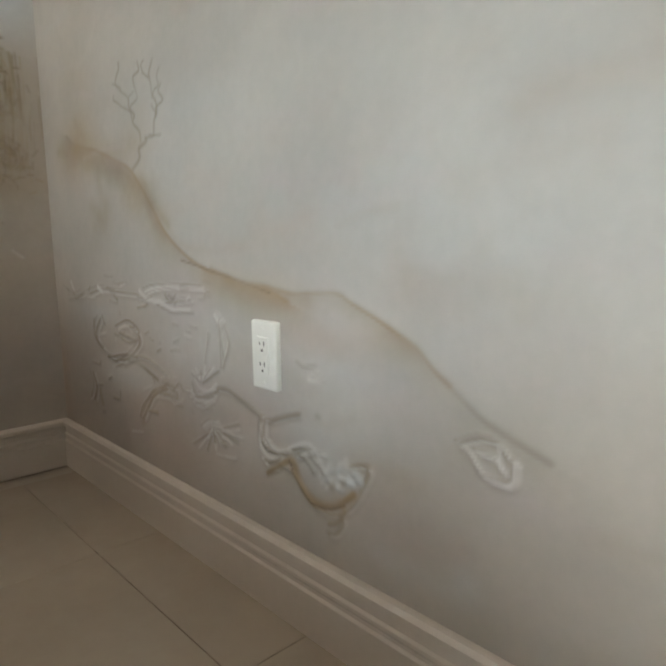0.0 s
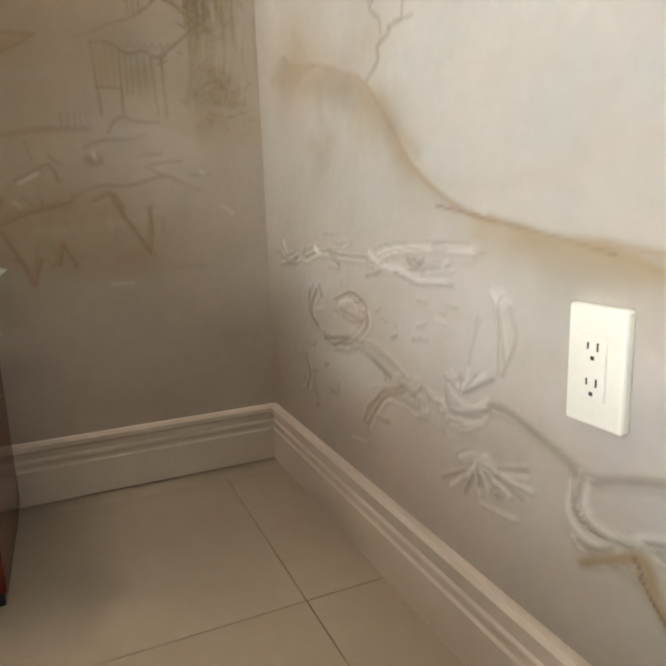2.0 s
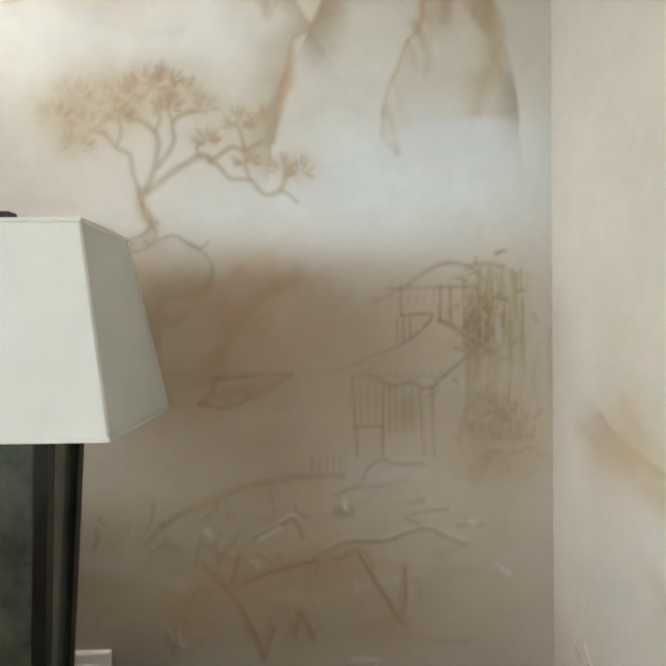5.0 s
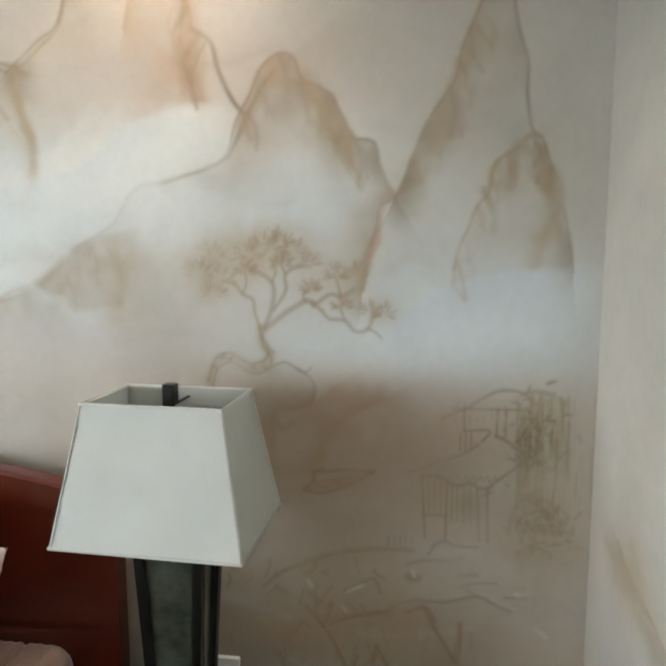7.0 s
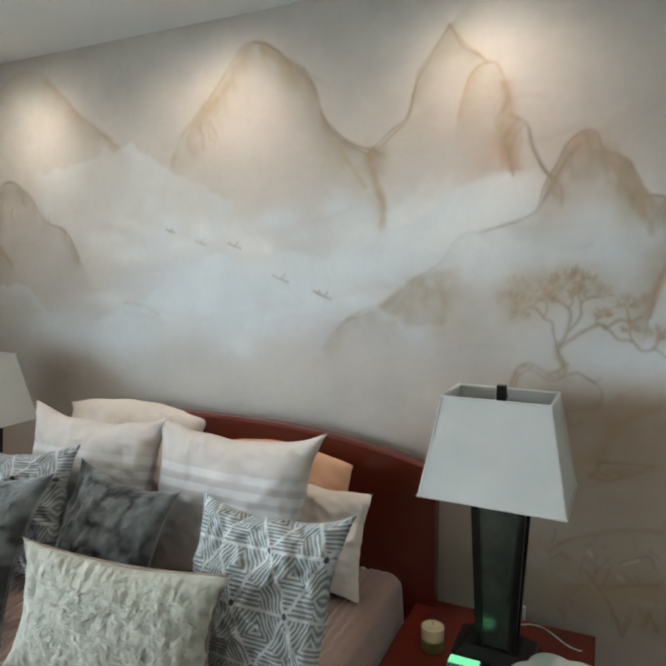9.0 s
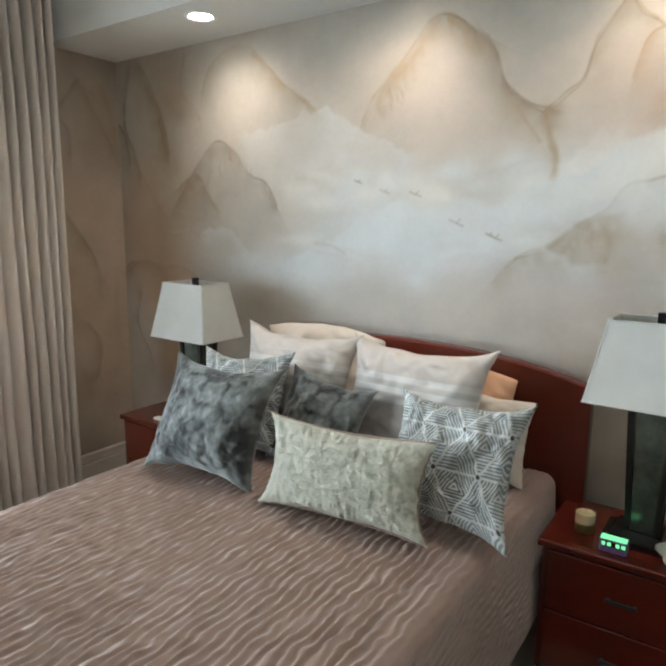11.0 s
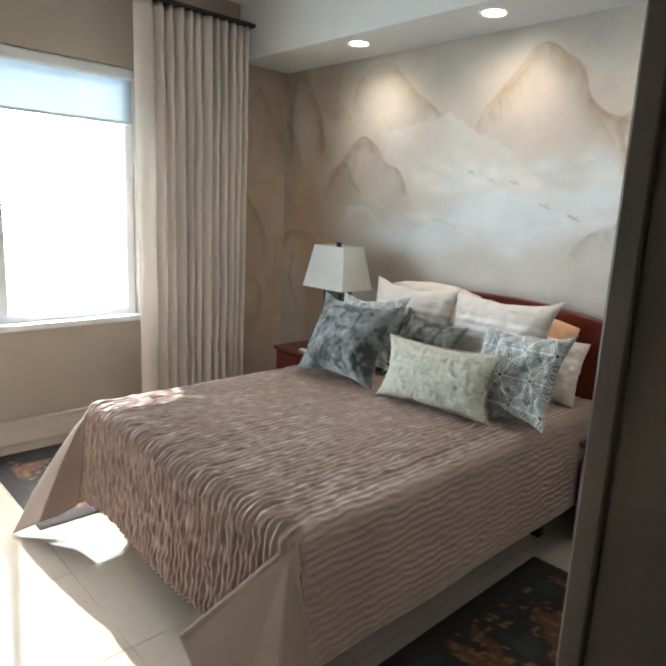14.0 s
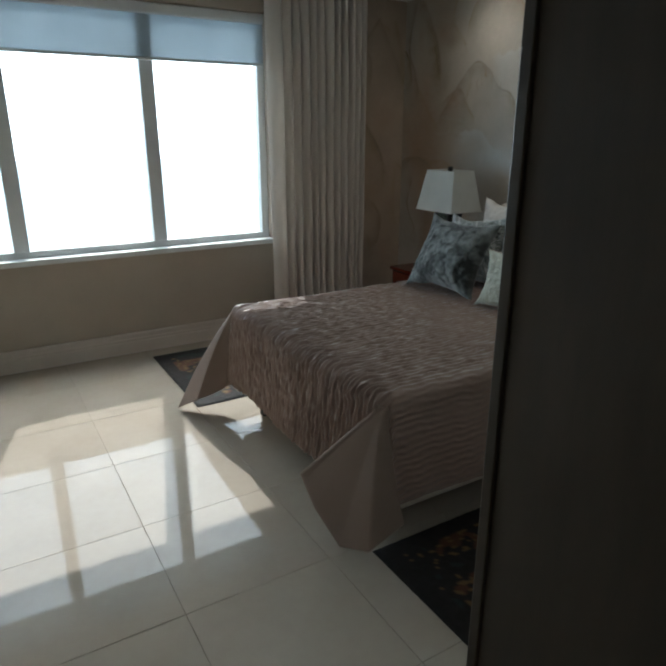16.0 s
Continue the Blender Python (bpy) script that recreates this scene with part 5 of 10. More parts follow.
    n.line([(-0.12, 1.031), (-0.124, 1.055)], 0.00482, UMBER, 0.45)
    n.line([(-0.118, 1.018), (-0.126, 1.034)], 0.00454, UMBER, 0.45)
    n.line([(-0.156, 0.951), (-0.14, 0.962)], 0.00324, OCHRE, 0.45)
    n.line([(-0.069, 0.964), (-0.079, 0.985)], 0.00359, INK, 0.37)
    n.line([(-0.066, 0.978), (-0.075, 0.986)], 0.00466, OCHRE, 0.45)
    n.line([(-0.143, 1.048), (-0.12, 1.045)], 0.00301, UMBER, 0.45)
    n.line([(-0.129, 0.968), (-0.11, 0.967)], 0.0041, INK, 0.37)
    n.line([(-0.118, 0.996), (-0.128, 0.98)], 0.00315, INK, 0.37)
    n.line([(-0.237, 1.067), (-0.257, 1.057)], 0.00375, MOSS, 0.45)
    n.line([(-0.063, 0.995), (-0.057, 1.013)], 0.00544, UMBER, 0.45)
    n.line([(-0.155, 0.988), (-0.16, 0.998)], 0.00548, OCHRE, 0.45)
    n.line([(-0.156, 1.027), (-0.166, 1.028)], 0.00481, OCHRE, 0.45)
    n.line([(-0.126, 0.993), (-0.138, 0.994)], 0.00482, MOSS, 0.45)
    n.line([(-0.099, 0.987), (-0.108, 0.988)], 0.00375, UMBER, 0.45)
    n.line([(-0.07, 0.984), (-0.074, 1.001)], 0.00357, INK, 0.37)
    n.line([(-0.099, 1.013), (-0.103, 1.029)], 0.00356, INK, 0.37)
    n.line([(-0.156, 0.987), (-0.166, 0.991)], 0.00574, UMBER, 0.45)
    n.line([(-0.044, 0.968), (-0.043, 0.991)], 0.00362, INK, 0.37)
    n.line([(-0.156, 0.995), (-0.154, 1.013)], 0.00218, INK, 0.37)
    n.line([(-0.133, 1.02), (-0.124, 1.038)], 0.00566, OCHRE, 0.45)
    n.line([(-0.09, 1.006), (-0.095, 1.022)], 0.00426, UMBER, 0.45)
    n.line([(-0.096, 1.015), (-0.103, 1.005)], 0.00467, UMBER, 0.45)
    n.line([(-0.061, 0.951), (-0.045, 0.95)], 0.00361, INK, 0.37)
    n.line([(-0.07, 0.972), (-0.047, 0.974)], 0.00395, MOSS, 0.45)
    n.line([(-0.12, 0.975), (-0.112, 0.982)], 0.00598, UMBER, 0.45)
    n.line([(-0.075, 0.992), (-0.071, 1.006)], 0.00399, UMBER, 0.45)
    n.line([(-0.087, 0.985), (-0.095, 0.991)], 0.00322, UMBER, 0.45)
    n.line([(-0.12, 1.004), (-0.134, 0.999)], 0.00417, INK, 0.37)
    n.line([(-0.114, 0.95), (-0.131, 0.937)], 0.00314, OCHRE, 0.45)
    n.line([(-0.019, 0.932), (-0.038, 0.938)], 0.00454, OCHRE, 0.45)
    n.line([(-0.122, 1.008), (-0.114, 0.986)], 0.00366, MOSS, 0.45)
    n.line([(-0.139, 0.956), (-0.149, 0.957)], 0.00361, INK, 0.37)
    n.line([(-0.042, 0.898), (-0.059, 0.895)], 0.00576, OCHRE, 0.45)
    n.line([(-0.085, 1.027), (-0.079, 1.038)], 0.00385, INK, 0.37)
    n.line([(-0.087, 1.001), (-0.109, 1.004)], 0.00396, OCHRE, 0.45)
    n.line([(-0.149, 0.969), (-0.156, 0.973)], 0.00409, MOSS, 0.45)
    n.line([(-0.143, 0.977), (-0.151, 0.97)], 0.00444, UMBER, 0.45)
    n.line([(-0.089, 0.941), (-0.07, 0.942)], 0.00285, INK, 0.37)
    n.line([(-0.097, 0.976), (-0.091, 0.995)], 0.00351, INK, 0.37)
    n.line([(-0.178, 1.185), (-0.198, 1.186)], 0.0052, OCHRE, 0.45)
    n.line([(-0.158, 1.331), (-0.161, 1.318)], 0.00472, MOSS, 0.45)
    n.line([(-0.128, 1.225), (-0.122, 1.236)], 0.00344, UMBER, 0.45)
    n.line([(-0.116, 1.339), (-0.101, 1.345)], 0.00563, UMBER, 0.45)
    n.line([(-0.208, 1.224), (-0.216, 1.222)], 0.00309, MOSS, 0.45)
    n.line([(-0.043, 1.218), (-0.036, 1.199)], 0.00421, UMBER, 0.45)
    n.line([(-0.118, 1.218), (-0.103, 1.21)], 0.00279, INK, 0.37)
    n.line([(-0.113, 1.247), (-0.096, 1.248)], 0.00327, INK, 0.37)
    n.line([(-0.13, 1.293), (-0.137, 1.287)], 0.00559, OCHRE, 0.45)
    n.line([(-0.139, 1.222), (-0.133, 1.21)], 0.00499, MOSS, 0.45)
    n.line([(-0.061, 1.266), (-0.074, 1.265)], 0.00409, INK, 0.37)
    n.line([(-0.174, 1.296), (-0.159, 1.302)], 0.00271, INK, 0.37)
    n.line([(-0.111, 1.26), (-0.125, 1.246)], 0.00389, INK, 0.37)
    n.line([(-0.158, 1.252), (-0.177, 1.252)], 0.00326, MOSS, 0.45)
    n.line([(-0.159, 1.239), (-0.162, 1.25)], 0.00579, OCHRE, 0.45)
    n.line([(-0.139, 1.24), (-0.125, 1.233)], 0.00406, OCHRE, 0.45)
    n.line([(-0.16, 1.23), (-0.147, 1.21)], 0.00381, INK, 0.37)
    n.line([(-0.126, 1.205), (-0.126, 1.223)], 0.00383, OCHRE, 0.45)
    n.line([(-0.177, 1.286), (-0.198, 1.292)], 0.00364, INK, 0.37)
    n.line([(-0.163, 1.187), (-0.167, 1.206)], 0.0032, UMBER, 0.45)
    n.line([(-0.291, 1.194), (-0.369, 1.116)], 0.00216, INK, 0.10)
    n.line([(-0.283, 1.191), (-0.357, 1.116)], 0.00216, INK, 0.10)
    n.line([(-0.275, 1.188), (-0.345, 1.116)], 0.00216, INK, 0.10)
    n.line([(-0.267, 1.185), (-0.333, 1.117)], 0.00216, INK, 0.10)
    n.line([(-0.259, 1.182), (-0.321, 1.117)], 0.00216, INK, 0.10)
    n.line([(-0.251, 1.18), (-0.31, 1.117)], 0.00216, INK, 0.10)
    n.line([(-0.243, 1.177), (-0.298, 1.117)], 0.00216, INK, 0.10)
    n.line([(-0.235, 1.174), (-0.286, 1.118)], 0.00216, INK, 0.10)
    n.line([(-0.227, 1.171), (-0.274, 1.118)], 0.00216, INK, 0.10)
    n.line([(-0.22, 1.168), (-0.262, 1.118)], 0.00216, INK, 0.10)
    n.line([(-0.212, 1.165), (-0.25, 1.118)], 0.00216, INK, 0.10)
    n.line([(-0.204, 1.162), (-0.238, 1.119)], 0.00216, INK, 0.10)
    n.line([(-0.374, 1.102), (-0.366, 1.09), (-0.357, 1.101)], 0.00216, INK, 0.23)
    n.line([(-0.356, 1.103), (-0.348, 1.091), (-0.339, 1.101)], 0.00216, INK, 0.23)
    n.line([(-0.338, 1.103), (-0.33, 1.091), (-0.321, 1.102)], 0.00216, INK, 0.23)
    n.line([(-0.32, 1.104), (-0.312, 1.091), (-0.303, 1.102)], 0.00216, INK, 0.23)
    n.line([(-0.302, 1.104), (-0.294, 1.092), (-0.285, 1.102)], 0.00216, INK, 0.23)
    n.line([(-0.284, 1.104), (-0.276, 1.092), (-0.267, 1.103)], 0.00216, INK, 0.23)
    n.line([(-0.267, 1.105), (-0.258, 1.093), (-0.25, 1.103)], 0.00216, INK, 0.23)
    n.line([(-0.249, 1.105), (-0.24, 1.093), (-0.232, 1.104)], 0.00216, INK, 0.23)
    n.line([(-0.231, 1.106), (-0.223, 1.093), (-0.214, 1.104)], 0.00216, INK, 0.23)
    n.line([(-0.323, 1.299), (-0.332, 1.239)], 0.00216, INK, 0.20)
    n.line([(-0.307, 1.293), (-0.314, 1.239)], 0.00216, INK, 0.20)
    n.line([(-0.291, 1.288), (-0.296, 1.239)], 0.00216, INK, 0.20)
    n.line([(-0.275, 1.282), (-0.278, 1.24)], 0.00216, INK, 0.20)
    n.line([(-0.259, 1.276), (-0.261, 1.24)], 0.00216, INK, 0.20)
    n.line([(-0.244, 1.27), (-0.243, 1.24)], 0.00216, INK, 0.20)
    n.line([(-0.228, 1.277), (-0.225, 1.241)], 0.00216, INK, 0.20)
    n.line([(-0.213, 1.283), (-0.208, 1.241)], 0.00216, INK, 0.20)
    n.line([(-0.725, 0.85), (-0.673, 0.873), (-0.621, 0.885), (-0.56, 0.897), (-0.447, 0.909)], 0.006, OCHRE, 0.5, fade=0.03)
    # lily wall: ridge, bare tree and mist
    e.wash(0.513, 0.372, 0.5, 0.3, ROSE, 0.4, 0.6)
    e.wash(1.17, 0.301, 0.8, 0.25, ROSE, 0.35, 0.6)
    e.wash(1.166, 0.853, 0.8, 0.35, MIST, 0.35, 0.6)
    e.wash(0.245, 0.976, 0.12, 0.1, SIENNA, 0.6, 0.6)
    e.wash(0.286, 1.09, 0.12, 0.2, OCHRE, 0.35, 0.6)
    e.wash(0.822, 0.472, 0.2, 0.09, MIST, 0.35, 0.6)
    e.wash(0.023, 0.346, 0.09, 0.3, SIENNA, 0.45, 0.6)
    e.wash(1.447, 0.421, 0.162, 0.0457, MIST, 0.19, 1.2)
    e.wash(1.297, 0.256, 0.205, 0.0492, MIST, 0.22, 1.2)
    e.wash(1.449, 0.479, 0.15, 0.0623, MIST, 0.2, 1.2)
    e.wash(1.263, 0.368, 0.125, 0.0782, MIST, 0.36, 1.2)
    e.wash(1.009, 0.929, 0.216, 0.0783, PALE, 0.32, 1.2)
    e.wash(1.419, 0.489, 0.215, 0.0359, MIST, 0.3, 1.2)
    e.wash(0.752, 0.37, 0.141, 0.086, ROSE, 0.28, 1.2)
    e.wash(1.34, 0.471, 0.217, 0.0886, MIST, 0.31, 1.2)
    e.wash(0.854, 0.631, 0.141, 0.0372, ROSE, 0.37, 1.2)
    e.wash(1.226, 0.869, 0.193, 0.0487, ROSE, 0.24, 1.2)
    e.wash(0.802, 0.447, 0.222, 0.0826, ROSE, 0.15, 1.2)
    e.wash(1.414, 0.888, 0.137, 0.0843, ROSE, 0.3, 1.2)
    e.wash(1.058, 0.554, 0.129, 0.0707, PALE, 0.16, 1.2)
    e.wash(1.12, 0.372, 0.148, 0.0889, ROSE, 0.35, 1.2)
    e.wash(0.459, 0.378, 0.228, 0.0568, PALE, 0.35, 1.2)
    e.wash(1.222, 0.616, 0.2, 0.0545, MIST, 0.2, 1.2)
    e.wash(1.36, 0.639, 0.203, 0.0879, MIST, 0.16, 1.2)
    e.wash(0.564, 0.415, 0.141, 0.0454, PALE, 0.23, 1.2)
    e.wash(1.23, 0.209, 0.238, 0.0553, PALE, 0.22, 1.2)
    e.wash(1.179, 0.607, 0.104, 0.0526, STONE, 0.31, 1.2)
    e.wash(1.17, 0.694, 0.108, 0.0848, ROSE, 0.24, 1.2)
    e.wash(1.298, 0.724, 0.148, 0.0593, ROSE, 0.38, 1.2)
    e.wash(0.945, 1.017, 0.156, 0.0334, MIST, 0.3, 1.2)
    e.wash(1.276, 0.466, 0.143, 0.089, PALE, 0.36, 1.2)
    e.wash(0.433, 0.921, 0.241, 0.0668, PALE, 0.35, 1.2)
    e.wash(1.441, 0.601, 0.0929, 0.0439, STONE, 0.24, 1.2)
    e.wash(0.619, 0.379, 0.183, 0.0387, MIST, 0.33, 1.2)
    e.wash(0.33, 0.539, 0.203, 0.0341, MIST, 0.33, 1.2)
    e.wash(0.546, 0.082, 0.0942, 0.0671, STONE, 0.38, 1.2)
    e.wash(1.491, 0.647, 0.198, 0.0775, ROSE, 0.35, 1.2)
    e.wash(0.294, 1.012, 0.06, 0.05, OCHRE, 0.4, 1.2)
    e.wash(0.384, 0.974, 0.06, 0.05, OCHRE, 0.4, 1.2)
    e.wash(0.47, 0.965, 0.06, 0.05, OCHRE, 0.4, 1.2)
    e.wash(0.548, 0.952, 0.06, 0.05, UMBER, 0.4, 1.2)
    e.wash(0.623, 0.972, 0.06, 0.05, OCHRE, 0.4, 1.2)
    e.line([(0.194, 1.044), (0.267, 1.01), (0.414, 0.976), (0.521, 0.942), (0.599, 0.913), (0.68, 0.842), (0.761, 0.758), (0.847, 0.706), (0.932, 0.674), (1.004, 0.663), (1.073, 0.649), (1.143, 0.643), (1.21, 0.623)], 0.007, UMBER, 0.6, fade=0.05)
    e.line([(0.954, 0.675), (1.048, 0.656), (1.132, 0.649), (1.221, 0.639), (1.301, 0.643), (1.343, 0.642), (1.372, 0.629), (1.419, 0.612), (1.471, 0.591), (1.508, 0.573), (1.536, 0.545), (1.566, 0.525), (1.608, 0.497), (1.661, 0.473), (1.72, 0.454)], 0.008, UMBER, 0.5, fade=0.04)
    e.line([(1.105, 0.641), (1.171, 0.627), (1.232, 0.611), (1.267, 0.618)], 0.016, SIENNA, 0.45, fade=0.02)
    e.line([(1.311, 0.611), (1.342, 0.624), (1.372, 0.605)], 0.012, OCHRE, 0.45, fade=0.02)
    e.line([(1.488, 0.677), (1.577, 0.67), (1.666, 0.667)], 0.02, OCHRE, 0.3, fade=0.03)
    e.line([(1.487, 0.683), (1.489, 0.659)], 0.012, OCHRE, 0.25)
    e.line([(0.661, 0.88), (0.72, 0.813), (0.777, 0.775)], 0.02, OCHRE, 0.5, fade=0.03)
    e.line([(0.617, 0.911), (0.657, 0.934), (0.658, 0.957), (0.693, 0.967), (0.694, 0.975)], 0.007, UMBER, 0.7)
    e.line([(0.668, 0.974), (0.664, 0.996), (0.632, 1.02), (0.643, 1.035), (0.616, 1.057), (0.615, 1.08), (0.578, 1.102), (0.551, 1.124), (0.562, 1.144), (0.574, 1.154), (0.574, 1.168)], 0.0045, UMBER, 0.6)
    e.line([(0.628, 1.031), (0.627, 1.058), (0.663, 1.071), (0.651, 1.102), (0.649, 1.122), (0.68, 1.129), (0.674, 1.15)], 0.004, UMBER, 0.6)
    e.line([(0.694, 0.975), (0.731, 0.975), (0.736, 0.984), (0.741, 1.008), (0.756, 1.022), (0.755, 1.045), (0.738, 1.066), (0.735, 1.088), (0.729, 1.111), (0.738, 1.128), (0.747, 1.139)], 0.0045, UMBER, 0.6)
    e.line([(0.75, 1.015), (0.754, 1.034), (0.787, 1.046), (0.768, 1.067), (0.781, 1.081)], 0.0035, UMBER, 0.6)
    e.line([(0.625, 1.046), (0.578, 1.066), (0.56, 1.076), (0.533, 1.09), (0.537, 1.099)], 0.0035, UMBER, 0.6)
    e.line([(0.737, 1.059), (0.75, 1.073), (0.77, 1.08), (0.764, 1.099), (0.776, 1.115)], 0.0035, UMBER, 0.6)
    e.line([(0.578, 1.102), (0.575, 1.111), (0.535, 1.127)], 0.003, UMBER, 0.6)
    e.line([(0.728, 1.103), (0.701, 1.12), (0.697, 1.129), (0.693, 1.139), (0.707, 1.146)], 0.003, UMBER, 0.6)
    e.line([(0.711, 0.98), (0.75, 0.974), (0.767, 0.973)], 0.004, UMBER, 0.6)
    e.line([(0.617, 1.063), (0.619, 1.08), (0.646, 1.088)], 0.003, UMBER, 0.6)
    e.line([(0.756, 1.022), (0.74, 1.034), (0.732, 1.043)], 0.003, UMBER, 0.6)
    e.line([(0.593, 0.898), (0.617, 0.876)], 0.03, OCHRE, 0.5, fade=0.04)
    e.line([(0.357, 0.834), (0.423, 0.801), (0.447, 0.832)], 0.03, OCHRE, 0.35, fade=0.03)
    e.line([(0.27, 1.073), (0.318, 1.007), (0.121, 1.009)], 0.02, OCHRE, 0.35)
    e.line([(0.364, 0.777), (0.425, 0.826), (0.409, 0.89)], 0.03, OCHRE, 0.3, fade=0.05)
    # raised lilies, leaves and stems; offset strokes paint in their lit and shaded sides
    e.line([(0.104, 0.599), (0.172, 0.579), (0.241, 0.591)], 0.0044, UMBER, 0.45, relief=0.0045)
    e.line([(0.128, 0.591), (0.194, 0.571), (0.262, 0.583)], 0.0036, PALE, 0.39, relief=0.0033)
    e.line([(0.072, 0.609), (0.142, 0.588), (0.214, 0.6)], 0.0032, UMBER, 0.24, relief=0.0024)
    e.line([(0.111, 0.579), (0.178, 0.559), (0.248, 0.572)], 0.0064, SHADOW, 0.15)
    e.line([(0.115, 0.565), (0.222, 0.575)], 0.0044, UMBER, 0.45, relief=0.0045)
    e.line([(0.145, 0.622), (0.168, 0.595)], 0.0055, PALE, 0.85, relief=0.0045)
    e.line([(0.289, 0.592), (0.378, 0.609), (0.469, 0.606), (0.603, 0.604)], 0.0033, UMBER, 0.45, relief=0.0045)
    e.line([(0.309, 0.585), (0.396, 0.602), (0.485, 0.599), (0.616, 0.598)], 0.0027, PALE, 0.39, relief=0.0033)
    e.line([(0.262, 0.601), (0.355, 0.618), (0.447, 0.614), (0.585, 0.612)], 0.0024, UMBER, 0.24, relief=0.0024)
    e.line([(0.295, 0.574), (0.384, 0.592), (0.474, 0.59), (0.607, 0.589)], 0.0048, SHADOW, 0.15)
    e.line([(0.351, 0.614), (0.385, 0.6)], 0.0066, PALE, 0.85, relief=0.0053)
    e.line([(0.602, 0.6), (0.661, 0.594), (0.749, 0.592), (0.869, 0.607)], 0.00385, UMBER, 0.45, relief=0.0045)
    e.line([(0.616, 0.594), (0.673, 0.588), (0.76, 0.587), (0.878, 0.602)], 0.00315, PALE, 0.39, relief=0.0033)
    e.line([(0.585, 0.607), (0.644, 0.6), (0.734, 0.599), (0.857, 0.613)], 0.0028, UMBER, 0.24, relief=0.0024)
    e.line([(0.607, 0.585), (0.665, 0.579), (0.753, 0.579), (0.872, 0.595)], 0.0056, SHADOW, 0.15)
    e.line([(0.643, 0.613), (0.7, 0.626), (0.814, 0.634), (0.921, 0.634)], 0.00275, PALE, 0.68, relief=0.003)
    e.line([(0.656, 0.607), (0.712, 0.62), (0.824, 0.628), (0.929, 0.629)], 0.00225, PALE, 0.59, relief=0.0022)
    e.line([(0.627, 0.621), (0.684, 0.633), (0.801, 0.64), (0.91, 0.64)], 0.002, UMBER, 0.36, relief=0.0016)
    e.line([(0.648, 0.599), (0.704, 0.612), (0.817, 0.621), (0.924, 0.622)], 0.004, SHADOW, 0.23)
    e.line([(0.766, 0.612), (0.789, 0.605)], 0.0055, UMBER, 0.75, relief=0.0045)
    e.line([(0.661, 0.594), (0.714, 0.589)], 0.00385, PALE, 0.85, relief=0.0045)
    e.line([(0.747, 0.573), (0.854, 0.58)], 0.00275, PALE, 0.75, relief=0.003)
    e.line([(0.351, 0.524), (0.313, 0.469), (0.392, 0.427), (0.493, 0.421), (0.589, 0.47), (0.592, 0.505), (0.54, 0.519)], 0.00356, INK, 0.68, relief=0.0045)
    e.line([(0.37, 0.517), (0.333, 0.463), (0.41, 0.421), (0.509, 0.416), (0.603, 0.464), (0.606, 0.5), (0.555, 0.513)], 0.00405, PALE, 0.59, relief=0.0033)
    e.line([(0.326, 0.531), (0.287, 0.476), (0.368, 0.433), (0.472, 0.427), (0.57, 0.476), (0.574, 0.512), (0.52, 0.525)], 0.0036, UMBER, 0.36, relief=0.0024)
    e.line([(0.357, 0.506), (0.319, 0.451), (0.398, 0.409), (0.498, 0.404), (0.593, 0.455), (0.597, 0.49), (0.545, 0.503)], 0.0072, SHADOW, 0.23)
    e.line([(0.478, 0.495), (0.569, 0.485)], 0.0066, UMBER, 0.6, relief=0.0045)
    e.line([(0.367, 0.535), (0.377, 0.511)], 0.0055, UMBER, 0.6, relief=0.0045)
    e.line([(0.493, 0.421), (0.586, 0.443), (0.665, 0.437), (0.736, 0.415)], 0.00495, UMBER, 0.52, relief=0.0045)
    e.line([(0.509, 0.416), (0.6, 0.438), (0.678, 0.432), (0.747, 0.41)], 0.00405, PALE, 0.45, relief=0.0033)
    e.line([(0.472, 0.427), (0.567, 0.448), (0.649, 0.442), (0.721, 0.42)], 0.0036, UMBER, 0.28, relief=0.0024)
    e.line([(0.498, 0.404), (0.591, 0.427), (0.67, 0.422), (0.74, 0.401)], 0.0072, SHADOW, 0.17)
    e.line([(0.39, 0.416), (0.52, 0.443)], 0.00356, INK, 0.68, relief=0.0045)
    e.line([(0.263, 0.355), (0.288, 0.315), (0.265, 0.272)], 0.00396, INK, 0.68, relief=0.003)
    e.line([(0.284, 0.35), (0.308, 0.311), (0.286, 0.268)], 0.0045, PALE, 0.59, relief=0.0022)
    e.line([(0.236, 0.361), (0.261, 0.32), (0.237, 0.276)], 0.004, UMBER, 0.36, relief=0.0016)
    e.line([(0.27, 0.336), (0.294, 0.297), (0.271, 0.253)], 0.008, SHADOW, 0.23)
    e.line([(0.59, 0.28), (0.658, 0.349), (0.733, 0.382)], 0.00475, INK, 0.75, relief=0.0045)
    e.line([(0.605, 0.276), (0.671, 0.345), (0.745, 0.378)], 0.0054, PALE, 0.65, relief=0.0033)
    e.line([(0.571, 0.283), (0.641, 0.354), (0.718, 0.386)], 0.0048, UMBER, 0.4, relief=0.0024)
    e.line([(0.595, 0.264), (0.662, 0.335), (0.738, 0.368)], 0.0096, SHADOW, 0.25)
    e.line([(0.624, 0.306), (0.674, 0.309)], 0.0066, OCHRE, 0.6, relief=0.0037)
    e.line([(0.697, 0.366), (0.758, 0.366), (0.798, 0.363)], 0.0044, UMBER, 0.45, relief=0.0045)
    e.line([(0.709, 0.362), (0.769, 0.362), (0.808, 0.359)], 0.0036, PALE, 0.39, relief=0.0033)
    e.line([(0.68, 0.37), (0.743, 0.371), (0.784, 0.367)], 0.0032, UMBER, 0.24, relief=0.0024)
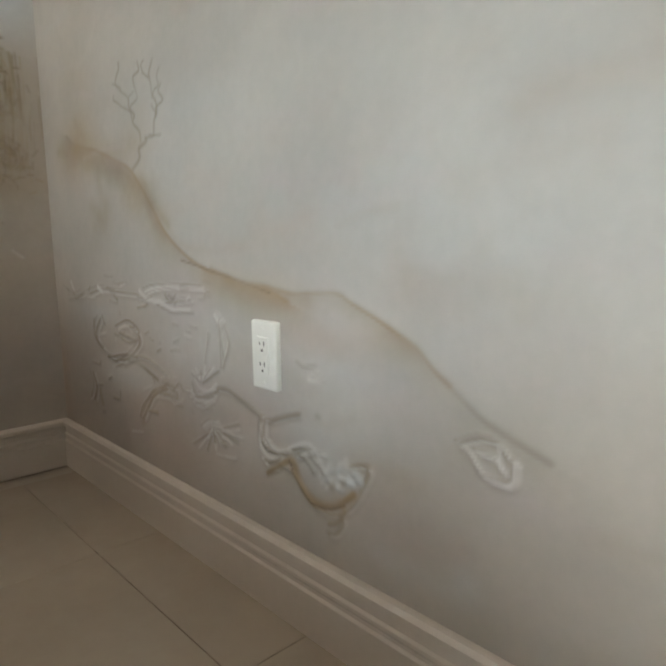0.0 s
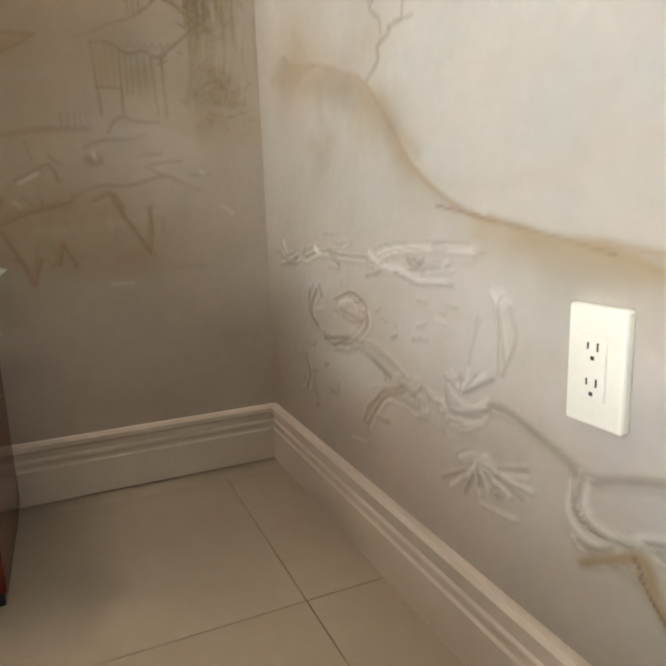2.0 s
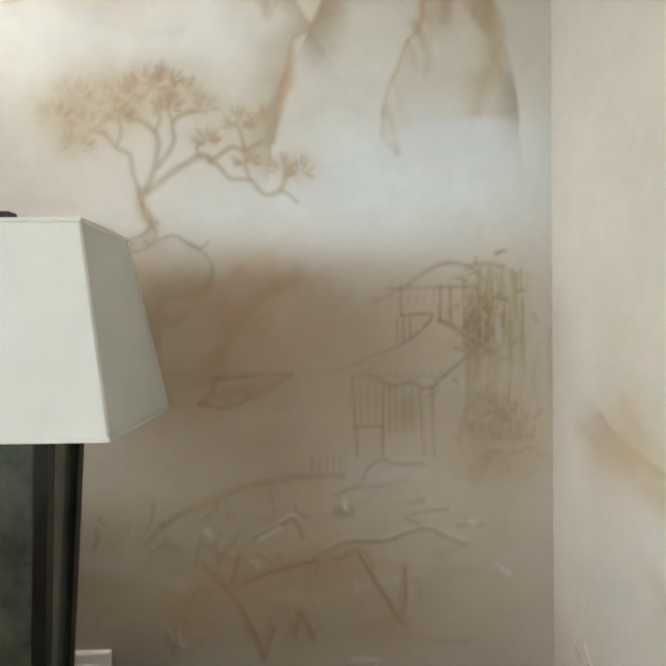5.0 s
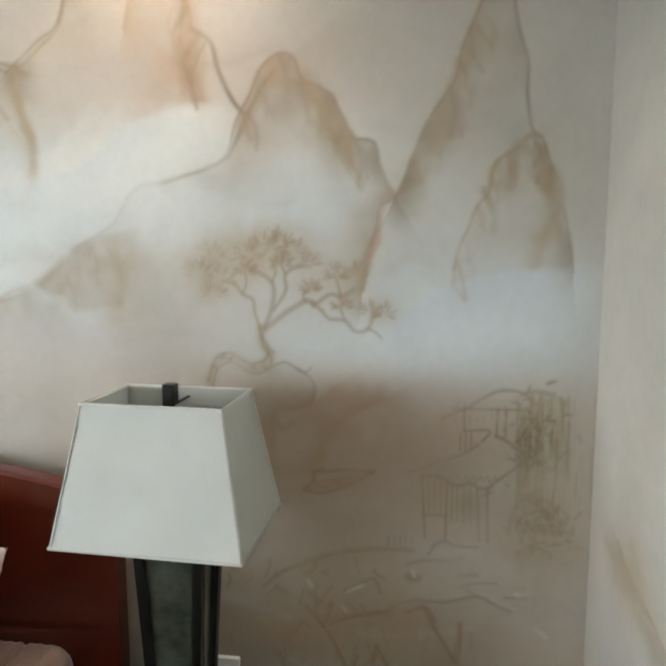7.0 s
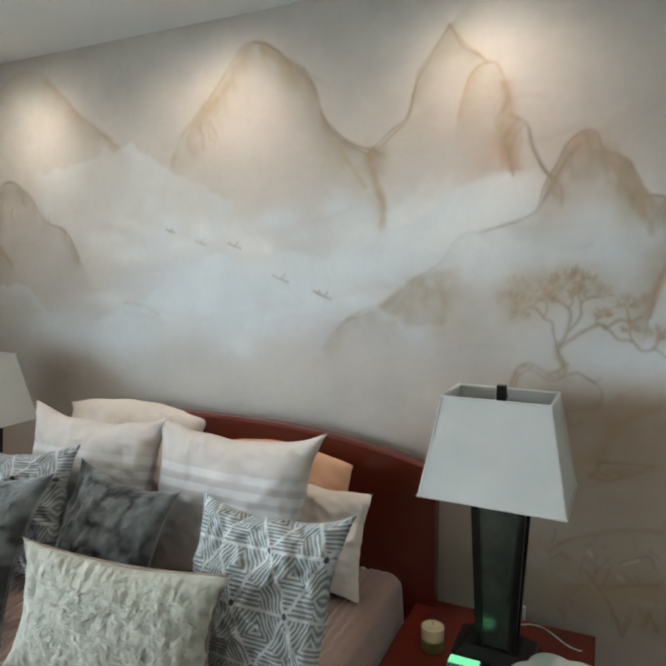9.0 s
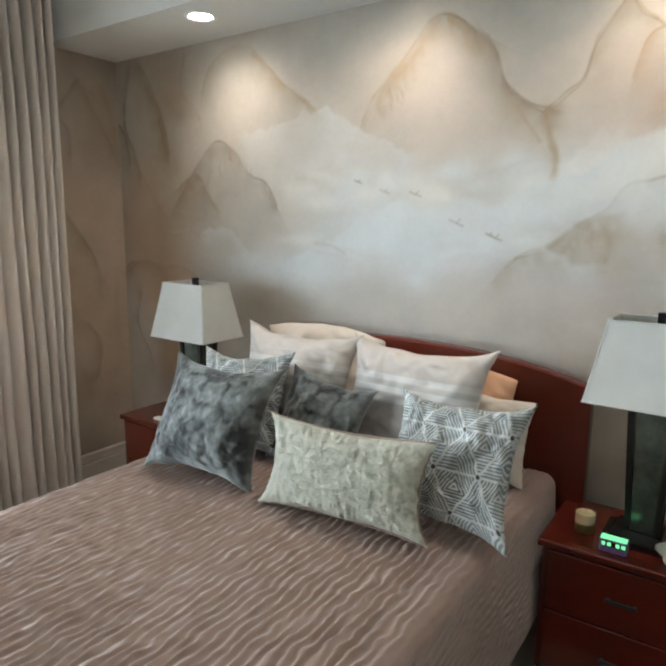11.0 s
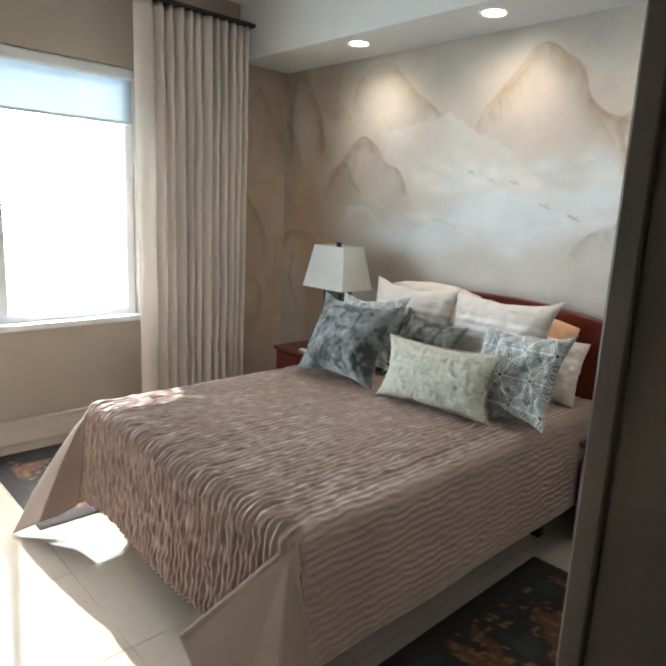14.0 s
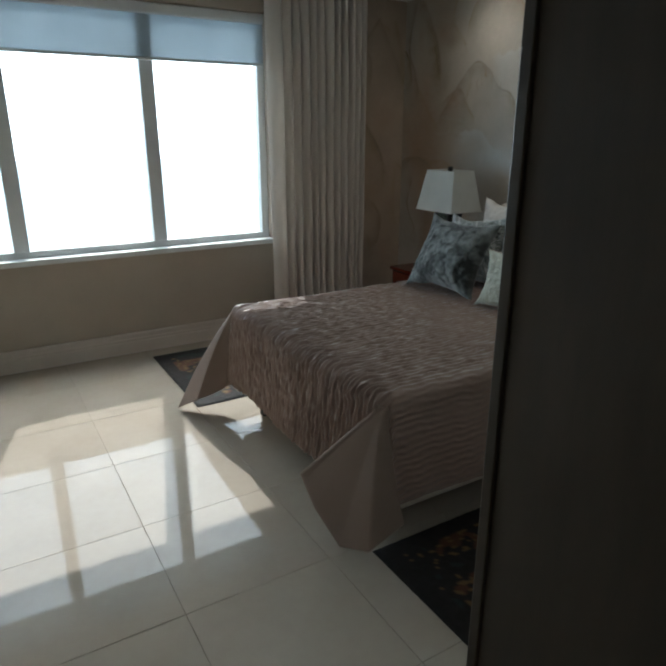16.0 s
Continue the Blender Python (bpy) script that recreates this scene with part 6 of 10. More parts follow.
    e.line([(0.701, 0.352), (0.762, 0.353), (0.802, 0.35)], 0.0064, SHADOW, 0.15)
    e.line([(0.725, 0.393), (0.776, 0.39), (0.782, 0.368)], 0.0044, UMBER, 0.52, relief=0.0045)
    e.line([(0.737, 0.388), (0.787, 0.386), (0.793, 0.364)], 0.0036, PALE, 0.45, relief=0.0033)
    e.line([(0.71, 0.397), (0.761, 0.395), (0.768, 0.372)], 0.0032, UMBER, 0.28, relief=0.0024)
    e.line([(0.73, 0.379), (0.78, 0.377), (0.786, 0.354)], 0.0064, SHADOW, 0.17)
    e.line([(0.966, 0.578), (0.977, 0.563), (0.994, 0.573)], 0.0044, PALE, 0.75, relief=0.0037)
    e.line([(0.974, 0.573), (0.985, 0.558), (1.001, 0.569)], 0.0036, PALE, 0.65, relief=0.0028)
    e.line([(0.956, 0.583), (0.967, 0.568), (0.984, 0.578)], 0.0032, UMBER, 0.4, relief=0.002)
    e.line([(0.969, 0.567), (0.98, 0.552), (0.997, 0.562)], 0.0064, SHADOW, 0.25)
    e.line([(0.977, 0.56), (0.987, 0.516), (0.992, 0.485)], 0.00275, UMBER, 0.45, relief=0.0023)
    e.line([(0.985, 0.555), (0.995, 0.512), (1, 0.481)], 0.00225, PALE, 0.39, relief=0.0017)
    e.line([(0.967, 0.565), (0.977, 0.521), (0.982, 0.489)], 0.002, UMBER, 0.24, relief=0.0012)
    e.line([(0.98, 0.548), (0.99, 0.505), (0.995, 0.474)], 0.004, SHADOW, 0.15)
    e.line([(0.942, 0.537), (0.916, 0.487)], 0.00275, UMBER, 0.38, relief=0.0015)
    e.line([(0.815, 0.398), (0.886, 0.394), (0.963, 0.421)], 0.0033, PALE, 0.75, relief=0.0045)
    e.line([(0.825, 0.394), (0.896, 0.39), (0.971, 0.417)], 0.0027, PALE, 0.65, relief=0.0033)
    e.line([(0.802, 0.402), (0.874, 0.398), (0.952, 0.425)], 0.0024, UMBER, 0.4, relief=0.0024)
    e.line([(0.819, 0.385), (0.89, 0.382), (0.966, 0.409)], 0.0048, SHADOW, 0.25)
    e.line([(0.824, 0.392), (0.886, 0.387), (0.958, 0.414)], 0.0033, UMBER, 0.45, relief=0.0045)
    e.line([(0.834, 0.388), (0.895, 0.384), (0.966, 0.41)], 0.0027, PALE, 0.39, relief=0.0033)
    e.line([(0.81, 0.396), (0.874, 0.391), (0.947, 0.418)], 0.0024, UMBER, 0.24, relief=0.0024)
    e.line([(0.828, 0.379), (0.89, 0.375), (0.961, 0.403)], 0.0048, SHADOW, 0.15)
    e.line([(0.832, 0.386), (0.886, 0.381), (0.953, 0.408)], 0.0033, PALE, 0.75, relief=0.0045)
    e.line([(0.842, 0.382), (0.895, 0.377), (0.961, 0.404)], 0.0027, PALE, 0.65, relief=0.0033)
    e.line([(0.819, 0.39), (0.874, 0.385), (0.942, 0.412)], 0.0024, UMBER, 0.4, relief=0.0024)
    e.line([(0.836, 0.373), (0.889, 0.369), (0.956, 0.396)], 0.0048, SHADOW, 0.25)
    e.line([(0.841, 0.38), (0.886, 0.374), (0.948, 0.401)], 0.0033, UMBER, 0.45, relief=0.0045)
    e.line([(0.851, 0.376), (0.895, 0.371), (0.956, 0.397)], 0.0027, PALE, 0.39, relief=0.0033)
    e.line([(0.828, 0.384), (0.873, 0.378), (0.937, 0.405)], 0.0024, UMBER, 0.24, relief=0.0024)
    e.line([(0.845, 0.367), (0.889, 0.362), (0.951, 0.389)], 0.0048, SHADOW, 0.15)
    e.line([(0.849, 0.374), (0.885, 0.368), (0.943, 0.394)], 0.0033, PALE, 0.75, relief=0.0045)
    e.line([(0.859, 0.37), (0.895, 0.364), (0.951, 0.391)], 0.0027, PALE, 0.65, relief=0.0033)
    e.line([(0.836, 0.378), (0.873, 0.371), (0.932, 0.398)], 0.0024, UMBER, 0.4, relief=0.0024)
    e.line([(0.853, 0.361), (0.889, 0.355), (0.946, 0.383)], 0.0048, SHADOW, 0.25)
    e.line([(0.888, 0.427), (0.861, 0.442)], 0.00275, PALE, 0.6, relief=0.003)
    e.line([(0.888, 0.427), (0.88, 0.441)], 0.00275, PALE, 0.6, relief=0.003)
    e.line([(0.888, 0.427), (0.899, 0.44)], 0.00275, PALE, 0.6, relief=0.003)
    e.line([(0.888, 0.427), (0.917, 0.447)], 0.00275, PALE, 0.6, relief=0.003)
    e.line([(0.888, 0.427), (0.935, 0.454)], 0.00275, PALE, 0.6, relief=0.003)
    e.line([(0.888, 0.427), (0.952, 0.461)], 0.00275, PALE, 0.6, relief=0.003)
    e.line([(0.963, 0.421), (1.008, 0.423), (1.059, 0.409), (1.096, 0.4), (1.123, 0.393), (1.152, 0.389), (1.187, 0.402), (1.235, 0.418)], 0.00495, OCHRE, 0.83, relief=0.003)
    e.line([(0.971, 0.417), (1.015, 0.42), (1.066, 0.406), (1.103, 0.397), (1.129, 0.39), (1.158, 0.386), (1.192, 0.399), (1.24, 0.415)], 0.00405, PALE, 0.7, relief=0.0022)
    e.line([(0.952, 0.425), (0.998, 0.427), (1.05, 0.413), (1.088, 0.404), (1.115, 0.396), (1.145, 0.392), (1.18, 0.405), (1.229, 0.421)], 0.0036, UMBER, 0.44, relief=0.0016)
    e.line([(0.966, 0.409), (1.011, 0.412), (1.062, 0.399), (1.099, 0.39), (1.126, 0.383), (1.155, 0.38), (1.189, 0.393), (1.237, 0.41)], 0.0072, SHADOW, 0.28)
    e.line([(0.936, 0.32), (1.04, 0.359)], 0.0033, UMBER, 0.68, relief=0.0045)
    e.line([(0.936, 0.32), (1.041, 0.345)], 0.0033, PALE, 0.68, relief=0.0045)
    e.line([(0.936, 0.32), (1.031, 0.329)], 0.0033, UMBER, 0.68, relief=0.0045)
    e.line([(0.936, 0.32), (1.011, 0.311)], 0.0033, PALE, 0.68, relief=0.0045)
    e.line([(0.936, 0.32), (0.982, 0.294)], 0.0033, UMBER, 0.68, relief=0.0045)
    e.line([(0.936, 0.32), (0.947, 0.279)], 0.0033, PALE, 0.68, relief=0.0045)
    e.line([(0.936, 0.32), (0.909, 0.269)], 0.0033, UMBER, 0.68, relief=0.0045)
    e.line([(0.936, 0.32), (0.873, 0.265)], 0.0033, PALE, 0.68, relief=0.0045)
    e.line([(0.936, 0.32), (0.845, 0.269)], 0.0033, UMBER, 0.68, relief=0.0045)
    e.line([(0.897, 0.32), (0.93, 0.34), (0.961, 0.345)], 0.0055, PALE, 0.75, relief=0.0045)
    e.line([(0.906, 0.316), (0.939, 0.337), (0.969, 0.342)], 0.0045, PALE, 0.65, relief=0.0033)
    e.line([(0.885, 0.323), (0.919, 0.343), (0.95, 0.348)], 0.004, UMBER, 0.4, relief=0.0024)
    e.line([(0.9, 0.307), (0.933, 0.328), (0.964, 0.333)], 0.008, SHADOW, 0.25)
    e.line([(1.119, 0.391), (1.119, 0.353), (1.136, 0.329), (1.173, 0.33), (1.203, 0.344)], 0.00495, UMBER, 0.75, relief=0.0045)
    e.line([(1.125, 0.388), (1.125, 0.35), (1.142, 0.326), (1.178, 0.328), (1.208, 0.341)], 0.00405, PALE, 0.65, relief=0.0033)
    e.line([(1.111, 0.395), (1.111, 0.356), (1.129, 0.332), (1.166, 0.333), (1.196, 0.347)], 0.0036, UMBER, 0.4, relief=0.0024)
    e.line([(1.121, 0.382), (1.122, 0.343), (1.139, 0.319), (1.176, 0.321), (1.205, 0.335)], 0.0072, SHADOW, 0.25)
    e.line([(1.131, 0.386), (1.136, 0.352), (1.157, 0.339)], 0.00385, UMBER, 0.52, relief=0.0045)
    e.line([(1.137, 0.383), (1.142, 0.35), (1.163, 0.336)], 0.00315, PALE, 0.45, relief=0.0033)
    e.line([(1.124, 0.389), (1.128, 0.355), (1.15, 0.342)], 0.0028, UMBER, 0.28, relief=0.0024)
    e.line([(1.134, 0.377), (1.139, 0.343), (1.16, 0.329)], 0.0056, SHADOW, 0.17)
    e.line([(1.119, 0.305), (1.141, 0.289), (1.174, 0.305)], 0.00385, PALE, 0.6, relief=0.0037)
    e.line([(1.126, 0.302), (1.147, 0.286), (1.179, 0.302)], 0.00315, PALE, 0.52, relief=0.0028)
    e.line([(1.111, 0.307), (1.133, 0.291), (1.166, 0.307)], 0.0028, UMBER, 0.32, relief=0.002)
    e.line([(1.122, 0.295), (1.144, 0.279), (1.176, 0.295)], 0.0056, SHADOW, 0.2)
    e.line([(1.141, 0.301), (1.165, 0.316)], 0.00385, UMBER, 0.52, relief=0.0045)
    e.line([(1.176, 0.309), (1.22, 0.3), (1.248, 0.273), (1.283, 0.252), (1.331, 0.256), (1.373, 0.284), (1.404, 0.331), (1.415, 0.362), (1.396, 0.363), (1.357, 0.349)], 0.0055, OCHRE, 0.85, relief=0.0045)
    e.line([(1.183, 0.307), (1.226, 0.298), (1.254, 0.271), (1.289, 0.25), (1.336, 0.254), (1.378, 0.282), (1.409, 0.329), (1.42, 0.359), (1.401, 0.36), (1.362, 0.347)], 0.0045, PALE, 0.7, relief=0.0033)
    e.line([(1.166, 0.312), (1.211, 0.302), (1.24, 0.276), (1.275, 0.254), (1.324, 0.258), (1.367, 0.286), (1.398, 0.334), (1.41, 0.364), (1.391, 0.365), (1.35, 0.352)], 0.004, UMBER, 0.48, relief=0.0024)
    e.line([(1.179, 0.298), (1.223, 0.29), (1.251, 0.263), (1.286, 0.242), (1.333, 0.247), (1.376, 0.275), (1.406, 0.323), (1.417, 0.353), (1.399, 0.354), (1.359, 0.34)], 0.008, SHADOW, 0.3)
    e.line([(1.264, 0.348), (1.297, 0.331), (1.322, 0.306)], 0.00495, UMBER, 0.6, relief=0.0037)
    e.line([(1.27, 0.346), (1.303, 0.329), (1.327, 0.304)], 0.00405, PALE, 0.52, relief=0.0028)
    e.line([(1.256, 0.351), (1.29, 0.333), (1.315, 0.308)], 0.0036, UMBER, 0.32, relief=0.002)
    e.line([(1.267, 0.338), (1.3, 0.321), (1.324, 0.296)], 0.0072, SHADOW, 0.2)
    e.line([(1.229, 0.335), (1.272, 0.357), (1.305, 0.357)], 0.0033, PALE, 0.6, relief=0.0037)
    e.line([(1.235, 0.333), (1.278, 0.355), (1.31, 0.355)], 0.0027, PALE, 0.52, relief=0.0028)
    e.line([(1.22, 0.338), (1.264, 0.36), (1.297, 0.36)], 0.0024, UMBER, 0.32, relief=0.002)
    e.line([(1.231, 0.325), (1.275, 0.347), (1.307, 0.348)], 0.0048, SHADOW, 0.2)
    e.line([(1.289, 0.346), (1.313, 0.32)], 0.0033, PALE, 0.6, relief=0.0037)
    e.line([(1.343, 0.327), (1.352, 0.326)], 0.0099, MIST, 0.85, relief=0.0045)
    e.line([(1.365, 0.325), (1.373, 0.324)], 0.0099, MIST, 0.85, relief=0.0045)
    e.line([(1.378, 0.344), (1.386, 0.343)], 0.0099, MIST, 0.85, relief=0.0045)
    e.line([(1.337, 0.307), (1.345, 0.306)], 0.0099, MIST, 0.85, relief=0.0045)
    e.line([(1.385, 0.336), (1.392, 0.335)], 0.0099, MIST, 0.85, relief=0.0045)
    e.line([(1.346, 0.262), (1.35, 0.244), (1.332, 0.219), (1.313, 0.215)], 0.0055, OCHRE, 0.75, relief=0.003)
    e.line([(1.351, 0.26), (1.355, 0.242), (1.337, 0.218), (1.318, 0.213)], 0.0045, PALE, 0.65, relief=0.0022)
    e.line([(1.339, 0.264), (1.343, 0.245), (1.325, 0.221), (1.305, 0.217)], 0.004, UMBER, 0.4, relief=0.0016)
    e.line([(1.348, 0.253), (1.352, 0.235), (1.335, 0.21), (1.315, 0.205)], 0.008, SHADOW, 0.25)
    e.line([(1.247, 0.508), (1.285, 0.504), (1.3, 0.498)], 0.00385, UMBER, 0.68, relief=0.0037)
    e.line([(1.253, 0.504), (1.29, 0.5), (1.306, 0.495)], 0.00315, PALE, 0.59, relief=0.0028)
    e.line([(1.24, 0.511), (1.277, 0.507), (1.293, 0.502)], 0.0028, UMBER, 0.36, relief=0.002)
    e.line([(1.25, 0.498), (1.287, 0.494), (1.303, 0.489)], 0.0056, SHADOW, 0.23)
    e.line([(1.269, 0.489), (1.293, 0.491)], 0.0077, PALE, 0.85, relief=0.0053)
    e.line([(1.285, 0.425), (1.29, 0.424)], 0.008, UMBER, 0.4)
    e.line([(1.585, 0.448), (1.623, 0.464), (1.649, 0.461), (1.665, 0.445)], 0.0044, UMBER, 0.6, relief=0.0045)
    e.line([(1.59, 0.444), (1.627, 0.46), (1.653, 0.458), (1.669, 0.442)], 0.0036, PALE, 0.52, relief=0.0033)
    e.line([(1.579, 0.452), (1.616, 0.468), (1.643, 0.465), (1.659, 0.449)], 0.0032, UMBER, 0.32, relief=0.0024)
    e.line([(1.587, 0.437), (1.625, 0.454), (1.651, 0.451), (1.667, 0.435)], 0.0064, SHADOW, 0.2)
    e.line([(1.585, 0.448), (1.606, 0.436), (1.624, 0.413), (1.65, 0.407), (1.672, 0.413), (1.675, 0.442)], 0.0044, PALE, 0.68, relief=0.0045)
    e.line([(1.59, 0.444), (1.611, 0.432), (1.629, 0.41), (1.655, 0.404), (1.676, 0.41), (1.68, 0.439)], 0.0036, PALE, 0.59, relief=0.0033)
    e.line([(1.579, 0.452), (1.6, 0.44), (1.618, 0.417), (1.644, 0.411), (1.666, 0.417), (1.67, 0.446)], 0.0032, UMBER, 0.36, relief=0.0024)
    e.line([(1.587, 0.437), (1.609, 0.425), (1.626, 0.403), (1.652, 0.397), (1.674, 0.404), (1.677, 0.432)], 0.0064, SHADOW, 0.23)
    e.line([(1.616, 0.444), (1.643, 0.439), (1.656, 0.425)], 0.0044, PALE, 0.75, relief=0.0045)
    e.line([(1.621, 0.441), (1.647, 0.436), (1.661, 0.422)], 0.0036, PALE, 0.65, relief=0.0033)
    e.line([(1.61, 0.448), (1.637, 0.443), (1.65, 0.429)], 0.0032, UMBER, 0.4, relief=0.0024)
    e.line([(1.619, 0.434), (1.645, 0.429), (1.658, 0.415)], 0.0064, SHADOW, 0.25)
    e.line([(1.649, 0.458), (1.653, 0.43)], 0.00385, PALE, 0.6, relief=0.0037)
    e.line([(1.398, 0.294), (1.481, 0.3), (1.585, 0.29)], 0.03, ROSE, 0.3)
    e.line([(1.436, 0.233), (1.507, 0.218), (1.6, 0.238)], 0.03, MIST, 0.25)
    e.line([(0.518, 0.227), (0.586, 0.239)], 0.0033, PALE, 0.75, relief=0.003)
    e.line([(0.947, 0.27), (1.016, 0.277)], 0.0033, PALE, 0.52, relief=0.003)
    e.line([(0.304, 0.518), (0.304, 0.469), (0.359, 0.441)], 0.006, UMBER, 0.62, relief=0.003)
    e.line([(0.449, 0.511), (0.53, 0.533), (0.588, 0.518), (0.595, 0.491), (0.535, 0.474), (0.484, 0.481)], 0.0036, INK, 0.62, relief=0.003)
    e.line([(0.475, 0.503), (0.534, 0.516), (0.557, 0.5)], 0.006, PALE, 0.62, relief=0.003)
    e.line([(0.387, 0.423), (0.444, 0.411), (0.522, 0.439), (0.581, 0.437)], 0.00432, INK, 0.62, relief=0.003)
    e.line([(0.526, 0.424), (0.603, 0.417), (0.685, 0.396)], 0.007, UMBER, 0.62)
    e.line([(0.155, 0.593), (0.178, 0.571), (0.232, 0.587)], 0.00432, INK, 0.62, relief=0.003)
    e.line([(0.436, 0.605), (0.475, 0.585)], 0.006, UMBER, 0.62, relief=0.003)
    e.line([(0.613, 0.613), (0.656, 0.597), (0.721, 0.594), (0.777, 0.58), (0.858, 0.581)], 0.006, PALE, 0.62, relief=0.003)
    e.line([(0.707, 0.586), (0.773, 0.573), (0.874, 0.578)], 0.004, UMBER, 0.62, relief=0.003)
    e.line([(0.747, 0.612), (0.774, 0.597), (0.796, 0.613)], 0.005, UMBER, 0.62, relief=0.003)
    e.line([(0.311, 0.308), (0.323, 0.27)], 0.012, OCHRE, 0.62)
    e.line([(0.972, 0.586), (0.98, 0.566), (0.979, 0.469)], 0.004, SHADOW, 0.62, relief=0.003)
    e.line([(1, 0.562), (1.014, 0.523), (0.988, 0.469)], 0.004, SHADOW, 0.62, relief=0.003)
    e.line([(0.935, 0.541), (0.916, 0.471)], 0.004, SHADOW, 0.62, relief=0.003)
    e.line([(0.705, 0.377), (0.736, 0.394), (0.764, 0.383), (0.792, 0.406), (0.809, 0.389)], 0.0036, INK, 0.62, relief=0.003)
    e.line([(0.683, 0.352), (0.743, 0.357), (0.771, 0.351), (0.808, 0.368)], 0.005, PALE, 0.62, relief=0.003)
    e.line([(0.853, 0.418), (0.868, 0.394), (0.914, 0.393), (0.965, 0.416)], 0.005, UMBER, 0.62, relief=0.003)
    e.line([(0.869, 0.426), (0.892, 0.407), (0.93, 0.412), (0.958, 0.429)], 0.005, PALE, 0.62, relief=0.003)
    e.line([(0.852, 0.398), (0.876, 0.38), (0.929, 0.387)], 0.004, PALE, 0.62, relief=0.003)
    e.line([(0.587, 0.267), (0.602, 0.31), (0.662, 0.356), (0.729, 0.387)], 0.012, OCHRE, 0.62)
    e.line([(0.576, 0.279), (0.59, 0.312), (0.639, 0.347)], 0.0036, INK, 0.62, relief=0.003)
    e.line([(0.972, 0.423), (1.011, 0.423), (1.062, 0.408), (1.106, 0.395), (1.138, 0.383), (1.185, 0.4), (1.237, 0.419)], 0.006, UMBER, 0.62, relief=0.003)
    e.line([(1.115, 0.373), (1.113, 0.333), (1.135, 0.314), (1.185, 0.319)], 0.006, PALE, 0.62, relief=0.003)
    e.line([(1.126, 0.375), (1.126, 0.34), (1.152, 0.327), (1.199, 0.333)], 0.00288, INK, 0.62, relief=0.003)
    e.line([(1.138, 0.38), (1.138, 0.348), (1.168, 0.335), (1.214, 0.349)], 0.005, PALE, 0.62, relief=0.003)
    e.line([(1.126, 0.303), (1.149, 0.305), (1.176, 0.319)], 0.004, UMBER, 0.62, relief=0.003)
    e.line([(1.132, 0.283), (1.169, 0.294)], 0.004, PALE, 0.62, relief=0.003)
    e.line([(1.207, 0.347), (1.253, 0.366), (1.278, 0.361), (1.294, 0.344)], 0.005, PALE, 0.62, relief=0.003)
    e.line([(1.216, 0.347), (1.253, 0.358), (1.271, 0.347)], 0.004, UMBER, 0.62, relief=0.003)
    e.line([(1.231, 0.342), (1.256, 0.335), (1.272, 0.318)], 0.005, UMBER, 0.62, relief=0.003)
    e.line([(1.208, 0.323), (1.23, 0.296), (1.256, 0.272), (1.295, 0.264), (1.337, 0.278)], 0.014, OCHRE, 0.62)
    e.line([(1.293, 0.325), (1.308, 0.322), (1.318, 0.339)], 0.00432, INK, 0.62, relief=0.003)
    e.line([(0.983, 0.273), (1.023, 0.279)], 0.004, PALE, 0.62, relief=0.003)
    e.line([(1.232, 0.517), (1.252, 0.511), (1.282, 0.517)], 0.006, UMBER, 0.62, relief=0.003)
    e.line([(1.245, 0.495), (1.264, 0.495), (1.29, 0.504)], 0.009, PALE, 0.62)
    e.line([(0.903, 0.423), (0.853, 0.438)], 0.004, UMBER, 0.65, relief=0.003)
    e.line([(0.942, 0.336), (0.92, 0.302)], 0.005, PALE, 0.7, relief=0.004)
    e.line([(0.974, 0.57), (0.958, 0.58)], 0.003, PALE, 0.6, relief=0.002)
    e.line([(0.903, 0.423), (0.875, 0.45)], 0.004, PALE, 0.65, relief=0.003)
    e.line([(0.942, 0.336), (0.943, 0.298)], 0.005, UMBER, 0.7, relief=0.004)
    e.line([(0.974, 0.57), (0.963, 0.582)], 0.003, PALE, 0.6, relief=0.002)
    e.line([(0.903, 0.423), (0.895, 0.45)], 0.004, UMBER, 0.65, relief=0.003)
    e.line([(0.942, 0.336), (0.966, 0.297)], 0.005, PALE, 0.7, relief=0.004)
    e.line([(0.974, 0.57), (0.969, 0.585)], 0.003, PALE, 0.6, relief=0.002)
    e.line([(0.903, 0.423), (0.915, 0.462)], 0.004, PALE, 0.65, relief=0.003)
    e.line([(0.942, 0.336), (0.988, 0.299)], 0.005, UMBER, 0.7, relief=0.004)
    e.line([(0.974, 0.57), (0.974, 0.587)], 0.003, PALE, 0.6, relief=0.002)
    e.line([(0.903, 0.423), (0.933, 0.457)], 0.004, UMBER, 0.65, relief=0.003)
    e.line([(0.942, 0.336), (1.009, 0.305)], 0.005, PALE, 0.7, relief=0.004)
    e.line([(0.974, 0.57), (0.979, 0.586)], 0.003, PALE, 0.6, relief=0.002)
    e.line([(0.903, 0.423), (0.952, 0.464)], 0.004, PALE, 0.65, relief=0.003)
    e.line([(0.942, 0.336), (1.029, 0.316)], 0.005, UMBER, 0.7, relief=0.004)
    e.line([(0.974, 0.57), (0.985, 0.584)], 0.003, PALE, 0.6, relief=0.002)
    e.line([(0.903, 0.423), (0.97, 0.46)], 0.004, UMBER, 0.65, relief=0.003)
    e.line([(0.942, 0.336), (1.049, 0.33)], 0.005, PALE, 0.7, relief=0.004)
    e.line([(0.974, 0.57), (0.99, 0.582)], 0.003, PALE, 0.6, relief=0.002)
    e.line([(1.31, 0.316), (1.307, 0.313)], 0.007, MIST, 0.45, relief=0.002)
    e.line([(1.339, 0.314), (1.338, 0.313)], 0.007, PALE, 0.45, relief=0.002)
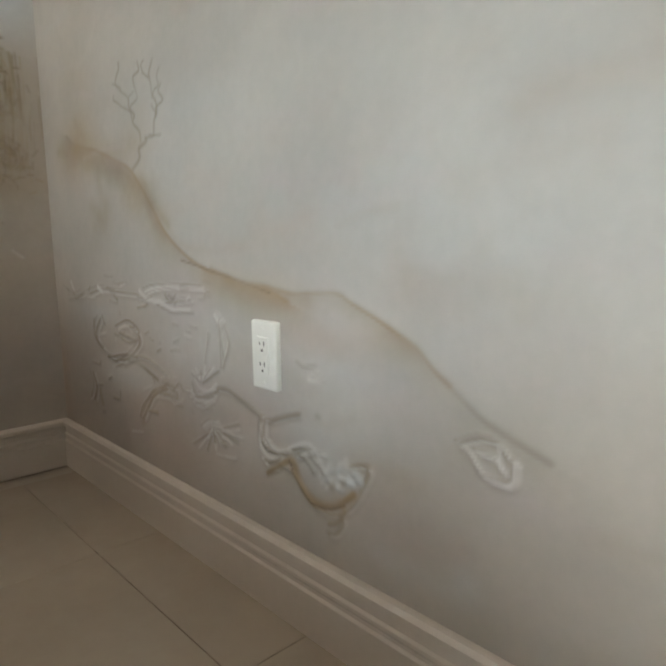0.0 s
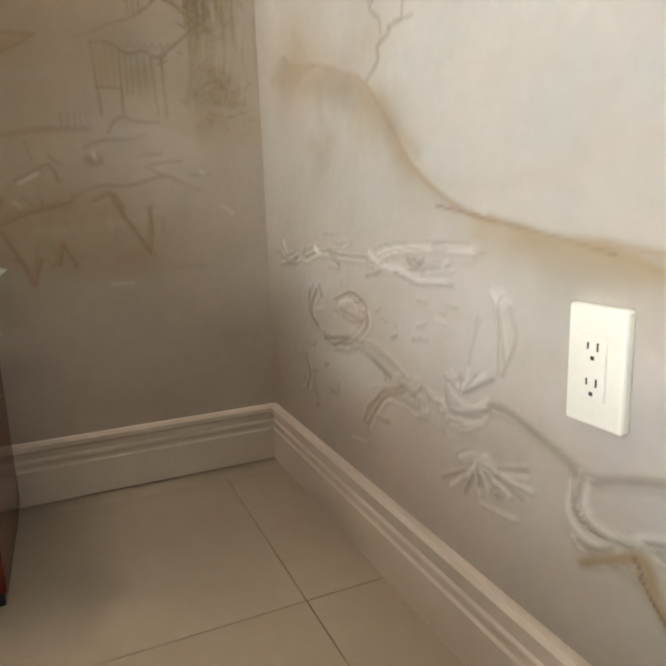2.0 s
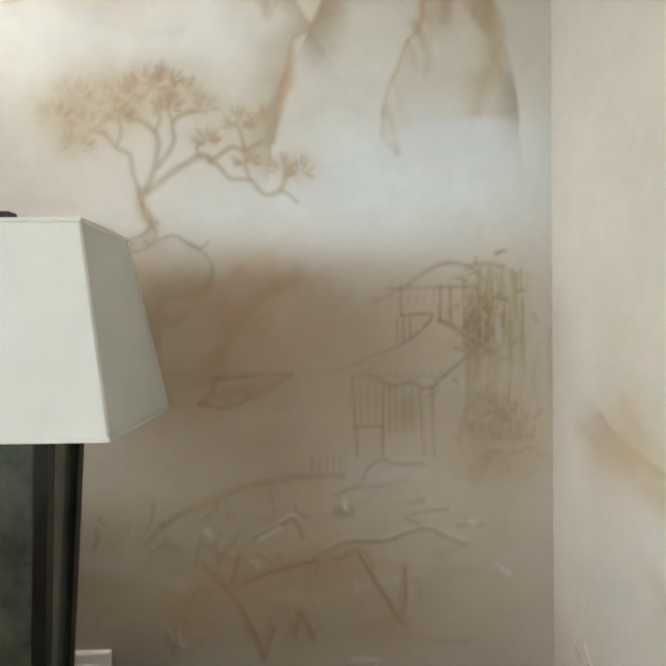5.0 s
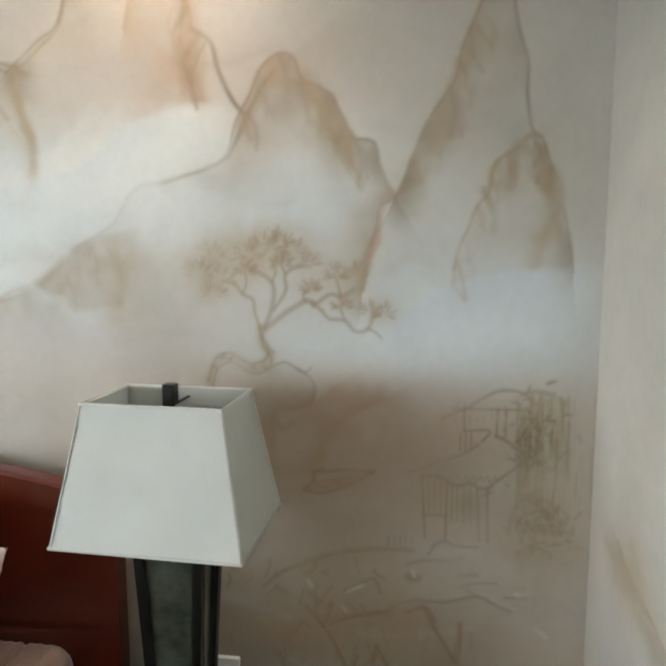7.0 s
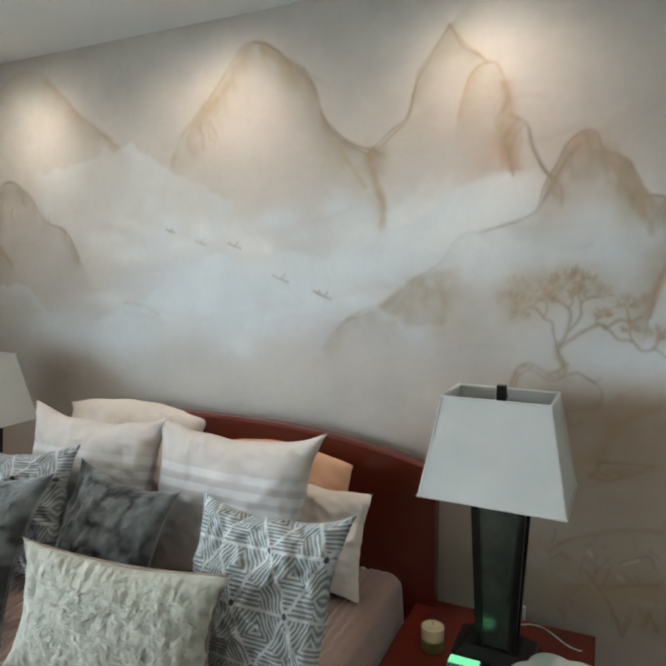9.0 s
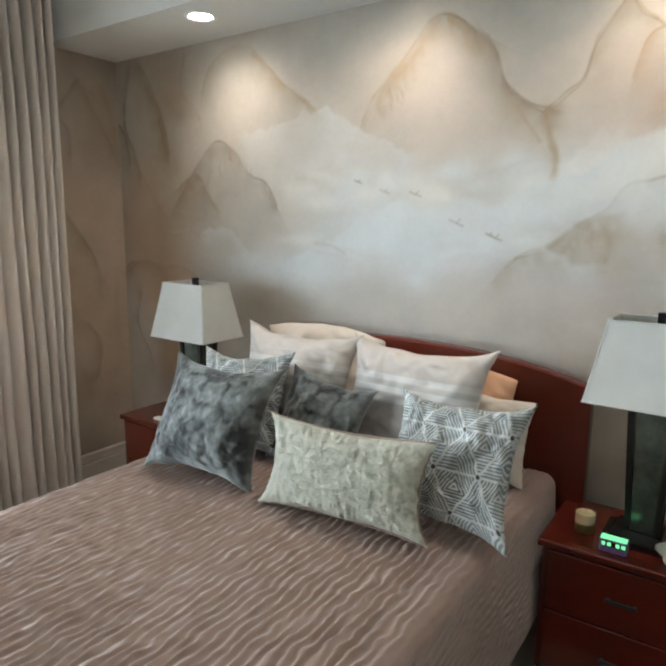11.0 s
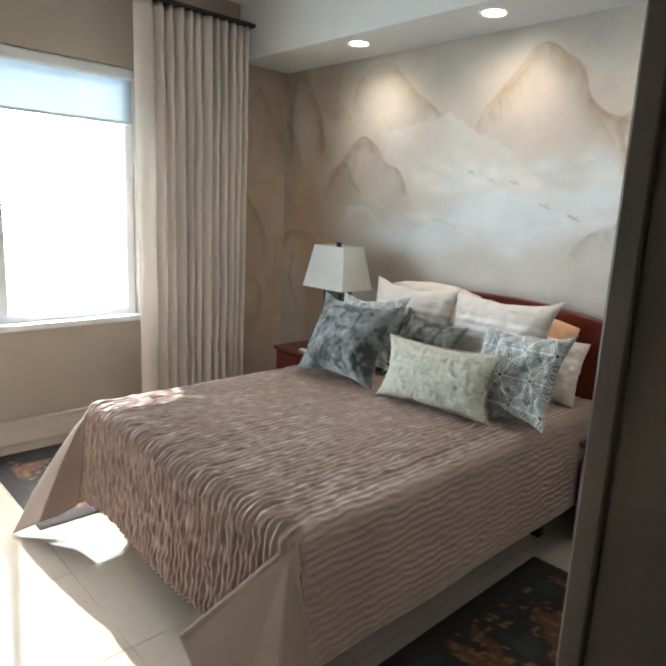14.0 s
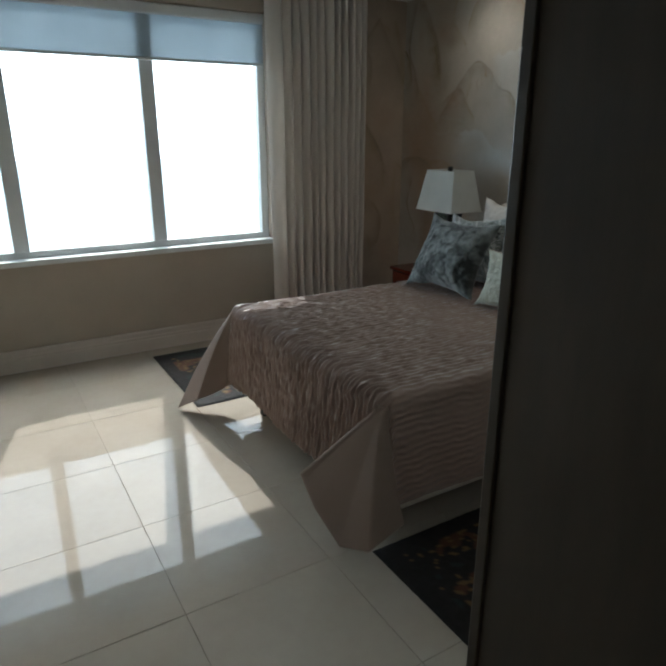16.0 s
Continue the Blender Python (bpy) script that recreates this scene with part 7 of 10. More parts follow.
    e.line([(1.366, 0.344), (1.372, 0.347)], 0.007, PALE, 0.45, relief=0.002)
    e.line([(1.309, 0.331), (1.317, 0.336)], 0.007, MIST, 0.45, relief=0.002)
    e.line([(1.342, 0.349), (1.347, 0.35)], 0.007, PALE, 0.45, relief=0.002)
    e.line([(1.352, 0.323), (1.348, 0.321)], 0.007, OCHRE, 0.45, relief=0.002)
    e.line([(1.347, 0.317), (1.345, 0.313)], 0.007, OCHRE, 0.45, relief=0.002)
    e.line([(1.363, 0.356), (1.361, 0.359)], 0.007, OCHRE, 0.45, relief=0.002)
    e.line([(1.309, 0.298), (1.307, 0.296)], 0.007, PALE, 0.45, relief=0.002)
    e.line([(1.325, 0.311), (1.326, 0.311)], 0.007, OCHRE, 0.45, relief=0.002)
    e.line([(1.337, 0.314), (1.341, 0.311)], 0.007, PALE, 0.45, relief=0.002)
    e.line([(1.366, 0.336), (1.361, 0.33)], 0.007, MIST, 0.45, relief=0.002)
    e.line([(1.346, 0.345), (1.352, 0.347)], 0.007, PALE, 0.45, relief=0.002)
    e.line([(1.3, 0.314), (1.303, 0.315)], 0.007, PALE, 0.45, relief=0.002)
    e.line([(1.352, 0.34), (1.346, 0.339)], 0.007, OCHRE, 0.45, relief=0.002)
    e.line([(1.357, 0.356), (1.359, 0.362)], 0.007, PALE, 0.45, relief=0.002)
    e.line([(1.335, 0.312), (1.331, 0.313)], 0.007, MIST, 0.45, relief=0.002)
    e.line([(1.315, 0.337), (1.316, 0.343)], 0.007, PALE, 0.45, relief=0.002)
    e.line([(1.364, 0.35), (1.36, 0.346)], 0.007, PALE, 0.45, relief=0.002)
    e.line([(1.316, 0.302), (1.324, 0.306)], 0.007, OCHRE, 0.45, relief=0.002)
    e.line([(1.357, 0.343), (1.364, 0.344)], 0.007, MIST, 0.45, relief=0.002)
    e.line([(1.34, 0.313), (1.34, 0.314)], 0.007, PALE, 0.45, relief=0.002)
    e.line([(1.362, 0.343), (1.358, 0.343)], 0.007, PALE, 0.45, relief=0.002)
    e.line([(1.291, 0.313), (1.292, 0.319)], 0.007, PALE, 0.45, relief=0.002)
    e.line([(1.295, 0.306), (1.295, 0.303)], 0.007, PALE, 0.45, relief=0.002)
    e.line([(1.338, 0.339), (1.338, 0.338)], 0.007, MIST, 0.45, relief=0.002)
    e.line([(1.364, 0.351), (1.363, 0.35)], 0.007, PALE, 0.45, relief=0.002)
    e.line([(1.304, 0.328), (1.309, 0.327)], 0.007, PALE, 0.45, relief=0.002)
    e.line([(1.314, 0.325), (1.319, 0.332)], 0.007, PALE, 0.45, relief=0.002)
    e.line([(1.315, 0.331), (1.321, 0.336)], 0.007, PALE, 0.45, relief=0.002)
    e.line([(1.344, 0.327), (1.337, 0.322)], 0.007, PALE, 0.45, relief=0.002)
    e.line([(1.343, 0.343), (1.349, 0.341)], 0.007, MIST, 0.45, relief=0.002)
    e.line([(1.318, 0.315), (1.325, 0.319)], 0.007, PALE, 0.45, relief=0.002)
    e.line([(1.351, 0.354), (1.359, 0.359)], 0.007, PALE, 0.45, relief=0.002)
    e.line([(0.891, 0.374), (0.905, 0.373)], 0.00538, SHADOW, 0.4, relief=0.002)
    e.line([(0.648, 0.373), (0.6, 0.356)], 0.00347, PALE, 0.4, relief=0.002)
    e.line([(0.659, 0.397), (0.666, 0.387)], 0.00551, SHADOW, 0.4, relief=0.002)
    e.line([(0.705, 0.405), (0.726, 0.41)], 0.00373, PALE, 0.4, relief=0.002)
    e.line([(0.911, 0.365), (0.935, 0.369)], 0.00336, SHADOW, 0.4, relief=0.002)
    e.line([(0.49, 0.629), (0.536, 0.634)], 0.00402, SHADOW, 0.4, relief=0.002)
    e.line([(0.949, 0.651), (0.919, 0.652)], 0.00351, SHADOW, 0.4, relief=0.002)
    e.line([(0.926, 0.614), (0.899, 0.612)], 0.0042, SHADOW, 0.4, relief=0.002)
    e.line([(0.497, 0.62), (0.533, 0.63)], 0.00314, PALE, 0.4, relief=0.002)
    e.line([(0.321, 0.582), (0.265, 0.58)], 0.00347, PALE, 0.4, relief=0.002)
    e.line([(0.573, 0.521), (0.55, 0.516)], 0.00217, INK, 0.4, relief=0.002)
    e.line([(0.86, 0.52), (0.831, 0.523)], 0.00414, PALE, 0.4, relief=0.002)
    e.line([(0.76, 0.48), (0.787, 0.486)], 0.00305, UMBER, 0.4, relief=0.002)
    e.line([(0.705, 0.495), (0.708, 0.49)], 0.00308, SHADOW, 0.4, relief=0.002)
    e.line([(0.595, 0.571), (0.64, 0.578)], 0.004, INK, 0.4, relief=0.002)
    e.line([(0.792, 0.59), (0.806, 0.6)], 0.00442, UMBER, 0.4, relief=0.002)
    e.line([(0.852, 0.607), (0.862, 0.614)], 0.00556, PALE, 0.4, relief=0.002)
    e.line([(0.886, 0.546), (0.855, 0.548)], 0.00311, UMBER, 0.4, relief=0.002)
    e.line([(0.321, 0.249), (0.333, 0.246)], 0.006, UMBER, 0.4, relief=0.002)
    e.line([(0.65, 0.515), (0.627, 0.506)], 0.00292, INK, 0.4, relief=0.002)
    e.line([(0.947, 0.629), (0.924, 0.624)], 0.00341, INK, 0.4, relief=0.002)
    e.line([(0.413, 0.615), (0.462, 0.61)], 0.00414, INK, 0.4, relief=0.002)
    e.line([(0.731, 0.372), (0.721, 0.363)], 0.00507, SHADOW, 0.4, relief=0.002)
    e.line([(0.786, 0.415), (0.766, 0.414)], 0.00365, PALE, 0.4, relief=0.002)
    e.line([(0.502, 0.493), (0.507, 0.5)], 0.0043, INK, 0.4, relief=0.002)
    e.line([(0.801, 0.35), (0.773, 0.346)], 0.00372, INK, 0.4, relief=0.002)
    e.line([(0.848, 0.347), (0.841, 0.355)], 0.00588, SHADOW, 0.4, relief=0.002)
    e.line([(0.492, 0.625), (0.454, 0.632)], 0.00311, SHADOW, 0.4, relief=0.002)
    e.line([(0.422, 0.579), (0.475, 0.575)], 0.00388, SHADOW, 0.4, relief=0.002)
    e.line([(0.654, 0.585), (0.636, 0.576)], 0.00446, UMBER, 0.4, relief=0.002)
    e.line([(0.776, 0.546), (0.801, 0.545)], 0.00432, SHADOW, 0.4, relief=0.002)
    e.line([(0.327, 0.389), (0.33, 0.398)], 0.00503, SHADOW, 0.4, relief=0.002)
    e.line([(0.331, 0.327), (0.282, 0.318)], 0.00515, UMBER, 0.4, relief=0.002)
    e.line([(0.775, 0.501), (0.803, 0.511)], 0.00337, UMBER, 0.4, relief=0.002)
    e.line([(0.926, 0.635), (0.907, 0.632)], 0.00353, PALE, 0.4, relief=0.002)
    e.line([(0.32, 0.235), (0.318, 0.244)], 0.00273, INK, 0.4, relief=0.002)
    e.line([(0.265, 0.278), (0.234, 0.263)], 0.00421, PALE, 0.4, relief=0.002)
    e.line([(0.569, 0.458), (0.527, 0.458)], 0.00469, PALE, 0.4, relief=0.002)
    e.line([(0.407, 0.303), (0.445, 0.303)], 0.00558, UMBER, 0.4, relief=0.002)
    e.line([(0.71, 0.477), (0.691, 0.469)], 0.00398, INK, 0.4, relief=0.002)
    e.line([(0.907, 0.444), (0.88, 0.438)], 0.00369, INK, 0.4, relief=0.002)
    e.line([(0.281, 0.599), (0.292, 0.613)], 0.00322, INK, 0.4, relief=0.002)
    e.line([(0.44, 0.488), (0.467, 0.486)], 0.00497, UMBER, 0.4, relief=0.002)
    e.line([(0.397, 0.647), (0.451, 0.646)], 0.00325, INK, 0.4, relief=0.002)
    e.line([(0.713, 0.592), (0.752, 0.589)], 0.00533, PALE, 0.4, relief=0.002)
    e.line([(0.821, 0.635), (0.856, 0.641)], 0.00431, UMBER, 0.4, relief=0.002)
    e.line([(0.678, 0.602), (0.65, 0.595)], 0.00231, INK, 0.4, relief=0.002)
    e.line([(0.446, 0.466), (0.449, 0.475)], 0.00354, PALE, 0.4, relief=0.002)
    e.line([(0.823, 0.626), (0.859, 0.63)], 0.00378, SHADOW, 0.4, relief=0.002)
    e.line([(0.399, 0.6), (0.451, 0.6)], 0.00451, PALE, 0.4, relief=0.002)
    e.line([(0.382, 0.482), (0.336, 0.474)], 0.00511, PALE, 0.4, relief=0.002)
    e.line([(0.483, 0.554), (0.484, 0.546)], 0.00357, SHADOW, 0.4, relief=0.002)
    e.line([(0.76, 0.479), (0.805, 0.487)], 0.00537, SHADOW, 0.4, relief=0.002)
    e.line([(0.673, 0.495), (0.652, 0.498)], 0.00236, INK, 0.4, relief=0.002)
    e.line([(0.948, 0.621), (0.924, 0.62)], 0.00357, SHADOW, 0.4, relief=0.002)
    e.line([(0.432, 0.394), (0.493, 0.412)], 0.0031, SHADOW, 0.4, relief=0.002)
    e.line([(0.837, 0.535), (0.855, 0.533)], 0.00288, INK, 0.4, relief=0.002)
    e.line([(0.403, 0.361), (0.38, 0.351)], 0.00389, INK, 0.4, relief=0.002)
    e.line([(0.45, 0.313), (0.453, 0.329)], 0.00367, INK, 0.4, relief=0.002)
    e.line([(0.267, 0.386), (0.324, 0.387)], 0.00498, SHADOW, 0.4, relief=0.002)
    e.wash(0.602, 0.466, 0.16, 0.09, SHADOW, 0.35, 0.6)
    e.wash(0.763, 0.379, 0.1, 0.05, SHADOW, 0.3, 0.6)
    e.wash(1.322, 0.324, 0.07, 0.04, MIST, 0.3, 0.6)
    e.wash(0.872, 0.503, 0.12, 0.06, MIST, 0.4, 0.6)
    e.wash(1.438, 0.893, 1, 0.5, COOL, 0.55, 0.3)
    e.wash(1.589, 0.764, 0.4, 0.2, MIST, 0.3, 0.6)
    # branches beside the curtain
    w.wash(-0.183, 1.943, 0.3, 0.9, SHADOW, 0.3, 0.6)
    w.wash(-0.261, 1.873, 0.2, 0.18, ROSE, 0.35, 0.6)
    w.line([(-0.43, 2.249), (-0.351, 2.379), (-0.276, 2.457), (-0.177, 2.423)], 0.014, OCHRE, 0.42, fade=0.04)
    w.line([(-0.118, 2.479), (-0.049, 2.273), (-0.019, 2.022)], 0.022, OCHRE, 0.42, fade=0.04)
    w.line([(-0.42, 1.675), (-0.333, 1.521), (-0.228, 1.329), (-0.203, 1.162)], 0.016, OCHRE, 0.42, fade=0.04)
    w.line([(-0.08, 1.295), (-0.093, 1.023), (-0.065, 0.813)], 0.02, OCHRE, 0.42, fade=0.04)
    w.line([(-0.356, 0.701), (-0.312, 0.559)], 0.03, OCHRE, 0.42, fade=0.04)
    w.line([(-0.082, 1.362), (0.007, 1.294)], 0.02, OCHRE, 0.42, fade=0.04)
    n.line([(-4.268, 2.345), (-4.113, 2.211), (-4.065, 2.034)], 0.012, MOSS, 0.6, fade=0.07)
    n.line([(-3.776, 2.265), (-3.705, 2.06)], 0.012, MOSS, 0.6, fade=0.07)
    n.line([(-3.671, 1.732), (-3.547, 1.872), (-3.44, 1.992), (-3.296, 2.105), (-3.17, 2.065), (-3.042, 1.92), (-2.923, 1.868), (-2.848, 1.751)], 0.009, UMBER, 0.6, fade=0.07)
    n.line([(-3.593, 1.873), (-3.459, 1.932), (-3.389, 1.856)], 0.01, UMBER, 0.6, fade=0.07)
    n.line([(-4.212, 1.309), (-4.076, 1.397), (-3.814, 1.393)], 0.012, UMBER, 0.6, fade=0.07)
    n.line([(-4.262, 1.037), (-4.172, 0.896), (-4.224, 0.671)], 0.02, OCHRE, 0.6, fade=0.07)
    n.line([(-4.016, 1.202), (-4.063, 0.988), (-3.948, 0.792)], 0.012, UMBER, 0.6, fade=0.07)
    n.line([(-3.937, 1.94), (-3.829, 1.778), (-3.727, 1.683)], 0.01, OCHRE, 0.6, fade=0.07)
    # brown patches that darken the bed wall near the curtain
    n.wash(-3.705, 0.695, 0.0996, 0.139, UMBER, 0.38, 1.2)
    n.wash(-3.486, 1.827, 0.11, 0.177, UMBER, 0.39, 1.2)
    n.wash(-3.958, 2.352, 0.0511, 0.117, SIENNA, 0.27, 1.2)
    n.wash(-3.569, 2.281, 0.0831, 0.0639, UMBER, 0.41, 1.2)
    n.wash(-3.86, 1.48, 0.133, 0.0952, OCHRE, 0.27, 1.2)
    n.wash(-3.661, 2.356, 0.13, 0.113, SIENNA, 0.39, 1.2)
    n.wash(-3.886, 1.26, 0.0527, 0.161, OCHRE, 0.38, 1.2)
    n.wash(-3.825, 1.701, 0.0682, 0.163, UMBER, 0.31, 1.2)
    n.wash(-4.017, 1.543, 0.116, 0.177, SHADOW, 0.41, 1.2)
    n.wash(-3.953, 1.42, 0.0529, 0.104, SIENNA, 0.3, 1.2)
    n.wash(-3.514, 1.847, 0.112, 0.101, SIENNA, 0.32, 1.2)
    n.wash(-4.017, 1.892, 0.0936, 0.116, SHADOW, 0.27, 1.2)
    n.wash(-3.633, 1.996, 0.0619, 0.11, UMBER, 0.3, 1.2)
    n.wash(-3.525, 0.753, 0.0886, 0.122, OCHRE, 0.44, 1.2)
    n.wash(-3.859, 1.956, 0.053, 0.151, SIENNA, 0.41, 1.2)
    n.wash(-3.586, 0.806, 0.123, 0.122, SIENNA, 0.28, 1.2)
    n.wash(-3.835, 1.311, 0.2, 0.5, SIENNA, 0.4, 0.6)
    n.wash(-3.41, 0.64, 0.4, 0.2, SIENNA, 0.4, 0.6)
    w.line([(-0.405, 1.706), (-0.337, 1.582), (-0.255, 1.47), (-0.164, 1.264)], 0.008, UMBER, 0.6, fade=0.06)
    w.line([(-0.441, 2.268), (-0.365, 2.188), (-0.355, 2.036)], 0.012, UMBER, 0.6, fade=0.06)
    w.line([(-0.309, 1.007), (-0.224, 0.866), (-0.263, 0.662)], 0.014, UMBER, 0.6, fade=0.06)
    w.wash(-0.335, 1.528, 0.111, 0.167, OCHRE, 0.29, 1.2)
    w.wash(-0.247, 1.72, 0.104, 0.124, SIENNA, 0.32, 1.2)
    w.wash(-0.392, 2.185, 0.076, 0.18, ROSE, 0.29, 1.2)
    w.wash(-0.205, 2.127, 0.0785, 0.147, SHADOW, 0.44, 1.2)
    w.wash(-0.443, 1.725, 0.0588, 0.187, SHADOW, 0.35, 1.2)
    w.wash(-0.127, 1.465, 0.104, 0.128, ROSE, 0.43, 1.2)
    w.wash(-0.352, 1.085, 0.0773, 0.0982, SIENNA, 0.3, 1.2)
    w.wash(-0.457, 1.329, 0.0928, 0.198, SIENNA, 0.41, 1.2)
    w.wash(-0.181, 0.545, 0.0561, 0.177, SIENNA, 0.29, 1.2)
    w.wash(-0.342, 0.553, 0.107, 0.0942, SHADOW, 0.3, 1.2)
    w.wash(-0.429, 1.54, 0.115, 0.147, SHADOW, 0.34, 1.2)
    w.wash(-0.182, 1.361, 0.101, 0.196, ROSE, 0.43, 1.2)
    e.wash(1.269, 0.628, 0.105, 0.0392, LILAC, 0.2, 1.3)
    e.wash(1.129, 0.246, 0.0784, 0.045, ROSE, 0.28, 1.3)
    e.wash(0.438, 0.043, 0.077, 0.0505, LILAC, 0.28, 1.3)
    e.wash(0.886, 0.377, 0.0412, 0.0598, LILAC, 0.27, 1.3)
    e.wash(0.731, 0.337, 0.0799, 0.0279, ROSE, 0.32, 1.3)
    e.wash(1.323, 0.561, 0.0942, 0.0338, ROSE, 0.27, 1.3)
    e.wash(1.004, 0.133, 0.112, 0.0218, LILAC, 0.26, 1.3)
    e.wash(1.402, 0.276, 0.0957, 0.0302, ROSE, 0.2, 1.3)
    e.wash(1.441, 0.605, 0.0678, 0.0309, MIST, 0.27, 1.3)
    e.wash(0.625, 0.134, 0.0994, 0.0236, MIST, 0.25, 1.3)
    e.wash(0.533, -0.052, 0.0621, 0.0354, ROSE, 0.26, 1.3)
    e.wash(1.506, 0.657, 0.083, 0.0434, ROSE, 0.18, 1.3)
    e.wash(0.732, 0.233, 0.137, 0.0393, ROSE, 0.29, 1.3)
    e.wash(1.082, 0.344, 0.0761, 0.0514, MIST, 0.17, 1.3)
    e.wash(1.356, 0.599, 0.0678, 0.046, MIST, 0.29, 1.3)
    e.wash(0.864, 0.61, 0.0839, 0.0413, LILAC, 0.27, 1.3)
    e.wash(0.02, 0.367, 0.0709, 0.0355, ROSE, 0.27, 1.3)
    e.wash(1.566, 0.576, 0.0896, 0.0491, MIST, 0.19, 1.3)
    e.wash(1.681, 0.388, 0.0942, 0.0352, LILAC, 0.28, 1.3)
    e.wash(0.868, 0.113, 0.0535, 0.0247, LILAC, 0.19, 1.3)
    e.wash(0.838, 0.492, 0.0575, 0.0254, ROSE, 0.3, 1.3)
    e.wash(1.461, 0.256, 0.13, 0.039, ROSE, 0.23, 1.3)
    e.wash(1.397, 0.508, 0.12, 0.0413, LILAC, 0.26, 1.3)
    e.wash(1.271, 0.367, 0.0866, 0.0508, MIST, 0.25, 1.3)
    e.wash(1.44, 0.588, 0.0427, 0.0298, ROSE, 0.28, 1.3)
    e.wash(1.665, 0.555, 0.0899, 0.0301, LILAC, 0.21, 1.3)
    e.wash(1.085, 0.371, 0.0984, 0.0223, ROSE, 0.18, 1.3)
    e.wash(1.147, 0.442, 0.0504, 0.0556, LILAC, 0.21, 1.3)
    e.wash(1.22, 0.461, 0.0728, 0.0381, LILAC, 0.15, 1.3)
    e.wash(1.47, 0.468, 0.104, 0.0456, ROSE, 0.24, 1.3)
    e.wash(0.527, 0.503, 0.0931, 0.0362, ROSE, 0.17, 1.3)
    e.wash(1.312, 0.57, 0.114, 0.0301, ROSE, 0.24, 1.3)
    e.wash(1.324, 0.516, 0.111, 0.0201, MIST, 0.22, 1.3)
    e.wash(1.372, 0.283, 0.0438, 0.0417, LILAC, 0.15, 1.3)
    e.wash(0.205, 0.292, 0.2, 0.3, SIENNA, 0.25, 0.6)
    e.wash(0.676, 0.249, 0.3, 0.12, ROSE, 0.35, 0.6)
    e.line([(1.132, 0.277), (1.208, 0.323), (1.232, 0.291), (1.266, 0.264), (1.31, 0.266), (1.35, 0.285), (1.376, 0.307)], 0.009, OCHRE, 0.8, relief=0.002)
    e.line([(1.202, 0.324), (1.226, 0.289), (1.261, 0.26), (1.309, 0.26), (1.352, 0.28)], 0.00288, INK, 0.7)
    e.line([(1.344, 0.275), (1.353, 0.266), (1.332, 0.242), (1.311, 0.233)], 0.007, OCHRE, 0.75, relief=0.002)
    e.line([(0.267, 1.01), (0.414, 0.976), (0.521, 0.942), (0.599, 0.913), (0.68, 0.842), (0.761, 0.758), (0.847, 0.706), (0.932, 0.674), (1.004, 0.663), (1.073, 0.649), (1.143, 0.643), (1.21, 0.623)], 0.006, OCHRE, 0.6, fade=0.03)
    e.line([(0.954, 0.675), (1.048, 0.656), (1.132, 0.649), (1.221, 0.639), (1.301, 0.643), (1.343, 0.642), (1.372, 0.629), (1.419, 0.612), (1.471, 0.591), (1.508, 0.573), (1.536, 0.545), (1.566, 0.525)], 0.006, OCHRE, 0.55, fade=0.025)
    e.line([(0.831, 0.694), (0.986, 0.667), (1.077, 0.652), (1.158, 0.636)], 0.00288, INK, 0.45)
    e.wash(0.266, 1.008, 0.035, 0.035, OCHRE, 0.4, 1.3)
    e.wash(0.339, 0.959, 0.035, 0.035, OCHRE, 0.4, 1.3)
    e.wash(0.409, 0.931, 0.035, 0.035, UMBER, 0.4, 1.3)
    e.wash(0.476, 0.921, 0.035, 0.035, UMBER, 0.4, 1.3)
    e.wash(0.539, 0.906, 0.035, 0.035, UMBER, 0.4, 1.3)
    e.wash(0.593, 0.85, 0.035, 0.035, OCHRE, 0.4, 1.3)
    e.wash(0.651, 0.868, 0.035, 0.035, OCHRE, 0.4, 1.3)
    e.wash(0.699, 0.822, 0.035, 0.035, UMBER, 0.4, 1.3)
    e.rgb *= 0.9
    # cloud banks with lumpy edges between the peaks
    n.bank([(-2.95, 1.40), (-2.81, 1.465), (-2.64, 1.508), (-2.475, 1.56), (-2.30, 1.69), (-2.11, 1.75), (-1.90, 1.73), (-1.806, 1.773), (-1.65, 1.741), (-1.49, 1.80), (-1.31, 1.855), (-1.20, 1.94), (-1.04, 2.0), (-0.87, 1.985)], 0.16, MIST, 0.75)
    n.bank([(-3.15, 2.12), (-2.84, 2.165), (-2.68, 2.21), (-2.53, 2.20), (-2.36, 2.12), (-2.21, 2.06), (-2.07, 2.0), (-1.96, 1.95)], 0.28, MIST, 0.5, 0.04)
    n.bank([(-3.50, 1.55), (-3.35, 1.62), (-3.20, 1.63), (-3.05, 1.52), (-2.90, 1.45)], 0.12, MIST, 0.55)
    n.bank([(-1.12, 1.96), (-1.055, 1.992), (-0.957, 1.996), (-0.86, 1.975)], 0.11, PALE, 0.6, 0.012)
    n.bank([(-1.95, 1.50), (-1.70, 1.55), (-1.55, 1.50), (-1.40, 1.47), (-1.20, 1.46), (-1.05, 1.42)], 0.12, LILAC, 0.35)
    n.bank([(-1.60, 1.62), (-1.45, 1.60), (-1.30, 1.50), (-1.15, 1.52)], 0.07, MIST, 0.5)
    n.bank([(-0.55, 1.44), (-0.449, 1.50), (-0.399, 1.541), (-0.349, 1.562), (-0.281, 1.592), (-0.19, 1.602), (-0.02, 1.61)], 0.13, (0.56, 0.60, 0.65), 0.65, 0.02)
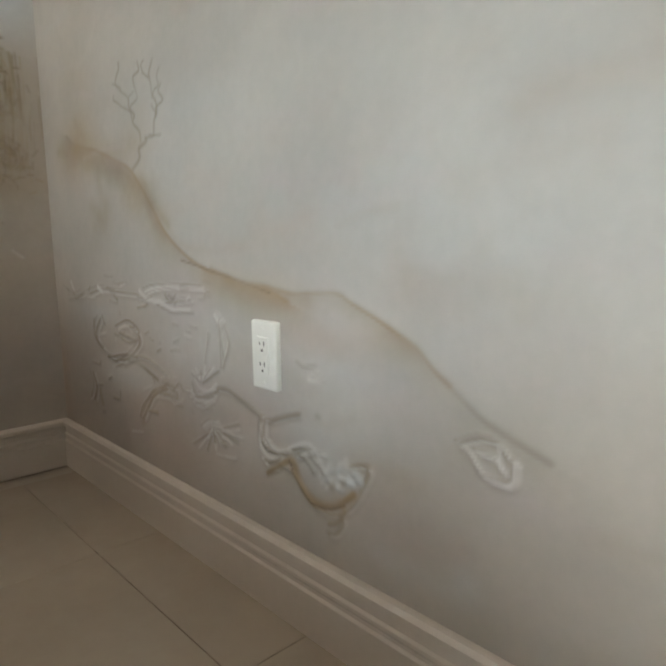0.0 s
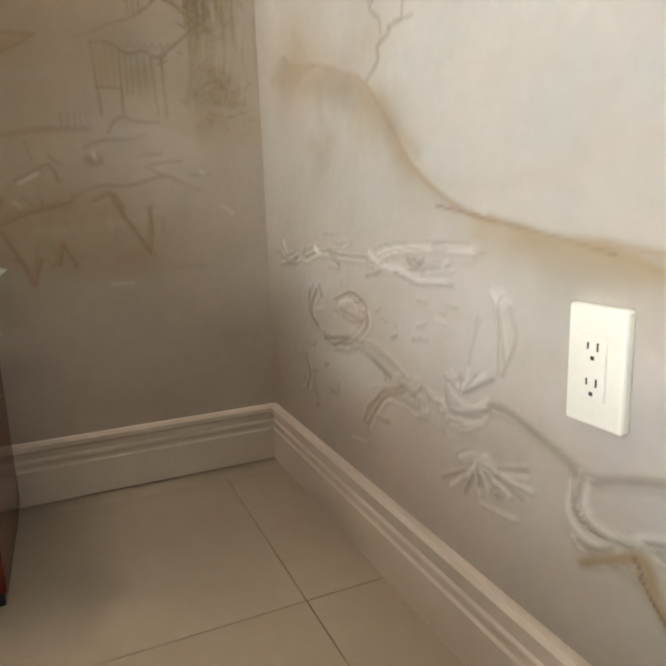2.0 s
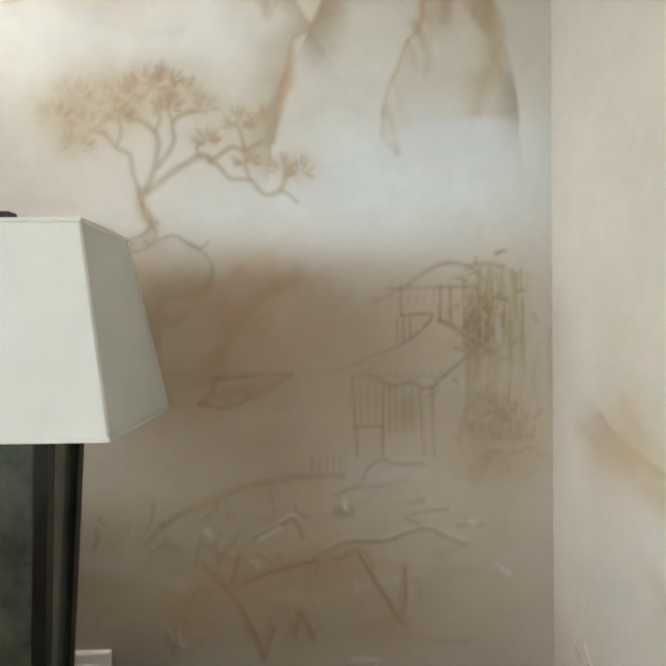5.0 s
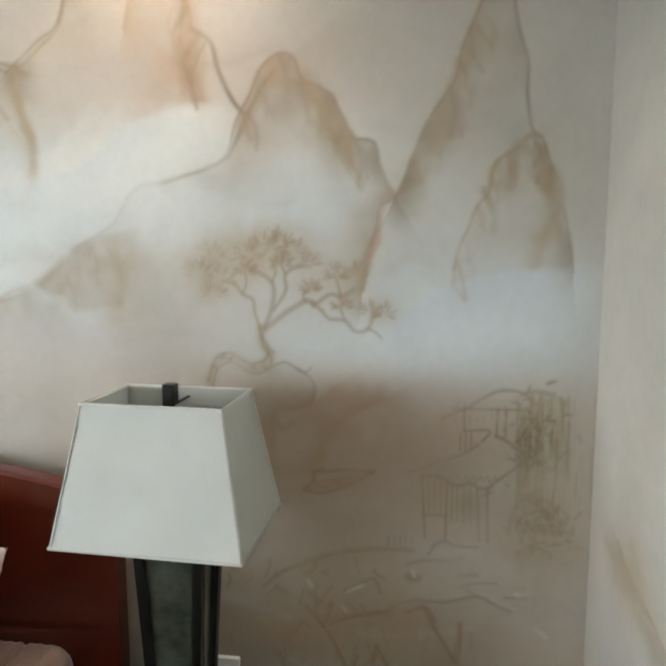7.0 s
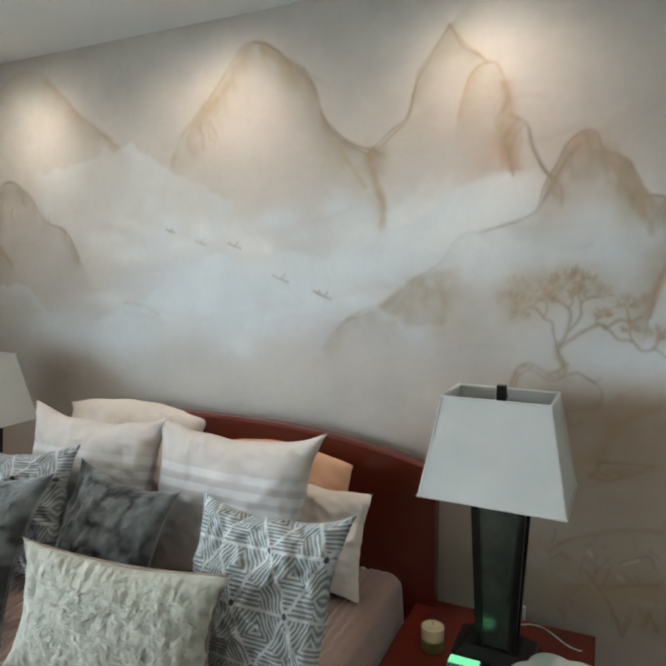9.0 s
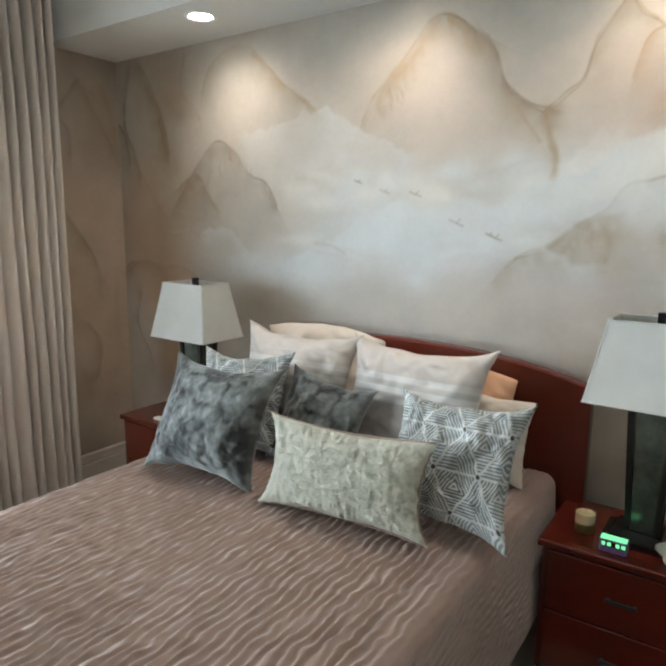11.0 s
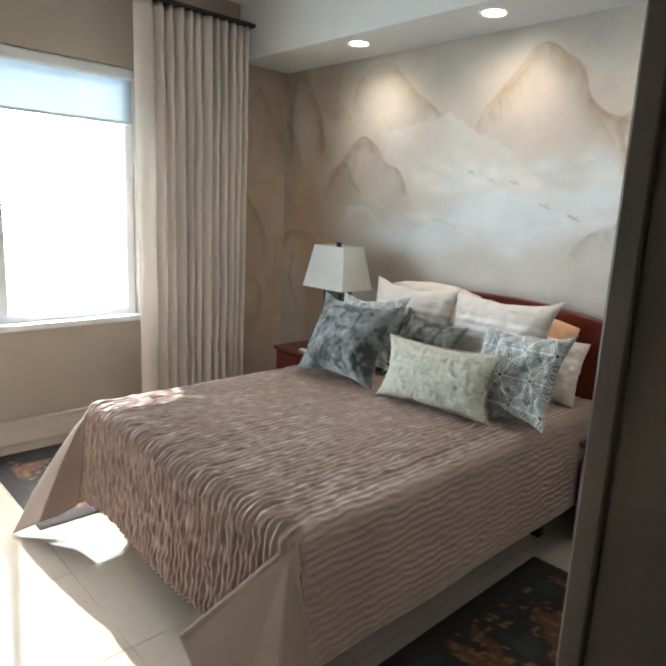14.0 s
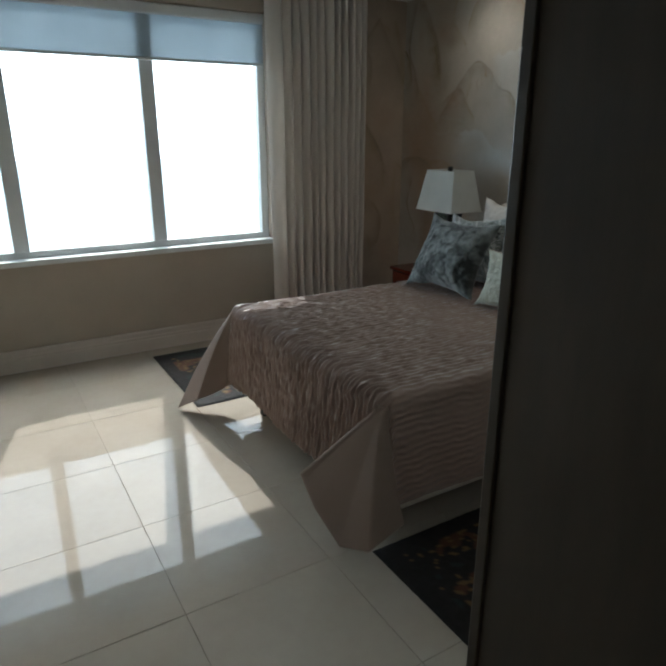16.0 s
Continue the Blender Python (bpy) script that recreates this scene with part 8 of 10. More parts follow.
    # rocky flanks
    n.crag([(-0.852, 1.949), (-0.807, 2.078), (-0.749, 2.114)], 0.25, 0.10, 26, 1)
    n.crag([(-0.711, 2.06), (-0.658, 2.031), (-0.615, 1.971), (-0.582, 1.915)], 0.18, 0.13, 40, 2, 0.34)
    n.crag([(-0.534, 1.905), (-0.5, 1.807), (-0.528, 1.703), (-0.55, 1.62)], -0.2, 0.09, 24, 3)
    n.crag([(-0.438, 1.854), (-0.373, 2.001), (-0.333, 2.109), (-0.293, 2.206)], 0.30, 0.11, 34, 4)
    n.crag([(-0.343, 1.606), (-0.293, 1.751), (-0.253, 1.849), (-0.176, 1.915)], 0.25, 0.09, 26, 5)
    n.crag([(-0.176, 1.915), (-0.135, 1.853), (-0.099, 1.741)], 0.1, 0.13, 26, 6, 0.34)
    n.crag([(-2.236, 2.189), (-2.109, 2.331), (-1.959, 2.5)], 0.25, 0.12, 22, 7)
    n.crag([(-1.912, 2.539), (-1.752, 2.442), (-1.666, 2.343)], 0.2, 0.10, 22, 8)
    n.crag([(-1.01, 2.31), (-0.98, 2.20), (-0.93, 2.13)], -0.15, 0.16, 22, 9)
    n.crag([(-1.36, 1.56), (-1.26, 1.66), (-1.19, 1.69)], 0.2, 0.10, 18, 10, 0.13)
    n.crag([(-3.40, 1.86), (-3.17, 2.065), (-2.92, 1.868), (-2.85, 1.75)], 0.1, 0.09, 24, 11)
    # rust brown washes and strokes, darkening the far corner
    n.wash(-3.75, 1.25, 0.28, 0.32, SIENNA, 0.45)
    # deepens the far lamp's painted shadow
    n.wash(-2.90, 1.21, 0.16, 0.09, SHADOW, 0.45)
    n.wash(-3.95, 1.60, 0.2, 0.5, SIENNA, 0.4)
    n.line([(-4.023, 2.615), (-4.09, 2.418), (-4.102, 2.249), (-4.031, 2.099), (-3.969, 1.936)], 0.016, UMBER, 0.5, fade=0.05)
    n.line([(-3.92, 2.59), (-3.82, 2.418), (-3.742, 2.261), (-3.691, 2.07)], 0.016, UMBER, 0.5, fade=0.05)
    n.line([(-4.17, 1.315), (-4.064, 1.38), (-3.931, 1.402), (-3.804, 1.354)], 0.014, UMBER, 0.45, fade=0.05)
    n.line([(-3.392, 2.376), (-3.326, 2.507), (-3.165, 2.586), (-3.009, 2.555), (-2.856, 2.409), (-2.767, 2.337), (-2.625, 2.251)], 0.012, OCHRE, 0.4, fade=0.06)
    w.wash(-0.25, 1.2, 0.25, 0.5, SIENNA, 0.28)
    w.line([(-0.455, 2.281), (-0.378, 2.365), (-0.282, 2.49)], 0.013, UMBER, 0.55)
    w.line([(-0.282, 2.49), (-0.16, 2.30), (-0.05, 2.10)], 0.012, UMBER, 0.35, fade=0.04)
    w.line([(-0.43, 1.702), (-0.324, 1.575), (-0.245, 1.441), (-0.198, 1.274)], 0.012, UMBER, 0.5, fade=0.03)
    # broad dry brushwork over both walls
    brush = random.Random(21)
    for c, u0, u1, z0, z1, many in ((e, 0.05, 2.0, 0.25, 1.5, 80), (n, -3.9, -0.1, 0.2, 2.5, 130)):
        for _ in range(many):
            x, z, long = brush.uniform(u0, u1), brush.uniform(z0, z1), brush.uniform(0.10, 0.30)
            rise = brush.uniform(-0.25, 0.25) * long
            c.line([(x - long / 2, z - rise / 2), (x, z + brush.uniform(-0.02, 0.02)), (x + long / 2, z + rise / 2)], brush.uniform(0.010, 0.032), brush.choice((STONE, ROSE, LILAC, STONE, COOL, SHADOW)), brush.uniform(0.07, 0.17))
    # reeds, lily stems and rust washes over the pond
    n.wash(-0.40, 0.72, 0.6, 0.45, (0.55, 0.50, 0.45), 0.22)
    n.wash(-0.40, 0.33, 0.6, 0.18, LILAC, 0.35)
    for x, z, r in ((-0.458, 0.714, 0.09), (-0.349, 0.591, 0.06), (-0.63, 0.696, 0.09), (-0.738, 0.644, 0.07)):
        n.wash(x, z, r, 0.6 * r, SIENNA, 0.40, 1.2)
    for way in ([(-0.395, 0.744), (-0.364, 0.687), (-0.317, 0.606)], [(-0.310, 0.718), (-0.308, 0.66), (-0.318, 0.606)], [(-0.646, 0.673), (-0.615, 0.609), (-0.589, 0.545)], [(-0.569, 0.607), (-0.589, 0.545)],
                [(-0.518, 0.637), (-0.53, 0.59)], [(-0.518, 0.637), (-0.491, 0.585)], [(-0.738, 0.652), (-0.714, 0.69), (-0.692, 0.674)], [(-0.661, 0.681), (-0.583, 0.714), (-0.489, 0.738)],
                [(-0.442, 0.737), (-0.395, 0.755), (-0.371, 0.719)], [(-0.706, 0.737), (-0.661, 0.689), (-0.637, 0.75)]):
        n.line(way, 0.0065, SIENNA, 0.38)
        n.line([(x + 0.004, z - 0.003) for x, z in way], 0.0032, UMBER, 0.42)
    n.line([(-0.663, 1.131), (-0.647, 1.177), (-0.615, 1.223), (-0.577, 1.254), (-0.507, 1.289)], 0.016, OCHRE, 0.40, fade=0.03)
    n.line([(-0.777, 1.101), (-0.716, 1.108), (-0.662, 1.139)], 0.02, OCHRE, 0.35, fade=0.04)
    n.line([(-0.69, 1.055), (-0.62, 1.072), (-0.54, 1.10)], 0.013, SIENNA, 0.40)
    reed = random.Random(5)
    for _ in range(46):
        x, z = reed.uniform(-0.18, 0.0), reed.uniform(1.06, 1.31)
        drop = reed.uniform(0.06, 0.16)
        n.line([(x, z), (x + reed.uniform(-0.006, 0.006), z - 0.5 * drop), (x + reed.uniform(-0.008, 0.008), z - drop)], reed.uniform(0.0018, 0.0036), reed.choice((MOSS, OCHRE, OCHRE, INK)), reed.uniform(0.12, 0.26))
    for _ in range(60):
        turn, far = reed.uniform(0, 6.28), reed.uniform(0.05, 1)
        x, z = -0.12 + 0.075 * far * math.cos(turn), 0.99 + 0.065 * far * math.sin(turn)
        n.line([(x, z), (x - 0.014 * math.sin(turn), z + 0.014 * math.cos(turn))], reed.uniform(0.003, 0.006), reed.choice((MOSS, INK, OCHRE, SHADOW)), 0.28)
    for _ in range(26):
        x, z = reed.gauss(-0.145, 0.025), reed.gauss(1.20, 0.03)
        n.line([(x, z), (x + reed.uniform(-0.01, 0.01), z - 0.012)], 0.004, INK, 0.32)


# setting: a bedroom 4.17 m wide, bed wall at y = 0, window wall at x = -4.17
WEST, SOUTH, SOFFIT, TOP = -4.17, -4.70, 2.648, 3.05
HALL = 1.75

floor = tagged(mesh_object("floor", *(lambda b: ([(x, y, z) for z in (-0.12, -0.004) for x, y in b], [(0, 3, 2, 1), (4, 5, 6, 7), (0, 1, 5, 4), (1, 2, 6, 5), (2, 3, 7, 6), (3, 0, 4, 7)]))(
    [(WEST - 0.2, SOUTH - 0.15), (HALL + 0.15, SOUTH - 0.15), (HALL + 0.15, 0.15), (WEST - 0.2, 0.15)]), GROUT, False), "polished beige porcelain tile floor with thin joints", "floor", kind="structure")

wall_north = tagged(part("wall_north", boxes(((WEST - 0.2, 0, -0.1), (0.15, 0.15, TOP))), WALL, None), "bed wall with a hand-painted misty mountain mural", "wall", kind="structure")
wall_east = tagged(part("wall_east", boxes(((0, -2.60, -0.1), (0.12, 0, TOP)), ((0, -2.60, 2.12), (0.12, SOUTH, TOP)), ((0, SOUTH, -0.1), (0.12, -3.95, 2.12))), WALL, None), "painted plaster wall with a raised water-lily mural", "wall", kind="structure")
# return beside the doorway, coloured a very dark brown all over
door_jamb = tagged(part("door_jamb", boxes(((-0.28, -2.735, 0.0), (0.12, -2.605, 2.6)), ((-0.286, -2.742, 0.0), (-0.262, -2.722, 2.6)), bevel=0.003), JAMB_BROWN, None), "dark brown jamb beside the doorway", "door frame", kind="structure")
# stretch south of y = -3.0 is out of view, added to admit more daylight
WIN_Y0, WIN_Y1, WIN_Z0, WIN_Z1 = -4.07, -1.304, 0.778, 2.452
wall_west = tagged(part("wall_west", boxes(
    ((WEST - 0.2, SOUTH, -0.1), (WEST, WIN_Y0, TOP)), ((WEST - 0.2, WIN_Y1, -0.1), (WEST, 0, TOP)),
    ((WEST - 0.2, WIN_Y0, -0.1), (WEST, WIN_Y1, WIN_Z0)), ((WEST - 0.2, WIN_Y0, WIN_Z1), (WEST, WIN_Y1, TOP))), WALL, None), "beige plaster window wall with mural in its corner", "wall", kind="structure")
wall_south = tagged(part("wall_south", boxes(((WEST - 0.2, SOUTH - 0.15, -0.1), (HALL + 0.15, SOUTH, TOP))), WALL, None), "plain beige plaster wall", "wall", kind="structure")
wall_hall_1 = tagged(part("wall_hall_1", boxes(((HALL, SOUTH, -0.1), (HALL + 0.15, 0.15, TOP))), WALL, None), "plain beige hall wall", "wall", kind="structure")
wall_hall_2 = tagged(part("wall_hall_2", boxes(((0.12, -2.2, -0.1), (HALL, -2.05, TOP))), WALL, None), "plain beige hall wall", "wall", kind="structure")
ceiling = tagged(part("ceiling", boxes(((WEST - 0.2, SOUTH - 0.15, TOP), (HALL + 0.15, 0.15, TOP + 0.1))), CEILING, None), "flat white painted ceiling", "ceiling", kind="structure")
soffit = tagged(part("ceiling_soffit", boxes(((WEST, -0.475, SOFFIT), (0, -0.001, TOP + 0.01))), CEILING, None), "lowered white plaster soffit with downlights", "ceiling", kind="structure")

paint_walls()
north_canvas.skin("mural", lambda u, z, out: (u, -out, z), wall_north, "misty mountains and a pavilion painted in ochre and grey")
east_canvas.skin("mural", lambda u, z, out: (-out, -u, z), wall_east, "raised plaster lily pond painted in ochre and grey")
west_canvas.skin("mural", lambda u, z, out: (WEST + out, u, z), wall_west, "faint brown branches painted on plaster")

BOARD = [(0, 0), (0.018, 0), (0.018, 0.088), (0.014, 0.093), (0.014, 0.101), (0.017, 0.106), (0.017, 0.113), (0.013, 0.118), (0.013, 0.134), (0.021, 0.140), (0.021, 0.152), (0.014, 0.159), (0, 0.159)]
for start, end, inward, words in (
        ((WEST, -0.005, 0), (-0.005, -0.005, 0), (0, -1, 0), "tall moulded baseboard in warm white paint"),
        ((-0.005, -0.0235, 0), (-0.005, -2.60, 0), (-1, 0, 0), "tall moulded baseboard in warm white paint"),
        ((WEST + 0.005, -0.0235, 0), (WEST + 0.005, SOUTH, 0), (1, 0, 0), "tall moulded baseboard in warm white paint")):
    board = sweep(BOARD, start, end, inward, TRIM, "baseboard", None)
    tagged(board, words, "baseboard", kind="structure")

# window with a frame, mullion, sill, panes and a half-drawn shade
window = tagged(new("window_1"), "white aluminium window with a half-drawn roller shade", "window", kind="structure")
window.matrix_basis = Matrix.Translation((WEST, -2.19, WIN_Z0))
MULLION = -2.208
part("window_frame", boxes(
    ((WEST - 0.14, WIN_Y0, WIN_Z0), (WEST - 0.07, WIN_Y0 + 0.06, WIN_Z1)), ((WEST - 0.14, WIN_Y1 - 0.06, WIN_Z0), (WEST - 0.07, WIN_Y1, WIN_Z1)),
    ((WEST - 0.14, WIN_Y0 + 0.06, WIN_Z0), (WEST - 0.07, WIN_Y1 - 0.06, WIN_Z0 + 0.05)), ((WEST - 0.14, WIN_Y0 + 0.06, WIN_Z1 - 0.05), (WEST - 0.07, WIN_Y1 - 0.06, WIN_Z1)), bevel=0.004), WHITE_FRAME, window)
# the second mullion divides the added, unseen stretch
for y in (MULLION, MULLION - 0.955):
    part("mullion", boxes(((WEST - 0.138, y - 0.05, WIN_Z0 + 0.05), (WEST - 0.066, y + 0.05, WIN_Z1 - 0.05)), bevel=0.004), WHITE_FRAME, window)
part("window_sill", boxes(((WEST - 0.07, WIN_Y0 - 0.03, WIN_Z0 - 0.035), (WEST + 0.03, WIN_Y1 + 0.03, WIN_Z0 + 0.004)), bevel=0.005), WHITE_FRAME, window, "white stone sill")
for a, b in ((WIN_Y0 + 0.06, MULLION - 1.005), (MULLION - 0.905, MULLION - 0.05), (MULLION + 0.05, WIN_Y1 - 0.06)):
    pane = part("pane", boxes(((WEST - 0.11, a, WIN_Z0 + 0.05), (WEST - 0.104, b, WIN_Z1 - 0.05))), GLASS, window)
    pane.visible_shadow = False
shade_fabric = material("shade_fabric", (0.50, 0.56, 0.60), (0.58, 0.64, 0.68), 0.9, 4, 300, 0.1, translucent=0.4)
part("shade_cloth", boxes(((WEST - 0.050, WIN_Y0 + 0.015, 2.103), (WEST - 0.047, WIN_Y1 - 0.015, WIN_Z1 - 0.03))), shade_fabric, window, "grey translucent roller shade")
part("shade_bar", boxes(((WEST - 0.056, WIN_Y0 + 0.015, 2.088), (WEST - 0.040, WIN_Y1 - 0.015, 2.108)), bevel=0.004), WHITE_FRAME, window)
part("shade_roller", boxes(((WEST - 0.066, WIN_Y0 + 0.01, WIN_Z1 - 0.075), (WEST - 0.02, WIN_Y1 - 0.01, WIN_Z1 - 0.004)), bevel=0.012), WHITE_FRAME, window)

ground = tagged(mesh_object("ground", [(-400, -400, -0.6), (-4.3, -400, -0.6), (-4.3, 400, -0.6), (-400, 400, -0.6)], [(0, 1, 2, 3)], LAWN, False), "pale sunlit ground outside the window", "ground", kind="structure")
backdrop = tagged(mesh_object("backdrop", [(-60, -90, -0.6), (-60, 90, -0.6), (-60, 90, 22), (-60, -90, 22)], [(0, 1, 2, 3)], OUTSIDE, False), "bright hazy daylight far outside the window", "backdrop", kind="structure")


# curtain on its track
curtain = thing("curtain", (-3.91, -1.0, 0.0), "floor-length pleated greige linen curtain beside the window", "curtain")


PLEATS = (0.135, 0.075, 0.062, 0.085, 0.058, 0.066, 0.09, 0.055, 0.07, 0.06, 0.05, 0.054)


def pleats(s, z):
    """Offset of the cloth at s back from the leading edge and height z: wide soft folds first, then tight deep ones."""
    s += 0.010 * noise.noise((s * 7, z * 0.55, 1.7)) + 0.005 * noise.noise((s * 16, z * 1.1, 5.2))
    start, k = 0.0, 0
    while k < len(PLEATS) - 1 and s > start + PLEATS[k]:
        start, k = start + PLEATS[k], k + 1
    phase = (s - start) / PLEATS[k]
    wave = abs(math.sin(math.pi * min(1.0, max(0.0, phase)))) ** 0.62
    deep = (0.050, 0.085, 0.060, 0.098, 0.070)[k % 5] * (0.8 + 0.2 * z / 2.83)
    return deep * (wave - 0.72) + 0.006 * noise.noise((s * 20, z * 1.4, 2.0))


cols, rows = 420, 44
verts = []
for j in range(rows + 1):
    z = 0.012 + (2.825 - 0.012) * j / rows
    for i in range(cols + 1):
        s = 0.86 * i / cols
        lean = 0.025 * (1 - z / 2.83) * math.sin(2.2 * s + 1.0) + 0.008 * noise.noise((z * 1.2, s * 3, 8.0))
        verts.append((-3.915 + pleats(s, z), -1.425 + s + lean, z))
faces = [(j * (cols + 1) + i, j * (cols + 1) + i + 1, (j + 1) * (cols + 1) + i + 1, (j + 1) * (cols + 1) + i) for j in range(rows) for i in range(cols)]
cloth = under(mesh_object("cloth", verts, faces, CURTAIN), curtain)
thick = cloth.modifiers.new("thickness", "SOLIDIFY")
thick.thickness = 0.003
part("track", boxes(((-3.955, -3.3, 2.825), (-3.875, -0.54, 2.85)), bevel=0.004), BLACK_PLASTIC, curtain, "dark slim curtain track")
for y in (-0.62, -1.5, -2.4, -3.2):
    part("bracket", boxes(((WEST, y - 0.012, 2.836), (-3.94, y + 0.012, 2.848))), BLACK_PLASTIC, curtain)

# downlights
light = thing("recessed_downlight", (LIGHT_XS[0], -0.31, SOFFIT), "round white recessed downlight, lit warm", "ceiling light", "downlights over the bed")
part("trim_ring", lathe([(0.082, 0.006), (0.082, -0.004), (0.074, -0.008), (0.060, -0.004), (0.058, 0.006)], (LIGHT_XS[0], -0.31, SOFFIT), 40), WHITE_FRAME, light, smooth=True)
part("lens", lathe([(0.057, 0.003), (0.057, -0.001), (0.03, -0.003)], (LIGHT_XS[0], -0.31, SOFFIT), 32), BULB, light, "glowing frosted lens", smooth=True)
for x in LIGHT_XS[1:]:
    copy_thing(light, pose(x, -0.31, SOFFIT))


# outlet on the lily wall
def outlet(y, z, label):
    ob = thing("wall_outlet", (-0.008, y, z), label, "outlet")
    part("plate", boxes(((-0.0165, y - 0.038, z - 0.066), (-0.002, y + 0.038, z + 0.066)), bevel=0.004), PLASTIC_WHITE, ob)
    part("socket_face", boxes(((-0.0195, y - 0.0168, z - 0.036), (-0.0160, y + 0.0168, z + 0.036)), bevel=0.0015), PLASTIC_WHITE, ob)
    for dz in (0.0195, -0.0195):
        for dy, h in ((-0.0064, 0.0045), (0.0064, 0.0036)):
            part("slot", boxes(((-0.0202, y + dy - 0.0010, z + dz + 0.0035 - h), (-0.0194, y + dy + 0.0010, z + dz + 0.0035 + h))), SLOT, ob)
        part("ground_hole", boxes(((-0.0202, y - 0.0024, z + dz - 0.0115), (-0.0194, y + 0.0024, z + dz - 0.0070)), bevel=0.0003), SLOT, ob)
    for dz in (0.052, -0.052):
        part("screw", lathe([(0.0026, 0), (0.0026, 0.001), (0.001, 0.0014)], (0, 0, 0), 12), PLASTIC_WHITE, ob).matrix_basis = pose(-0.0165, y, z + dz, 0, -90, 0)
    return ob


outlet(-1.148, 0.518, "white duplex outlet with a plain cover plate")
# small outlet behind the lamp on the bed wall
back_outlet = thing("wall_outlet", (-0.919, -0.008, 0.516), "white outlet plate on the mural behind the lamp", "outlet")
part("plate", boxes(((-0.957, -0.016, 0.458), (-0.881, -0.003, 0.575)), bevel=0.004), PLASTIC_WHITE, back_outlet)
part("socket_face", boxes(((-0.936, -0.019, 0.481), (-0.902, -0.0155, 0.552)), bevel=0.0015), PLASTIC_WHITE, back_outlet)


# nightstand: x 0.585 wide, 0.42 deep, 0.55 high
def nightstand(cx, half):
    x0, x1, y0, y1, h = cx - half, cx + half, -0.475, -0.05, 0.55
    ob = thing("nightstand", (cx, -0.26, 0), "cherry-red lacquered wooden nightstand beside the bed", "nightstand", "nightstands beside the bed")
    part("top", boxes(((x0, y0, h - 0.028), (x1, y1, h)), bevel=0.006), CHERRY_TOP, ob)
    for a, b in ((x0 + 0.015, x0 + 0.035), (x1 - 0.035, x1 - 0.015)):
        part("side_panel", boxes(((a, y0 + 0.02, 0.03), (b, y1 - 0.01, h - 0.028)), bevel=0.002), CHERRY, ob)
    part("back_panel", boxes(((x0 + 0.035, y1 - 0.022, 0.05), (x1 - 0.035, y1 - 0.012, h - 0.028))), CHERRY, ob)
    part("plinth", boxes(((x0 + 0.02, y0 + 0.03, 0.0), (x1 - 0.02, y1 - 0.02, 0.05)), bevel=0.003), BLACK_PLASTIC, ob, "dark recessed plinth")
    for z0, z1 in ((0.06, 0.285), (0.292, h - 0.034)):
        drawer = part("drawer", boxes(((x0 + 0.037, y0 + 0.004, z0), (x1 - 0.037, y1 - 0.03, z1)), bevel=0.004), CHERRY_TOP, ob)
        zc = (z0 + z1) / 2
        part("handle", boxes(((cx - 0.05, y0 - 0.018, zc - 0.006), (cx + 0.05, y0 - 0.010, zc + 0.006)), ((cx - 0.046, y0 - 0.012, zc - 0.004), (cx - 0.038, y0 + 0.006, zc + 0.004)),
             ((cx + 0.038, y0 - 0.012, zc - 0.004), (cx + 0.046, y0 + 0.006, zc + 0.004)), bevel=0.002), BLACK_METAL, drawer, "dark metal bar handle")
    return ob


nightstand(-0.9515, 0.2885)
nightstand(-3.255, 0.405)


